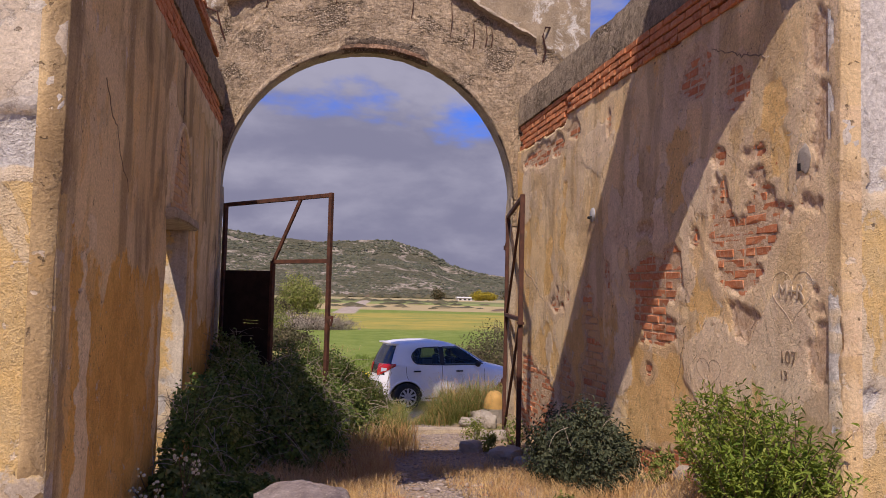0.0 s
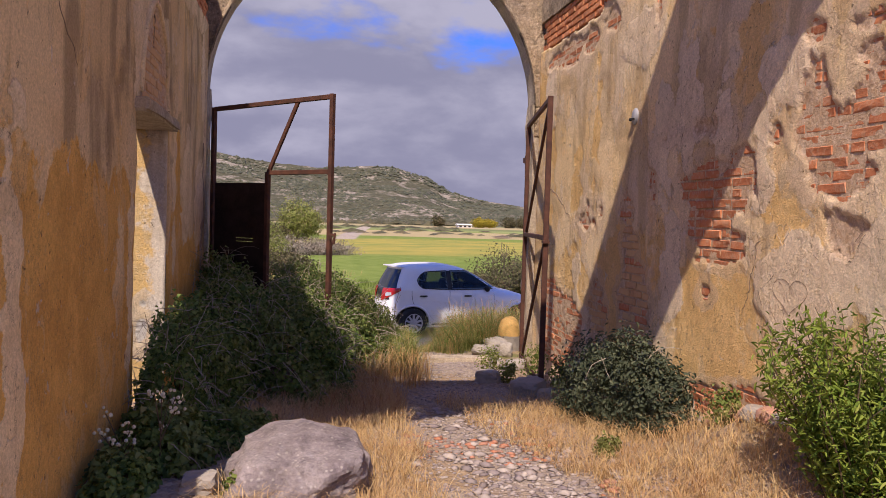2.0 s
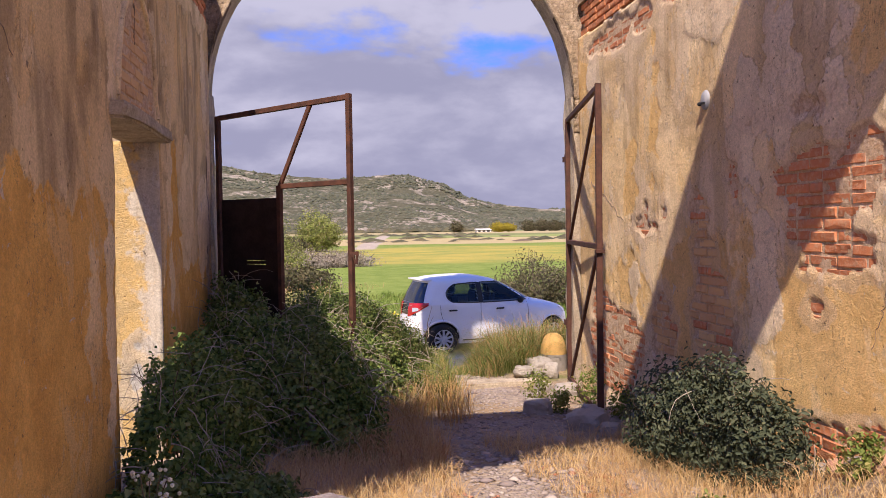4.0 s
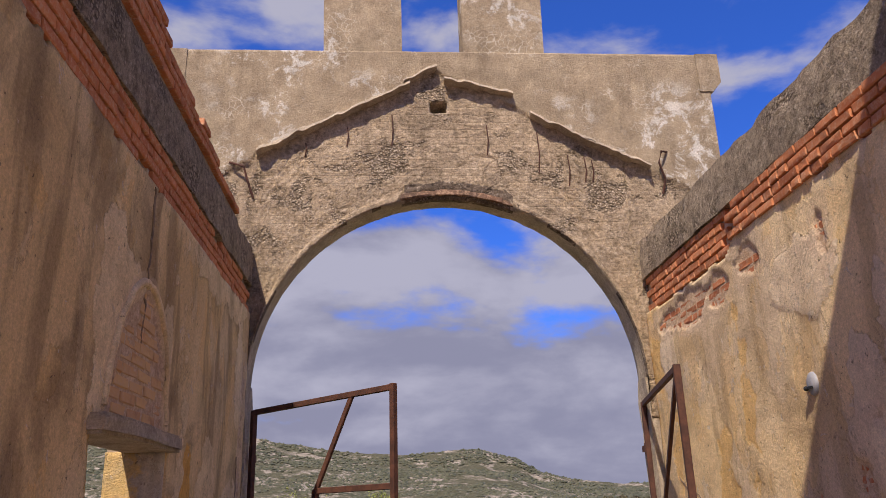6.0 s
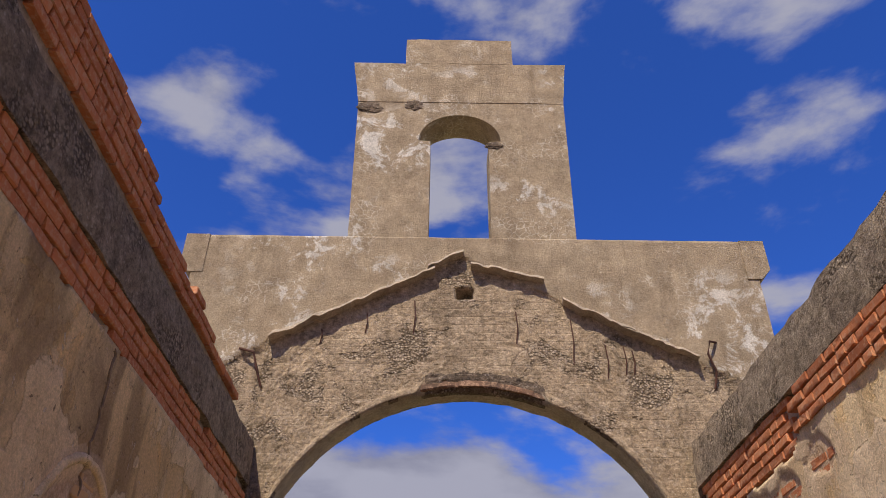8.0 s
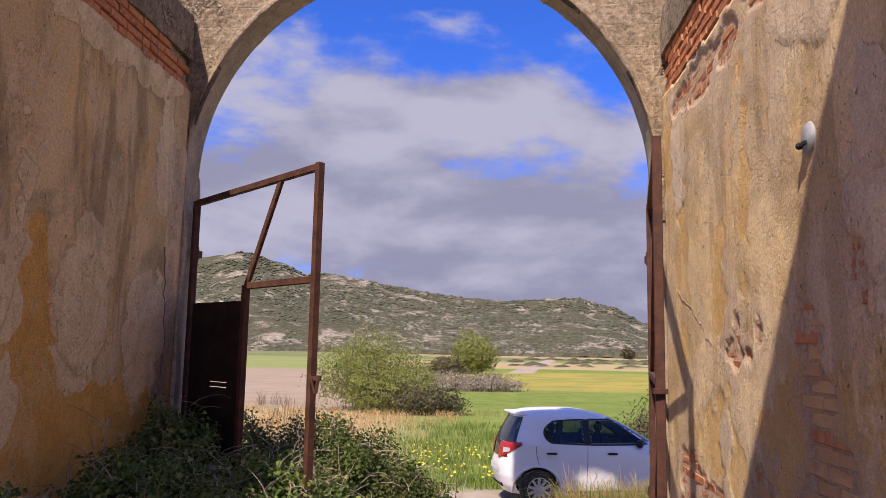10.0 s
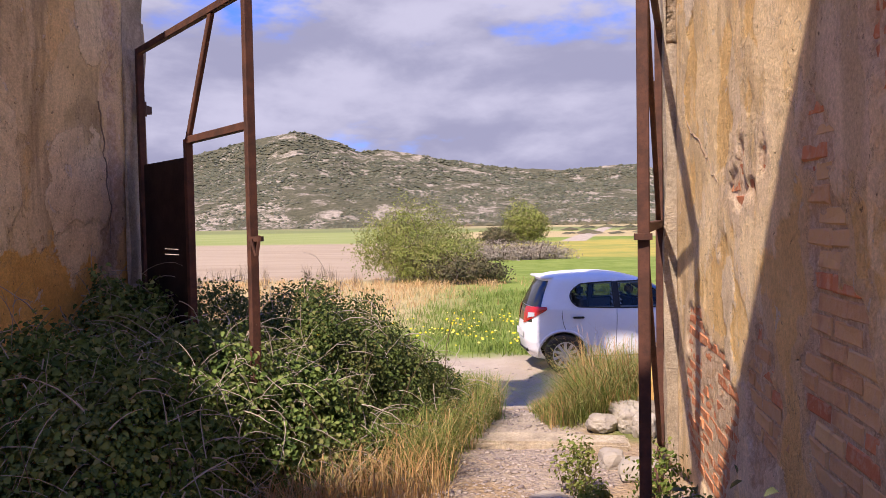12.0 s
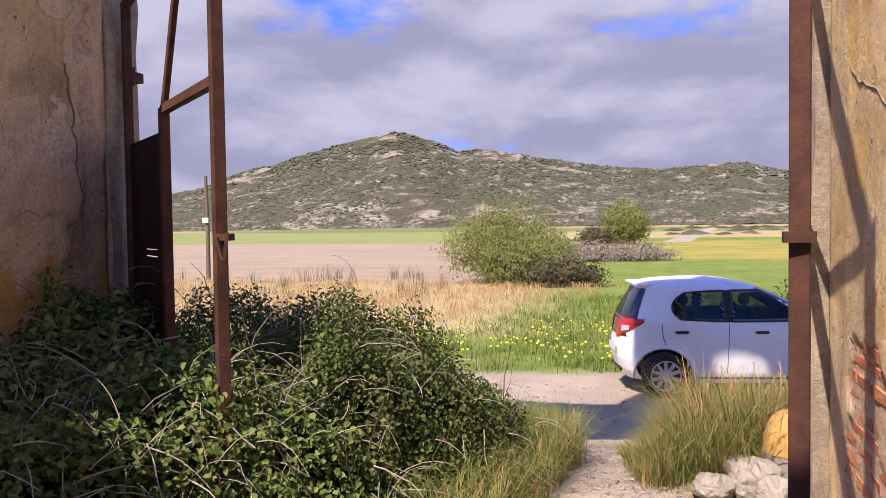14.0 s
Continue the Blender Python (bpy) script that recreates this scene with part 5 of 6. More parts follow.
# white umbels that rise out of the low brambles
def umbel(x, y, h):
    thing = tagged(new("white_wildflower"), "thin wild flower with small white heads among brambles", "flower")
    z = ground_z(x, y)
    V, F = [], []
    tips = []
    for k in range(7):
        q = random.uniform(0.45, 1.0)
        a = random.uniform(0, 6.28)
        t = (x + 0.09 * math.cos(a), y + 0.09 * math.sin(a), z + h * q + 0.05)
        v, f = tube([(x, y, z), (x + 0.01, y, z + h * q * 0.6), t], 0.003, 4)
        o = len(V)
        V += v
        F += [tuple(i + o for i in g) for g in f]
        tips.append(t)
    quick_mesh("stalk", np.array([tuple(v) for v in V]), F, M_STEM, thing)
    bm = bmesh.new()
    for t in tips:
        for _ in range(4):
            bmesh.ops.create_icosphere(bm, subdivisions=1, radius=random.uniform(0.008, 0.014),
                                       matrix=Matrix.Translation((t[0] + random.gauss(0, 0.02), t[1] + random.gauss(0, 0.02), t[2] + random.gauss(0, 0.015))))
    tagged(part("flower_spray", bm, M_WHITE_PETAL, thing, "creamy white flower heads"), kind="stuff")


M_WHITE_PETAL = simple("white_petal", (0.62, 0.58, 0.42), 0.8, 0, 0.2, 30)
umbel(-0.66, 6.0, 0.42)
umbel(-0.86, 5.9, 0.36)


# ---- stones ----
def stone_material(name, a, b2):
    m, t, b, pos = material(name)
    rnd = node(t, "NewGeometry").outputs["Random Per Island"]
    n, f = noise_node(t, pos, 9, 5.0, 0.65), noise_node(t, pos, 60, 3.0, 0.7)
    col = mixed(t, rnd, a, b2)
    col = mixed(t, math_node(t, "MULTIPLY", ramp(t, n, 0.4, 0.7), 0.5), col, rgb(0.22, 0.18, 0.15))
    finish(t, b, col, 0.92, math_node(t, "ADD", n, math_node(t, "MULTIPLY", f, 0.4)), 0.6, 0.02, 0.15)
    return m


M_STONE = stone_material("field_stone", rgb(0.42, 0.37, 0.31), rgb(0.31, 0.27, 0.23))
M_CHIP = stone_material("rubble_chip", rgb(0.50, 0.42, 0.36), rgb(0.22, 0.175, 0.17))
M_REDCHIP = stone_material("brick_chip", rgb(0.50, 0.20, 0.11), rgb(0.42, 0.22, 0.15))
M_LUMP = concrete_material("lump_concrete", rgb(0.24, 0.195, 0.19), rgb(0.32, 0.27, 0.26), rgb(0.08, 0.06, 0.07), 0.0, 0.0, 30.0)


def rock(name, x, y, rx, ry, rz, label, mat, seed, sink=0.25, sub=4, chunky=0.35, category="rock"):
    bm = bmesh.new()
    bmesh.ops.create_icosphere(bm, subdivisions=sub, radius=1)
    for v in bm.verts:
        p = v.co.copy()
        q = max(abs(p.x), abs(p.y), abs(p.z))
        p = p.lerp(p / q * 0.85, chunky)
        p *= 1 + 0.22 * noise.noise(v.co * 1.3 + Vector((seed, 0, 0))) + 0.07 * noise.noise(v.co * 4 + Vector((0, seed, 0))) + 0.02 * noise.noise(v.co * 13 + Vector((0, seed, 0)))
        v.co = Vector((p.x * rx, p.y * ry, p.z * rz))
    ob = part(name, bm, mat, None)
    ob.location = (x, y, ground_z(x, y) + rz * (1 - 2 * sink))
    ob.rotation_euler = (0, 0, seed * 1.7)
    return tagged(ob, label, category)


rock("concrete_lump", 0.13, 5.92, 0.43, 0.52, 0.27, "large rounded lump of grey-purple concrete lying in dry grass", M_LUMP, 3.696, 0.39, 5, 0.45)
rock("boulder", 2.78, 11.72, 0.2, 0.17, 0.13, "pale broken rock beside the gate", M_STONE, 1.1, 0.2)
rock("boulder", 2.55, 11.62, 0.14, 0.12, 0.08, "low pale flat rock beside the gate", M_STONE, 2.3, 0.2)
rock("boulder", 2.86, 11.5, 0.1, 0.1, 0.12, "pale rock leaning by the gate jamb", M_STONE, 4.4, 0.2)
for k, (x, y, s) in enumerate(((2.35, 8.75, 0.15), (2.5, 9.0, 0.11), (2.15, 9.6, 0.13), (2.45, 8.5, 0.09), (1.9, 8.2, 0.08), (2.6, 9.35, 0.1), (2.7, 10.4, 0.12), (2.55, 10.75, 0.1))):
    tagged(rock("stone", x, y, s * 1.2, s, s * 0.75, "loose grey-brown stone on the path's edge", M_STONE, 5.1 + k, 0.25, 3, 0.6), group="loose stones")
rock("stone", -0.40, 5.75, 0.11, 0.09, 0.07, "white jagged stone in front of the concrete lump", M_STONE, 9.2, 0.2, 3, 0.7)


def chips(name, n, box, smin, smax, mat, label, keep):
    V, F = [], []
    base = [(1, 0, 0), (-1, 0, 0), (0, 1, 0), (0, -1, 0), (0, 0, 1), (0, 0, -1), (0.6, 0.6, 0.5), (-0.6, 0.5, 0.6), (0.5, -0.6, 0.6), (-0.6, -0.6, 0.5)]
    tri = [(0, 6, 4), (0, 2, 6), (2, 4, 6), (2, 7, 4), (2, 1, 7), (1, 4, 7), (0, 4, 8), (0, 8, 3), (3, 8, 4), (3, 4, 9), (3, 9, 1), (1, 9, 4), (0, 3, 5), (3, 1, 5), (1, 2, 5), (2, 0, 5)]
    made = 0
    while made < n:
        x, y = random.uniform(box[0], box[1]), random.uniform(box[2], box[3])
        if not keep(x, y):
            continue
        s = smin + (smax - smin) * random.random() ** 3
        a = random.uniform(0, 6.28)
        sx, sy, sz = s * random.uniform(0.8, 1.4), s * random.uniform(0.6, 1), s * random.uniform(0.25, 0.5)
        z = ground_z(x, y) + sz * 0.3
        o = len(V)
        for p in base:
            px, py, pz = p[0] * sx * random.uniform(0.75, 1.1), p[1] * sy * random.uniform(0.75, 1.1), p[2] * sz * random.uniform(0.7, 1.1)
            V.append((x + px * math.cos(a) - py * math.sin(a), y + px * math.sin(a) + py * math.cos(a), z + pz))
        F += [tuple(i + o for i in f) for f in tri]
        made += 1
    return tagged(quick_mesh(name, V, F, mat), label, "gravel", kind="stuff")


path_keep = lambda x, y: 0.55 + 0.2 * n3(x, y, 0, 1) < x < 2.5 + 0.2 * n3(x, y, 3, 1)
chips("gravel", 9000, (0.4, 2.8, 2.5, 11.2), 0.008, 0.03, M_CHIP, "loose grey gravel trodden into the path", path_keep)
chips("rubble", 1100, (0.8, 2.2, 4.6, 8.2), 0.012, 0.062, M_CHIP, "broken pale stones and mortar on the path", lambda x, y: n3(x, y, 7, 0.9) > -0.2)
chips("brick_rubble", 240, (0.85, 2.1, 4.8, 7.6), 0.02, 0.06, M_REDCHIP, "broken red brick pieces on the path", lambda x, y: n3(x, y, 9, 1.1) > 0)
chips("gravel", 900, (-3, 5, 13.6, 17.4), 0.01, 0.04, M_CHIP, "small stones on the pale track", lambda x, y: True)

chips("gravel", 1200, (1.2, 2.4, 11.45, 13.8), 0.008, 0.032, M_CHIP, "small stones on the sandy path to the track", lambda x, y: True)

# threshold slab in the gateway
bm = bmesh.new()
add_box(bm, 1.2, 2.72, 11.16, 11.42, -0.2, 0.045)
bmesh.ops.bevel(bm, geom=bm.edges[:], offset=0.02, segments=2, affect="EDGES")
bmesh.ops.subdivide_edges(bm, edges=bm.edges[:], cuts=6, use_grid_fill=True)
for v in bm.verts:
    v.co += Vector((0, 0.015 * fbm(v.co.x, v.co.z, 0, 3), 0.01 * fbm(v.co.x, v.co.y, 2, 4)))
tagged(part("threshold", bm, M_LEDGE, None), "worn pale stone threshold across the gateway", "step", kind="structure")


# ochre painted guard stone
def guard_stone():
    thing = tagged(new("guard_stone"), "round-topped stone bollard painted faded ochre", "bollard")
    x, y = 3.02, 11.9
    z = ground_z(x, y)
    prof = [(0.17, -0.1), (0.17, 0.05), (0.168, 0.2), (0.16, 0.28), (0.14, 0.36), (0.105, 0.42), (0.055, 0.455), (0.0, 0.465)]
    for name, rows, mat in (("painted_head", prof[2:], simple("ochre_paint", (0.52, 0.31, 0.10), 0.85, 0, 0.2, 9)), ("shaft", prof[:3], M_STONE)):
        bm = bmesh.new()
        rings = []
        for r, h in rows:
            rings.append([bm.verts.new((x + (r + 0.012 * noise.noise((math.cos(a) * 2, math.sin(a) * 2, h * 3))) * math.cos(a), y + r * math.sin(a), z + h))
                          for a in [6.28318 * k / 28 for k in range(28)]] if r else [bm.verts.new((x, y, z + h))])
        for a, b in zip(rings, rings[1:]):
            for k in range(28):
                if len(b) == 1:
                    bm.faces.new((a[k], a[(k + 1) % 28], b[0]))
                else:
                    bm.faces.new((a[k], a[(k + 1) % 28], b[(k + 1) % 28], b[k]))
        part(name, bm, mat, thing, "", True)


guard_stone()


# ---- the parked car ----
M_CAR = simple("white_car_paint", (0.80, 0.80, 0.82), 0.25, 0, 0.03, 3, 0.6, 0.0)
M_GLASS = simple("dark_car_glass", (0.012, 0.014, 0.016), 0.06, 0, 0.1, 3, 0.8, 0.0)
M_TYRE = simple("tyre_rubber", (0.018, 0.018, 0.018), 0.85, 0, 0.2, 20)
M_RIM = simple("silver_wheel_cover", (0.50, 0.50, 0.52), 0.4, 0.3, 0.1, 20)
M_BLACK = simple("black_plastic", (0.015, 0.015, 0.016), 0.55, 0, 0.2, 20)
M_TAIL = simple("red_lamp_lens", (0.42, 0.012, 0.015), 0.15, 0, 0.15, 20, 0.7, 0.0)
M_CLEAR = simple("clear_lamp_lens", (0.55, 0.57, 0.6), 0.1, 0.2, 0.1, 20, 0.8, 0.0)
M_PLATE = simple("number_plate_white", (0.7, 0.7, 0.68), 0.5, 0, 0.05, 20)



def car_glass():
    m, t, b, pos = material("clear_car_glass")
    finish(t, b, rgb(0.012, 0.015, 0.016), 0.05, spec=0.7)
    see = node(t, "BsdfTransparent", ins={0: rgb(0.62, 0.68, 0.66)})
    mix = node(t, "MixShader", ins={0: 0.42, 1: see.outputs[0], 2: b.outputs[0]})
    t.links.new(mix.outputs[0], t.nodes["Material Output"].inputs[0])
    return m


M_CARGLASS = car_glass()
CAR_ROWS = ((0.19, -0.40, 2.80, 0.73), (0.30, -0.48, 2.87, 0.79), (0.45, -0.52, 2.90, 0.812), (0.60, -0.52, 2.89, 0.815), (0.72, -0.50, 2.83, 0.812), (0.80, -0.49, 2.70, 0.806),
            (0.88, -0.475, 2.42, 0.795), (0.94, -0.46, 2.12, 0.78), (1.0, -0.435, 1.97, 0.758), (1.1, -0.385, 1.80, 0.72), (1.2, -0.33, 1.62, 0.68), (1.3, -0.27, 1.42, 0.64),
            (1.37, -0.24, 1.25, 0.60), (1.40, -0.20, 1.14, 0.57), (1.43, -0.05, 1.0, 0.50), (1.455, 0.22, 0.85, 0.38), (1.465, 0.42, 0.68, 0.15))
# the side windows: name, rear edge, rounding of the rear edge, front edge below, its rake
CAR_WINDOWS = (("rear_window", 0.10, 0.13, 0.735, 0.0), ("front_window", 0.815, 0.0, 1.80, 0.58))


def window_point(row, u, v):
    """Length and height of a side window's point."""
    _, xa, bend, xb, rake = row
    xa += bend * abs(2 * v - 0.9) ** 2.4
    x = xa + (xb - rake * v - xa) * u
    lo, hi = 0.96 + 0.03 * clamp01((0.8 - x) / 0.7), 1.335 - 0.05 * ((x - 0.85) / 0.8) ** 2
    return x, lo + (hi - lo) * v


def in_window(x, z):
    v = (z - 0.972) / 0.345
    return any(0.05 < v < 0.94 and row[1] + row[2] * abs(2 * v - 0.9) ** 2.4 + 0.02 < x < row[3] - row[4] * v - 0.03 for row in CAR_WINDOWS)


def car_section(z):
    for a, b in zip(CAR_ROWS, CAR_ROWS[1:]):
        if z <= b[0]:
            q = max(0.0, (z - a[0]) / (b[0] - a[0]))
            return [a[k] + (b[k] - a[k]) * q for k in (1, 2, 3)]
    return list(CAR_ROWS[-1][1:])


def car_outline(z, a, off=0.0):
    """The body's outline at height z; a runs round from the front."""
    xr, xf, w = car_section(z)
    cx, hx = (xr + xf) / 2, (xf - xr) / 2
    n = 3.4 if math.cos(a) < 0 else 3.0
    c, s = math.cos(a), math.sin(a)
    k = (abs(c) ** n + abs(s) ** n) ** (-1 / n)
    return Vector((cx + (hx + off) * c * k, (w + off) * s * k, z))


def side_point(x, z, sgn, off=0.0):
    """The body's side at the length x and height z."""
    xr, xf, w = car_section(z)
    cx, hx = (xr + xf) / 2, (xf - xr) / 2
    n = 3.4 if x < cx else 3.0
    q = min(0.985, abs((x - cx) / hx))
    return Vector((x, sgn * (w * (1 - q ** n) ** (1 / n) + off), z))


def car_patch(name, pts_fn, nu, nv, mat, parent, label=""):
    V = [pts_fn(i / nu, j / nv) for j in range(nv + 1) for i in range(nu + 1)]
    F = [(j * (nu + 1) + i, j * (nu + 1) + i + 1, (j + 1) * (nu + 1) + i + 1, (j + 1) * (nu + 1) + i) for j in range(nv) for i in range(nu)]
    return mesh_object(name, V, F, mat, parent, label, True)


def build_car():
    car = tagged(new("hatchback_car"), "small white five-door hatchback parked on the pale track", "car")
    zs = steps_of(0.19, 0.94, 0.025) + steps_of(0.94, 1.43, 0.025)[1:] + [1.445, 1.458, 1.468]
    na = 160
    V = [car_outline(z, 2 * math.pi * k / na) for z in zs for k in range(na)]
    F = []
    for j in range(len(zs) - 1):
        for k in range(na):
            a, b = j * na + k, j * na + (k + 1) % na
            c = (V[a] + V[b] + V[a + na] + V[b + na]) / 4
            if any(math.hypot(c.x - xw, c.z - 0.29) < 0.335 for xw in (0.0, 2.34)) and abs(c.y) > 0.55 or abs(c.y) > 0.35 and in_window(c.x, c.z):
                continue
            F.append((a, b, b + na, a + na))
    F.append(tuple((len(zs) - 1) * na + k for k in range(na)))
    mesh_object("body", V, F, M_CAR, car, "glossy white bodywork", True)
    # inner floor and arches
    bm = bmesh.new()
    add_box(bm, -0.12, 2.5, -0.5, 0.5, 0.2, 0.72)
    part("underbody", bm, M_BLACK, car)
    for x0 in (0.28, 1.05):
        for yc in (-0.34, 0.34):
            bm = bmesh.new()
            add_box(bm, x0, x0 + 0.12, yc - 0.22, yc + 0.22, 0.70, 1.10)
            add_box(bm, x0 - 0.01, x0 + 0.08, yc - 0.11, yc + 0.11, 1.12, 1.27)
            bmesh.ops.bevel(bm, geom=bm.edges[:], offset=0.03, segments=2, affect="EDGES")
            part("seat", bm, M_BLACK, car, "dark cloth seat with headrest")
    bm = bmesh.new()
    add_box(bm, 1.55, 1.95, -0.6, 0.6, 0.70, 0.96)
    bmesh.ops.bevel(bm, geom=bm.edges[:], offset=0.04, segments=2, affect="EDGES")
    part("dashboard", bm, M_BLACK, car)
    for sgn in (-1, 1):
        for xw in (0.0, 2.34):
            pts = []
            for k in range(25):
                a = math.pi * (-0.08 + 1.16 * k / 24)
                x, z = xw + 0.345 * math.cos(a), 0.29 + 0.345 * math.sin(a)
                pts.append(side_point(x, max(0.2, z), sgn, -0.004))
            v, f = tube(pts, 0.022, 8)
            mesh_object("wheel_arch", v, f, M_CAR, car, "", True)
            wheel = new("wheel")
            wheel.parent = car
            wheel.location = (xw, sgn * 0.715, 0.29)
            bm = bmesh.new()
            prof = [(0.19, -0.08), (0.25, -0.085), (0.28, -0.07), (0.288, -0.03), (0.288, 0.03), (0.28, 0.07), (0.25, 0.085), (0.19, 0.08)]
            rings = [[bm.verts.new((r * math.cos(6.28318 * k / 40), y, r * math.sin(6.28318 * k / 40))) for r, y in prof] for k in range(40)]
            for k in range(40):
                for q in range(7):
                    bm.faces.new((rings[k][q], rings[k][q + 1], rings[(k + 1) % 40][q + 1], rings[(k + 1) % 40][q]))
            bmesh.ops.recalc_face_normals(bm, faces=bm.faces)
            part("tyre", bm, M_TYRE, wheel, "black rubber tyre", True)
            bm = bmesh.new()
            for k in range(10):
                m = pose(0, sgn * 0.062, 0) @ Matrix.Rotation(6.28318 * k / 10, 4, "Y")
                add_box(bm, -0.019, 0.019, -0.012, 0.014, 0.03, 0.185, m)
            bmesh.ops.create_cone(bm, cap_ends=True, segments=24, radius1=0.055, radius2=0.05, depth=0.03, matrix=pose(0, sgn * 0.068, 0, 90))
            for k in range(36):
                m = pose(0, sgn * 0.062, 0) @ Matrix.Rotation(6.28318 * k / 36, 4, "Y")
                add_box(bm, -0.018, 0.018, -0.018, 0.016, 0.175, 0.2, m)
            part("rim", bm, M_RIM, wheel, "silver ten-spoked wheel cover")
            bm = bmesh.new()
            bmesh.ops.create_cone(bm, cap_ends=True, segments=32, radius1=0.19, radius2=0.19, depth=0.03, matrix=pose(0, sgn * 0.02, 0, 90))
            part("brake_disc", bm, M_BLACK, wheel)
        # side windows
        for row in CAR_WINDOWS:
            def glass(u, v, row=row):
                return side_point(*window_point(row, u, v), sgn, 0.004)
            car_patch(row[0], glass, 18, 10, M_CARGLASS, car, "tinted side window")
            rim = [(k / 12, 0) for k in range(12)] + [(1, k / 12) for k in range(12)] + [(1 - k / 12, 1) for k in range(12)] + [(0, 1 - k / 12) for k in range(13)]
            v, f = tube([glass(*q) for q in rim], 0.011, 6)
            mesh_object("window_seal", v, f, M_BLACK, car, "black rubber window seal", True)
        car_patch("door_pillar", lambda u, v: side_point(0.728 + 0.095 * u, 0.955 + 0.38 * v, sgn, 0.006), 2, 10, M_BLACK, car, "black pillar between doors")
        for xh in (0.60, 1.56):
            bm = bmesh.new()
            c = side_point(xh - 0.4, 0.83, sgn, 0.016)
            add_box(bm, c.x - 0.085, c.x + 0.085, c.y - 0.016, c.y + 0.016, c.z - 0.014, c.z + 0.016)
            bmesh.ops.bevel(bm, geom=bm.edges[:], offset=0.01, segments=2, affect="EDGES")
            part("door_handle", bm, M_BLACK, car, "black door handle")
        for xd, zt in ((0.77, 0.95), (-0.03, 0.93), (1.78, 0.92)):
            pts = [side_point(xd + (0.10 * (1 - i / 10) ** 2 if xd < 0.5 else 0.03 * (1 - i / 10)) * (1 if xd < 0.5 else -1) + (0.26 * (1 - i / 10) ** 3 if xd < 0 else 0), 0.32 + (zt - 0.32) * i / 10, sgn, 0.001) for i in range(11)]
            v, f = tube(pts, 0.004, 5)
            mesh_object("door_seam", v, f, M_BLACK, car)
        pts = [side_point(0.40 + 1.5 * i / 10, 0.26, sgn, 0.004) for i in range(11)]
        v, f = tube(pts, 0.012, 5)
        mesh_object("sill_strip", v, f, M_BLACK, car)
        # lamps
        def tail(u, v, sgn=sgn):
            lo, hi = 0.70 + 0.235 * u ** 1.6, 0.955 + 0.025 * u
            p = car_outline(lo + (hi - lo) * v, math.pi - (0.22 + 0.56 * u), 0.010 + 0.006 * math.sin(math.pi * v))
            return Vector((p.x, sgn * p.y, p.z))
        car_patch("tail_lamp", tail, 16, 8, M_TAIL, car, "red tail lamp tapering along the side")

        def clear(u, v, sgn=sgn):
            p = car_outline(0.795 + 0.035 * u + (0.085 - 0.03 * u) * v, math.pi - (0.42 + 0.17 * u), 0.018)
            return Vector((p.x, sgn * p.y, p.z))
        car_patch("reversing_lamp", clear, 8, 4, M_CLEAR, car, "clear reversing lamp")

        def head(u, v, sgn=sgn):
            p = car_outline(0.66 + 0.12 * v * (0.5 + 0.5 * u), 0.25 + 0.42 * u, 0.006)
            return Vector((p.x, sgn * p.y, p.z))
        car_patch("headlamp", head, 12, 6, M_CLEAR, car, "clear headlamp")
        bm = bmesh.new()
        c = side_point(1.62, 0.97, sgn, 0.07)
        bmesh.ops.create_uvsphere(bm, u_segments=16, v_segments=10, radius=1)
        bmesh.ops.scale(bm, vec=(0.055, 0.085, 0.065), verts=bm.verts[:])
        bmesh.ops.translate(bm, vec=c, verts=bm.verts[:])
        part("door_mirror", bm, M_BLACK, car, "black door mirror", True)
    for nm, zl, zh, half, s in (("tailgate_window", 0.97, 1.345, 0.56, 1), ("tailgate_panel", 0.735, 0.965, 0.47, 1), ("windscreen", 0.985, 1.35, 0.62, -1)):
        def screen(u, v, zl=zl, zh=zh, half=half, s=s):
            z = zl + (zh - zl) * v
            y = (u * 2 - 1) * half * (1 - 0.22 * v)
            xr, xf, w = car_section(z)
            n = 3.4 if s > 0 else 3.0
            hx = (xf - xr) / 2
            d = hx * (1 - min(0.97, abs(y) / w) ** n) ** (1 / n)
            return Vector(((xr + xf) / 2 - s * (d + 0.006), y, z))
        car_patch(nm, screen, 14, 8, M_GLASS, car, "dark glass")

    def plate(u, v):
        z = 0.50 + 0.10 * v
        p = side_point(0, z, 1)
        return Vector((car_section(z)[0] - 0.012, (u * 2 - 1) * 0.26, z))
    car_patch("number_plate", plate, 2, 2, M_PLATE, car, "white number plate")
    bm = bmesh.new()
    add_box(bm, -0.49, -0.42, -0.3, 0.3, 0.27, 0.33)
    bmesh.ops.bevel(bm, geom=bm.edges[:], offset=0.015, segments=2, affect="EDGES")
    part("bumper_insert", bm, M_BLACK, car)
    bm = bmesh.new()
    add_box(bm, -0.28, -0.08, -0.46, 0.46, 1.374, 1.400)
    bmesh.ops.bevel(bm, geom=bm.edges[:], offset=0.01, segments=2, affect="EDGES")
    part("roof_spoiler", bm, M_CAR, car)
    yaw = radians(12)
    ox, oy = 2.34 - math.sin(yaw) * 0.73, 16.70 + math.cos(yaw) * 0.73
    zg = ground_z(2.5, 17.0)
    car.matrix_world = Matrix.Translation((ox, oy, zg + 0.005)) @ Matrix.Rotation(yaw, 4, "Z")


build_car()


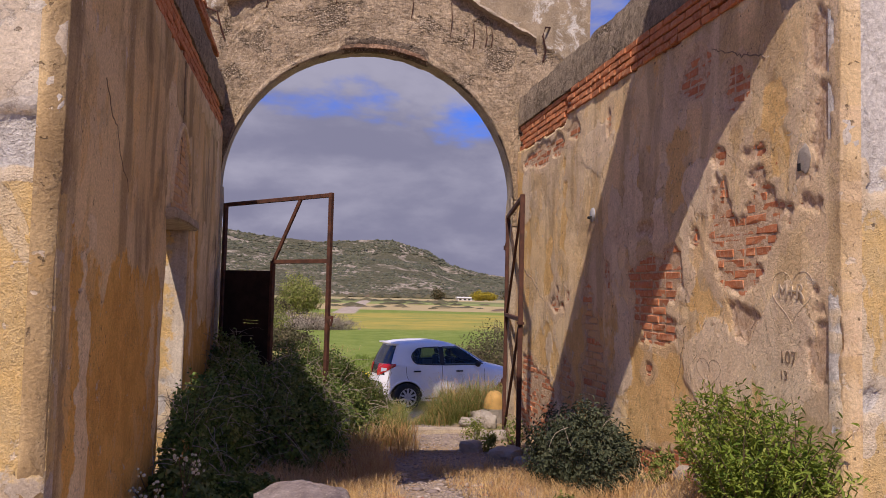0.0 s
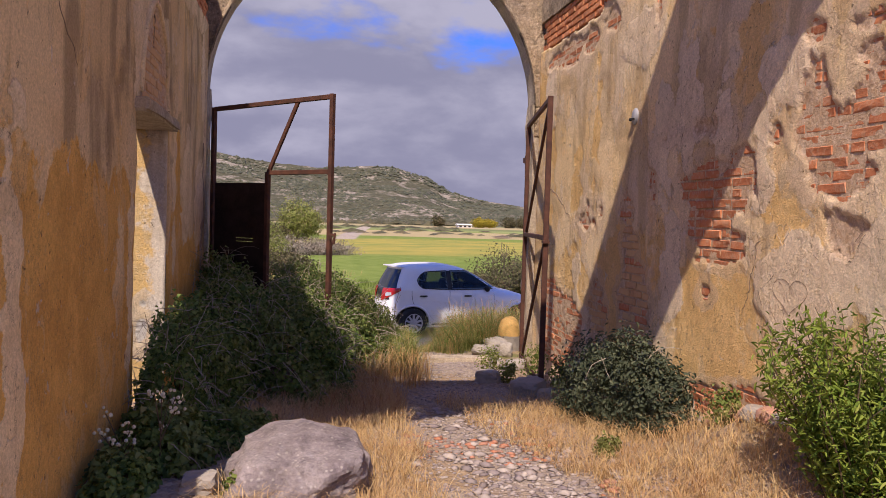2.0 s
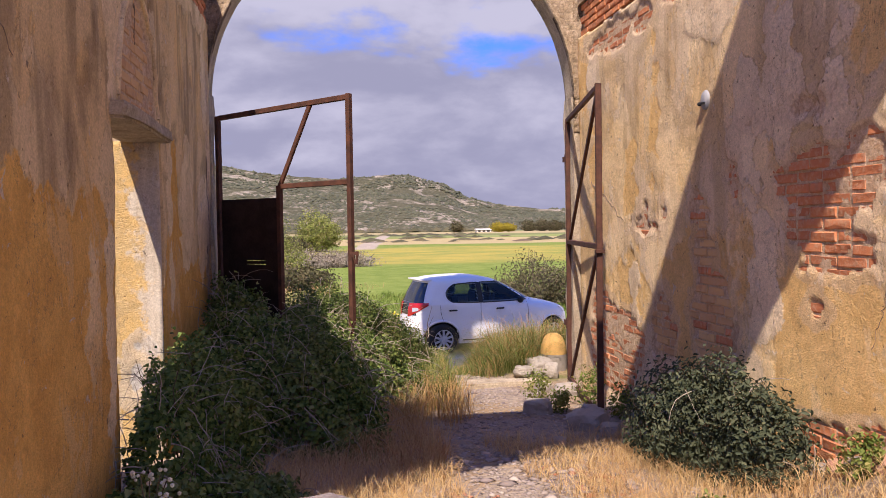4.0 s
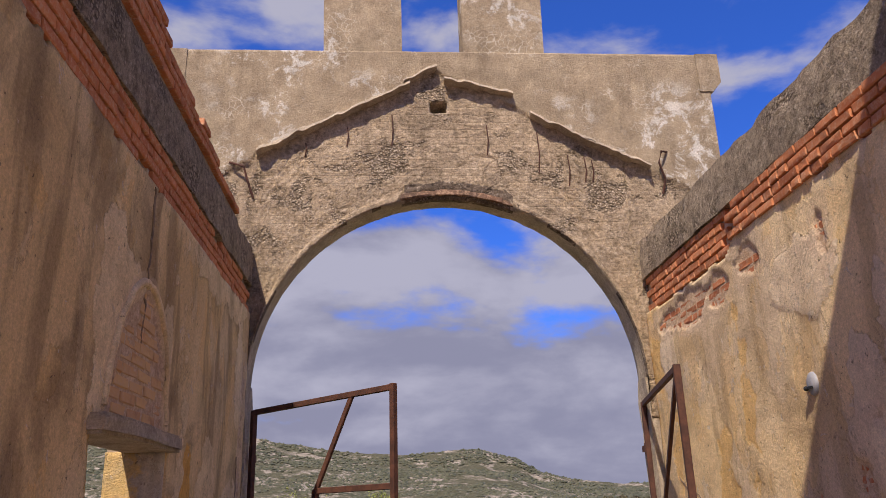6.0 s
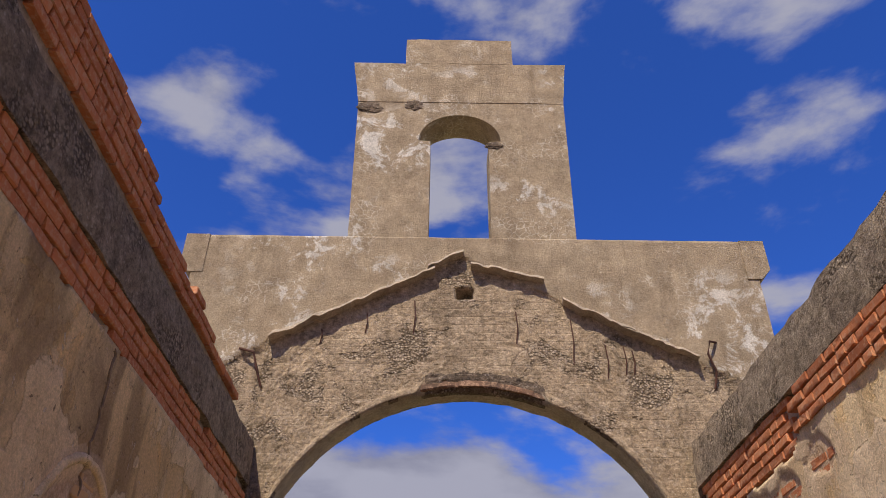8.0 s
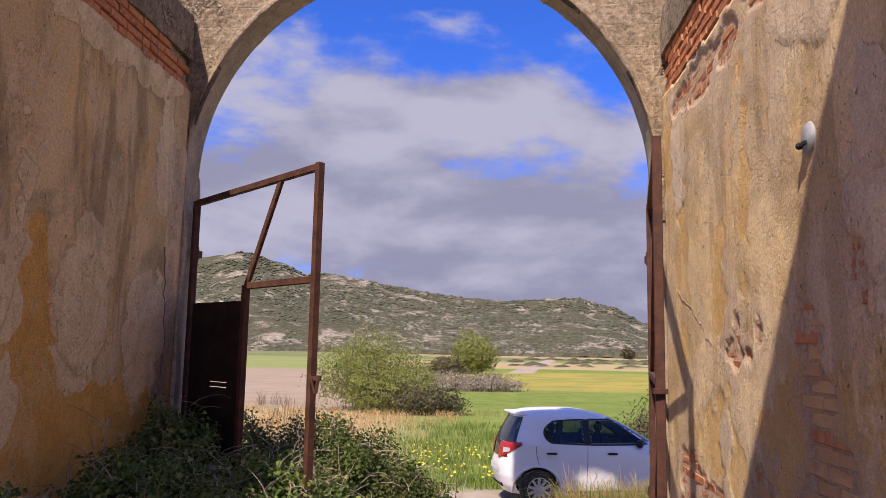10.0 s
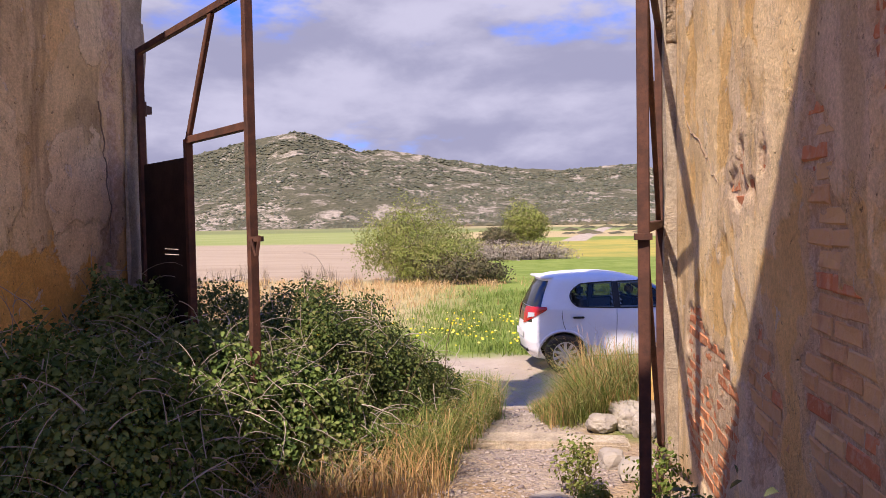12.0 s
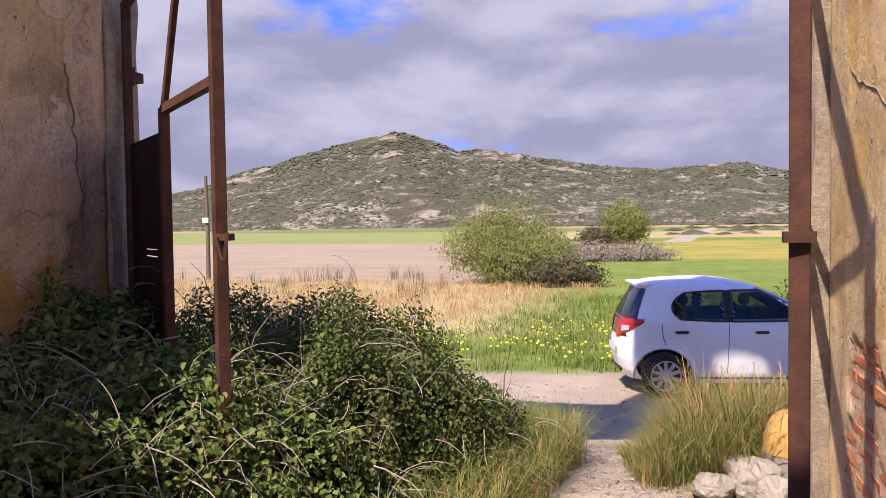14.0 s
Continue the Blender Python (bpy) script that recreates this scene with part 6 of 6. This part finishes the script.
# ---- far things ----
def field_bush(name, label, clumps, n, size, mat):
    thing = tagged(new(name), label, "bush")
    P, out = shell_points(clumps, n, 0.4, 0.42)
    leaves("crown", P, out, size, 0.5, mat, thing)
    c = clumps[0]
    starts = [(c[0] + random.gauss(0, c[3] * 0.3), c[1] + random.gauss(0, 0.3), ground_z(c[0], c[1])) for _ in range(60)]
    twigs("branchwork", starts, [(random.gauss(0, 0.55), random.gauss(0, 0.4), 1) for _ in starts], c[5] * 1.7, 0.022, M_BARK, thing, sag=-0.1)
    return thing


field_bush("tamarisk_bush", "large rounded yellow-green bush standing in the field",
           [(-3.0, 34, 0.75, 1.0, 1.2, 1.5), (-2.1, 34.2, 0.65, 1.1, 1.2, 1.45), (-4.3, 34.2, 0.75, 0.95, 1.1, 1.0), (-1.2, 33.8, 0.3, 0.8, 1.0, 0.95), (-2.5, 33.2, 0.1, 1.3, 0.8, 0.9), (-3.6, 34.4, 0.9, 0.8, 0.9, 1.2)],
           24000, 0.08, M_BUSHLEAF)
field_bush("dark_bush", "dark scrub growing low under the large bush", [(-1.2, 33.0, -0.15, 1.3, 0.7, 0.55), (-0.2, 33.2, -0.2, 0.8, 0.6, 0.4)], 4200, 0.11, M_DARKLEAF)
field_bush("field_tree", "lone rounded tree far out in the fields", [(-0.3, 80, 1.2, 1.9, 1.4, 1.9), (0.7, 80, 0.9, 1.2, 1.2, 1.3), (-1.2, 80, 0.8, 1.0, 1.0, 1.2)], 7000, 0.2, M_BUSHLEAF)
field_bush("dark_bush", "low dark bush beside the far tree", [(-2.8, 78, 0.0, 1.5, 1.0, 0.75)], 2500, 0.2, M_DARKLEAF)
field_bush("dark_bush", "brown-green scrub bush beyond the parked car", [(6.4, 24.6, -0.1, 1.1, 0.8, 0.85), (7.6, 24.9, -0.2, 1.0, 0.8, 0.7), (5.4, 24.6, -0.3, 0.6, 0.6, 0.5)], 9000, 0.08, M_DARKLEAF)
M_REED = leaf_material("dry_reed", rgb(0.36, 0.30, 0.24), rgb(0.48, 0.41, 0.34), rgb(0.30, 0.27, 0.2))
for k, x in enumerate((-2.2, -0.7, 0.7, 1.9)):
    field_bush("dry_scrub", "low pale leafless scrub along a ditch", [(x, 49 + 0.4 * k, -0.35, 1.5, 0.8, 0.75 - 0.06 * k)], 1900, 0.12, M_REED)
pts = tuft_points(900, 30, (-17, -4.5, 27, 36), 0.1, lambda x, y: n3(x, y, 4, 0.6) > 0.12)
blades("dry_weeds", pts, rng.uniform(0.25, 0.8, len(pts)), 0.008, 0.8, leaf_material("dry_weed", rgb(0.25, 0.19, 0.13), rgb(0.34, 0.27, 0.19), rgb(0.2, 0.17, 0.1)), "thin brown weed stalks before the ploughed field")


def post(x, y, h):
    thing = tagged(new("utility_pole"), "weathered wooden pole at the edge of a ploughed field", "pole")
    z = ground_z(x, y)
    v, f = tube([(x, y, z - 0.2), (x + 0.02, y, z + h * 0.5), (x - 0.02, y, z + h)], 0.10, 10, 0.7)
    mesh_object("shaft", v, f, M_BARK, thing, "", True)
    bm = bmesh.new()
    add_box(bm, x - 0.14, x + 0.14, y - 0.15, y - 0.1, z + h * 0.55, z + h * 0.6)
    part("sign_plate", bm, M_PLATE, thing)


post(-15.6, 35, 4.3)

M_WHITEWASH = simple("whitewash", (0.72, 0.70, 0.66), 0.9, 0, 0.1, 0.5)


def far_house(x, y, w, d, h):
    thing = tagged(new("farmhouse"), "low white farm building far across the fields", "house")
    z = ground_z(x, y) - 0.1
    bm = bmesh.new()
    add_box(bm, x - w / 2, x + w / 2, y - d / 2, y + d / 2, z, z + h)
    part("wall", bm, M_WHITEWASH, thing)
    bm = bmesh.new()
    a = [bm.verts.new(p) for p in ((x - w / 2 - 0.3, y - d / 2 - 0.3, z + h), (x + w / 2 + 0.3, y - d / 2 - 0.3, z + h), (x + w / 2 + 0.3, y + d / 2 + 0.3, z + h), (x - w / 2 - 0.3, y + d / 2 + 0.3, z + h),
                                   (x - w / 2 - 0.3, y, z + h + 0.35), (x + w / 2 + 0.3, y, z + h + 0.35))]
    for f in ((0, 1, 5, 4), (2, 3, 4, 5), (0, 4, 3), (1, 2, 5), (0, 3, 2, 1)):
        bm.faces.new([a[i] for i in f])
    part("roof", bm, M_WHITEWASH, thing)
    for k in range(3):
        bm = bmesh.new()
        add_box(bm, x - w / 3 + k * w / 3 - 0.4, x - w / 3 + k * w / 3 + 0.4, y - d / 2 - 0.05, y - d / 2 + 0.02, z + 0.3, z + 0.8)
        part("window", bm, M_BLACK, thing)


far_house(52.5, 250, 4.5, 4, 1.0)
field_bush("field_tree", "yellow-flowering tree beside the far farm", [(58, 250, 0.6, 2.6, 1.5, 1.5), (61.5, 250, 0.5, 2.0, 1.5, 1.2)], 2500, 0.5, leaf_material("mimosa", rgb(0.42, 0.33, 0.03), rgb(0.5, 0.4, 0.05), rgb(0.25, 0.26, 0.06)))
for k, (x, w) in enumerate(((45, 2.0), (70, 2.6), (75, 2.2), (80, 3.0), (86, 2.4))):
    field_bush("field_tree", "dark green tree in a far hedgerow", [(x, 256 + k, 0.8, w, 1.5, 1.7 + 0.2 * (k % 3))], 1100, 0.6, M_DARKLEAF)


def scrub():
    """Low dark shrubs all over the hillside."""
    V, F = [], []
    base = [(1, 0, 0.2), (0.3, 0.95, 0.1), (-0.8, 0.6, 0.2), (-0.8, -0.6, 0.1), (0.3, -0.95, 0.2), (0.1, 0.0, 0.9)]
    made = 0
    while made < 17000:
        az, q = random.uniform(-34, 20), random.random() ** 0.8
        r = 300 + 318 * q
        x, y, z = hill_height(az, r)
        if fbm(x, y, 11, 0.03) < -0.25:
            continue
        s = random.uniform(0.5, 1.9) * (0.7 + 0.5 * q)
        o = len(V)
        for p in base:
            V.append((x + p[0] * s * random.uniform(0.7, 1.2), y + p[1] * s * random.uniform(0.7, 1.2), z - 0.2 + p[2] * s * random.uniform(0.6, 1.0)))
        F += [(o + k, o + (k + 1) % 5, o + 5) for k in range(5)]
        made += 1
    tagged(quick_mesh("hill_scrub", V, F, leaf_material("scrub_leaf", rgb(0.065, 0.07, 0.04), rgb(0.12, 0.12, 0.068), rgb(0.16, 0.15, 0.095), 0.1)), "dark low scrub dotted over the hills", "shrubs", kind="stuff")


scrub()
V, F = [], []
for k in range(420):
    x, y = random.uniform(-60, 70), 292 + random.gauss(0, 6)
    s, o = random.uniform(0.8, 2.6), len(V)
    z = ground_z(x, y)
    for p in ((1, 0, 0.2), (0.3, 0.95, 0.1), (-0.8, 0.6, 0.2), (-0.8, -0.6, 0.1), (0.3, -0.95, 0.2), (0.1, 0.0, 0.8)):
        V.append((x + p[0] * s * random.uniform(0.7, 1.3), y + p[1] * s, z + p[2] * s * random.uniform(0.5, 1.0)))
    F += [(o + q, o + (q + 1) % 5, o + 5) for q in range(5)]
tagged(quick_mesh("far_hedge", V, F, M_DARKLEAF), "dark scrub along the foot of the hill", "hedge", kind="stuff")

V, F = [], []
for k in range(70):
    x, y = random.uniform(4, 42), random.choice((118, 150, 190)) + random.gauss(0, 5)
    r_, o = random.uniform(0.4, 1.3), len(V)
    z = ground_z(x, y)
    for p in ((1, 0, 0.2), (0.3, 0.95, 0.1), (-0.8, 0.6, 0.2), (-0.8, -0.6, 0.1), (0.3, -0.95, 0.2), (0.1, 0.0, 0.7)):
        V.append((x + p[0] * r_ * random.uniform(1.0, 2.2), y + p[1] * r_, z + p[2] * r_ * random.uniform(0.5, 1.0)))
    F += [(o + q, o + (q + 1) % 5, o + 5) for q in range(5)]
tagged(quick_mesh("field_scrub", V, F, M_DARKLEAF), "low dark scrub between the far fields", "shrubs", kind="stuff")

# ---- brickwork ----
def brick_mesh(seed, L, H, D, mat):
    """A worn brick, face towards -x, chamfered on the face."""
    r = random.Random(seed)
    j = lambda a: r.uniform(-a, a)
    c = 0.006
    V = [(D, y, z) for y, z in ((-L / 2, -H / 2), (L / 2, -H / 2), (L / 2, H / 2), (-L / 2, H / 2))]
    V += [(c + j(0.002), y + j(0.004), z + j(0.003)) for y, z in ((-L / 2, -H / 2), (L / 2, -H / 2), (L / 2, H / 2), (-L / 2, H / 2))]
    V += [(j(0.004), y + j(0.003), z + j(0.002)) for y, z in ((-L / 2 + c, -H / 2 + c), (L / 2 - c, -H / 2 + c), (L / 2 - c, H / 2 - c), (-L / 2 + c, H / 2 - c))]
    V += [(j(0.003), j(0.02), j(0.006))]
    F = []
    for a, b in ((0, 4), (4, 8)):
        for k in range(4):
            F.append((a + k, a + (k + 1) % 4, b + (k + 1) % 4, b + k))
    F += [(8 + k, 8 + (k + 1) % 4, 12) for k in range(4)]
    me = bpy.data.meshes.new("brick")
    me.from_pydata(V, [], [f[::-1] for f in F])
    me.materials.append(mat)
    me.update()
    return me


FULL = [brick_mesh(s, 0.235, 0.058, 0.09, M_BRICK) for s in range(6)]
HALF = [brick_mesh(20 + s, 0.112, 0.058, 0.09, M_BRICK) for s in range(4)]
DARK = [brick_mesh(60 + s, 0.235, 0.058, 0.09, M_BRICK_DARK) for s in range(4)]
PALE = [brick_mesh(40 + s, 0.235, 0.058, 0.09, M_BRICK_PALE) for s in range(4)]
brick_rng = random.Random(5)


def lay(meshes, parent, x, y, z, side):
    ob = new("brick", brick_rng.choice(meshes))
    ob.parent = parent
    ob.location = (x + brick_rng.uniform(-0.004, 0.003), y, z + brick_rng.uniform(-0.003, 0.003))
    ob.rotation_euler = (brick_rng.uniform(-0.02, 0.02), 0, (0 if side > 0 else math.pi) + brick_rng.uniform(-0.02, 0.02))
    return ob


def courses(parent, x, side, y0, y1, z0, n, keep, pitch=0.071, meshes=FULL):
    for c in range(n):
        z = z0 + pitch * (c + 0.5)
        y = y0 + (0.125 if c % 2 else 0.0)
        while y < y1:
            if keep(y, z):
                at_x = x(y, z) if callable(x) else x
                if meshes is FULL and brick_rng.random() < 0.18:
                    for dy in (-0.0625, 0.0625):
                        lay(HALF, parent, at_x, y + dy, z, side)
                else:
                    lay(meshes, parent, at_x, y, z, side)
            y += 0.25


# bonding courses under the east ring beam, with a break where the wall steps
courses(wall_e, XR - 0.02, 1, YF + 0.14, 8.7, 4.02, 4, lambda y, z: True)
courses(wall_e, XR + 0.004, 1, 8.86, YA - 0.08, 3.945, 5, lambda y, z: True)
courses(wall_e, lambda y, z: XR + 0.02 - 0.012 * fbm(y, z, 9, 0.7) - 0.006 * fbm(y, z, 0.4, 2.2) - 0.006, 1, YF + 0.1, YA, 0.2, 51,
        lambda y, z: min(blob_distance(y + k * 0.05, z, R_PATCH, 7.0, 0.05) for k in (-2, -1, 0, 1, 2)) < 0.05 and z < band_edge_r(y) - 0.04)
courses(wall_e, lambda y, z: XR + 0.02 - 0.012 * fbm(y, z, 9, 0.7) - 0.006 * fbm(y, z, 0.4, 2.2) - 0.006, 1, YF + 0.1, YA, 0.2, 51, lambda y, z: blob_distance(y, z, R_THIN, 5.0, 0.12) < 0.06, meshes=PALE + FULL[:1])
# the west wall: a band under the beam and a broken parapet above it
courses(wall_w, XL - 0.0, -1, YF + 0.14, YA - 0.1, 3.99, 4, lambda y, z: brick_rng.random() > 0.02)


def parapet_top(y):
    pts = ((4.0, 5.2), (6.8, 5.18), (7.8, 4.97), (9.1, 4.86), (10.3, 4.72), (10.8, 4.70))
    for (a, p), (b, q) in zip(pts, pts[1:]):
        if a <= y <= b:
            return p + (q - p) * (y - a) / (b - a)
    return 4.7


courses(wall_w, XL + 0.01, -1, YF + 0.14, 10.5, 4.735, 7, lambda y, z: z < parapet_top(y) + 0.03 * n3(y, 0, 0, 4))
PV, PF = [], []
pys = steps_of(YF + 0.03, 10.5, 0.08)
for y in pys:
    top = max(4.70, parapet_top(y) - 0.03 + 0.03 * fbm(y, 3, 0, 5))
    PV += [(XL - 0.035, y, 4.66), (XL - 0.035, y, top), (XL - 0.3, y, top + 0.02), (XL - 0.3, y, 4.66)]
for i in range(len(pys) - 1):
    a, b = 4 * i, 4 * i + 4
    PF += [(a + k, b + k, b + (k + 1) % 4, a + (k + 1) % 4) for k in range(4)]
PF += [(0, 1, 2, 3), tuple(4 * (len(pys) - 1) + k for k in (3, 2, 1, 0))]
mesh_object("parapet_core", PV, PF, M_MORTAR, wall_w)
# bricked-up arch over the doorway, with the worn roll of plaster round it
v, f = tube([(west_place(7.61 + 0.52 * math.cos(a), 2.66 + 0.74 * math.sin(a))[0] - 0.006, 7.61 + 0.52 * math.cos(a) + 0.012 * n3(a, 0, 0, 5), 2.66 + 0.74 * math.sin(a)) for a in steps_of(0.0, math.pi, 0.08)], 0.028, 8)
rim_ob = mesh_object("arch_roll", v, f, M_WALL, wall_w, "worn plaster roll round the blind arch", True)
for key in ("coat", "bare", "pale"):
    at = rim_ob.data.attributes.new(key, "FLOAT", "POINT")
    at.data.foreach_set("value", np.full(len(rim_ob.data.vertices), 0.5, dtype=np.float32))
courses(wall_w, lambda y, z: XL - 0.02 + 0.012 * fbm(y, z, 5, 0.7) + 0.006 * fbm(y, z, 0.4, 2.2) + 0.009, -1, 7.1, 8.2, DTOP + 0.11, 10, lambda y, z: bare_l(y, z) < 0.0, 0.073, PALE)
# bricks bared along the crown of the far arch
for k in range(34):
    a = radians(70 + 46 * k / 33)
    ob = new("brick", brick_rng.choice(DARK))
    ob.parent = gable_far
    r = RA + 0.055 + brick_rng.uniform(-0.012, 0.006)
    ob.matrix_local = Matrix.Translation((CX + r * math.cos(a), YA + 0.03 + brick_rng.uniform(0, 0.02), SPRING + r * math.sin(a))) @ Matrix.Rotation(-a, 4, "Y") @ Matrix.Rotation(radians(90), 4, "Z") @ Matrix.Rotation(radians(90), 4, "X")
# chunks of plaster and stone wedged in the base of the east wall
for k in range(9):
    y = 5.5 + 0.16 * k
    tagged(rock("stone", 2.93, y, 0.08, 0.09, 0.06, "loose brick-red and grey stone at the wall's foot", M_REDCHIP if k % 2 else M_STONE, 11.3 + k, 0.2, 2, 0.7), group="loose stones")

# ---- marks on the east wall ----
M_CARVED = simple("carved_plaster", (0.56, 0.44, 0.31), 0.95, 0, 0.2, 20)
M_SCORED = simple("scored_plaster", (0.24, 0.17, 0.11), 0.95, 0, 0.3, 20)
ON_EAST = Matrix(((0, 0, -1, 0), (-1, 0, 0, 0), (0, 1, 0, 0), (0, 0, 0, 1)))


def carved(text, y, z, size, mat):
    cu = bpy.data.curves.new("letters", "FONT")
    cu.body, cu.size, cu.extrude, cu.align_x, cu.align_y = text, size, 0.0025, "CENTER", "CENTER"
    ob = new("letters", cu)
    bpy.context.view_layer.update()
    me = bpy.data.meshes.new_from_object(ob)
    bpy.data.objects.remove(ob)
    me.materials.clear()
    me.materials.append(mat)
    ob = new("carved_letters", me)
    ob.parent = wall_e
    ob.matrix_local = Matrix.Translation((east_place(y, z)[0] - 0.002, y, z)) @ ON_EAST
    ob["label"] = "letters scratched into plaster"


carved("M+R", 4.665, 2.03, 0.13, M_CARVED)
carved("107", 4.70, 1.63, 0.11, M_SCORED)
carved("13", 4.74, 1.52, 0.08, M_SCORED)


def heart(y, z, w, h, mat, r=0.006):
    pts = []
    for i in range(41):
        t = 2 * math.pi * i / 40
        u = math.sin(t) ** 3
        v = (13 * math.cos(t) - 5 * math.cos(2 * t) - 2 * math.cos(3 * t) - math.cos(4 * t)) / 17
        yy, zz = y - u * w / 2, z + v * h / 2
        pts.append((east_place(yy, zz)[0] - 0.001, yy, zz))
    v, f = tube(pts, r, 5)
    mesh_object("carved_heart", v, f, mat, wall_e, "heart outline scratched into plaster")


heart(4.665, 2.02, 0.40, 0.38, M_CARVED, 0.0018)
heart(5.72, 1.82, 0.13, 0.15, M_CARVED, 0.0014)
heart(5.62, 1.45, 0.34, 0.26, M_SCORED, 0.0013)
# unreadable scratches
for k in range(46):
    y, z = 5.0 + 1.0 * brick_rng.random(), 1.15 + 0.75 * brick_rng.random()
    dy, dz = brick_rng.uniform(-0.06, 0.06), brick_rng.uniform(-0.09, 0.09)
    pts = [(east_place(y + dy * q, z + dz * q)[0] - 0.0005, y + dy * q, z + dz * q) for q in (0, 0.35, 0.7, 1)]
    v, f = tube(pts, 0.0014, 4)
    mesh_object("scratch", v, f, M_CARVED if k % 2 else M_SCORED, wall_e)
# cracks that wander through the plaster
for place, parent, ya, za, yb, zb, w in ((east_place, wall_e, 10.45, 2.35, 9.55, 1.92, 0.007), (east_place, wall_e, 5.95, 1.75, 6.15, 1.2, 0.004), (east_place, wall_e, 4.95, 3.55, 5.6, 3.8, 0.006),
                                         (west_place, wall_w, 7.55, 3.98, 7.62, 3.05, 0.012), (west_place, wall_w, 4.9, 3.1, 5.6, 2.55, 0.005), (west_place, wall_w, 10.45, 2.6, 10.6, 1.6, 0.008)):
    pts = []
    for i in range(29):
        q = i / 28
        y, z = ya + (yb - ya) * q + 0.05 * fbm(q * 3, ya, 0, 2), za + (zb - za) * q + 0.05 * fbm(q * 3, za, 5, 2)
        p = place(y, z)
        pts.append((p[0], y, z))
    v, f = tube(pts, w, 5, 0.5)
    mesh_object("crack", v, f, M_SCORED, parent)


def wall_lamp():
    """A round white bulkhead lamp with a black slot."""
    thing = tagged(new("wall_lamp"), "small round white lamp fixed to the plaster", "lamp")
    x = east_place(7.9, 2.8)[0]
    bm = bmesh.new()
    bmesh.ops.create_uvsphere(bm, u_segments=28, v_segments=14, radius=1)
    bmesh.ops.scale(bm, vec=(0.028, 0.062, 0.075), verts=bm.verts[:])
    bmesh.ops.translate(bm, vec=(x, 7.9, 2.8), verts=bm.verts[:])
    part("cover", bm, simple("white_enamel", (0.32, 0.32, 0.34), 0.7, 0, 0.15, 20), thing, "", True)
    bm = bmesh.new()
    add_box(bm, x - 0.036, x - 0.015, 7.87, 7.94, 2.768, 2.783)
    bmesh.ops.create_uvsphere(bm, u_segments=12, v_segments=8, radius=0.016, matrix=Matrix.Translation((x - 0.03, 7.94, 2.775)))
    part("slot", bm, M_BLACK, thing, "black clip")


wall_lamp()
bm = bmesh.new()
bmesh.ops.create_uvsphere(bm, u_segments=24, v_segments=12, radius=1)
for v in bm.verts:
    v.co *= 1 + 0.25 * noise.noise(v.co * 2)
bmesh.ops.scale(bm, vec=(0.006, 0.06, 0.085), verts=bm.verts[:])
bmesh.ops.translate(bm, vec=(east_place(4.55, 2.82)[0], 4.55, 2.82), verts=bm.verts[:])
part("mortar_patch", bm, M_STONE, wall_e, "pale mortar patch round a hole", True)
# black block added to stand in for the shade inside the hole
bm = bmesh.new()
_hx = east_place(4.60, 2.785)[0]
add_box(bm, _hx - 0.008, _hx + 0.02, 4.575, 4.605, 2.755, 2.80)
part("hole_lining", bm, M_BLACK, wall_e)
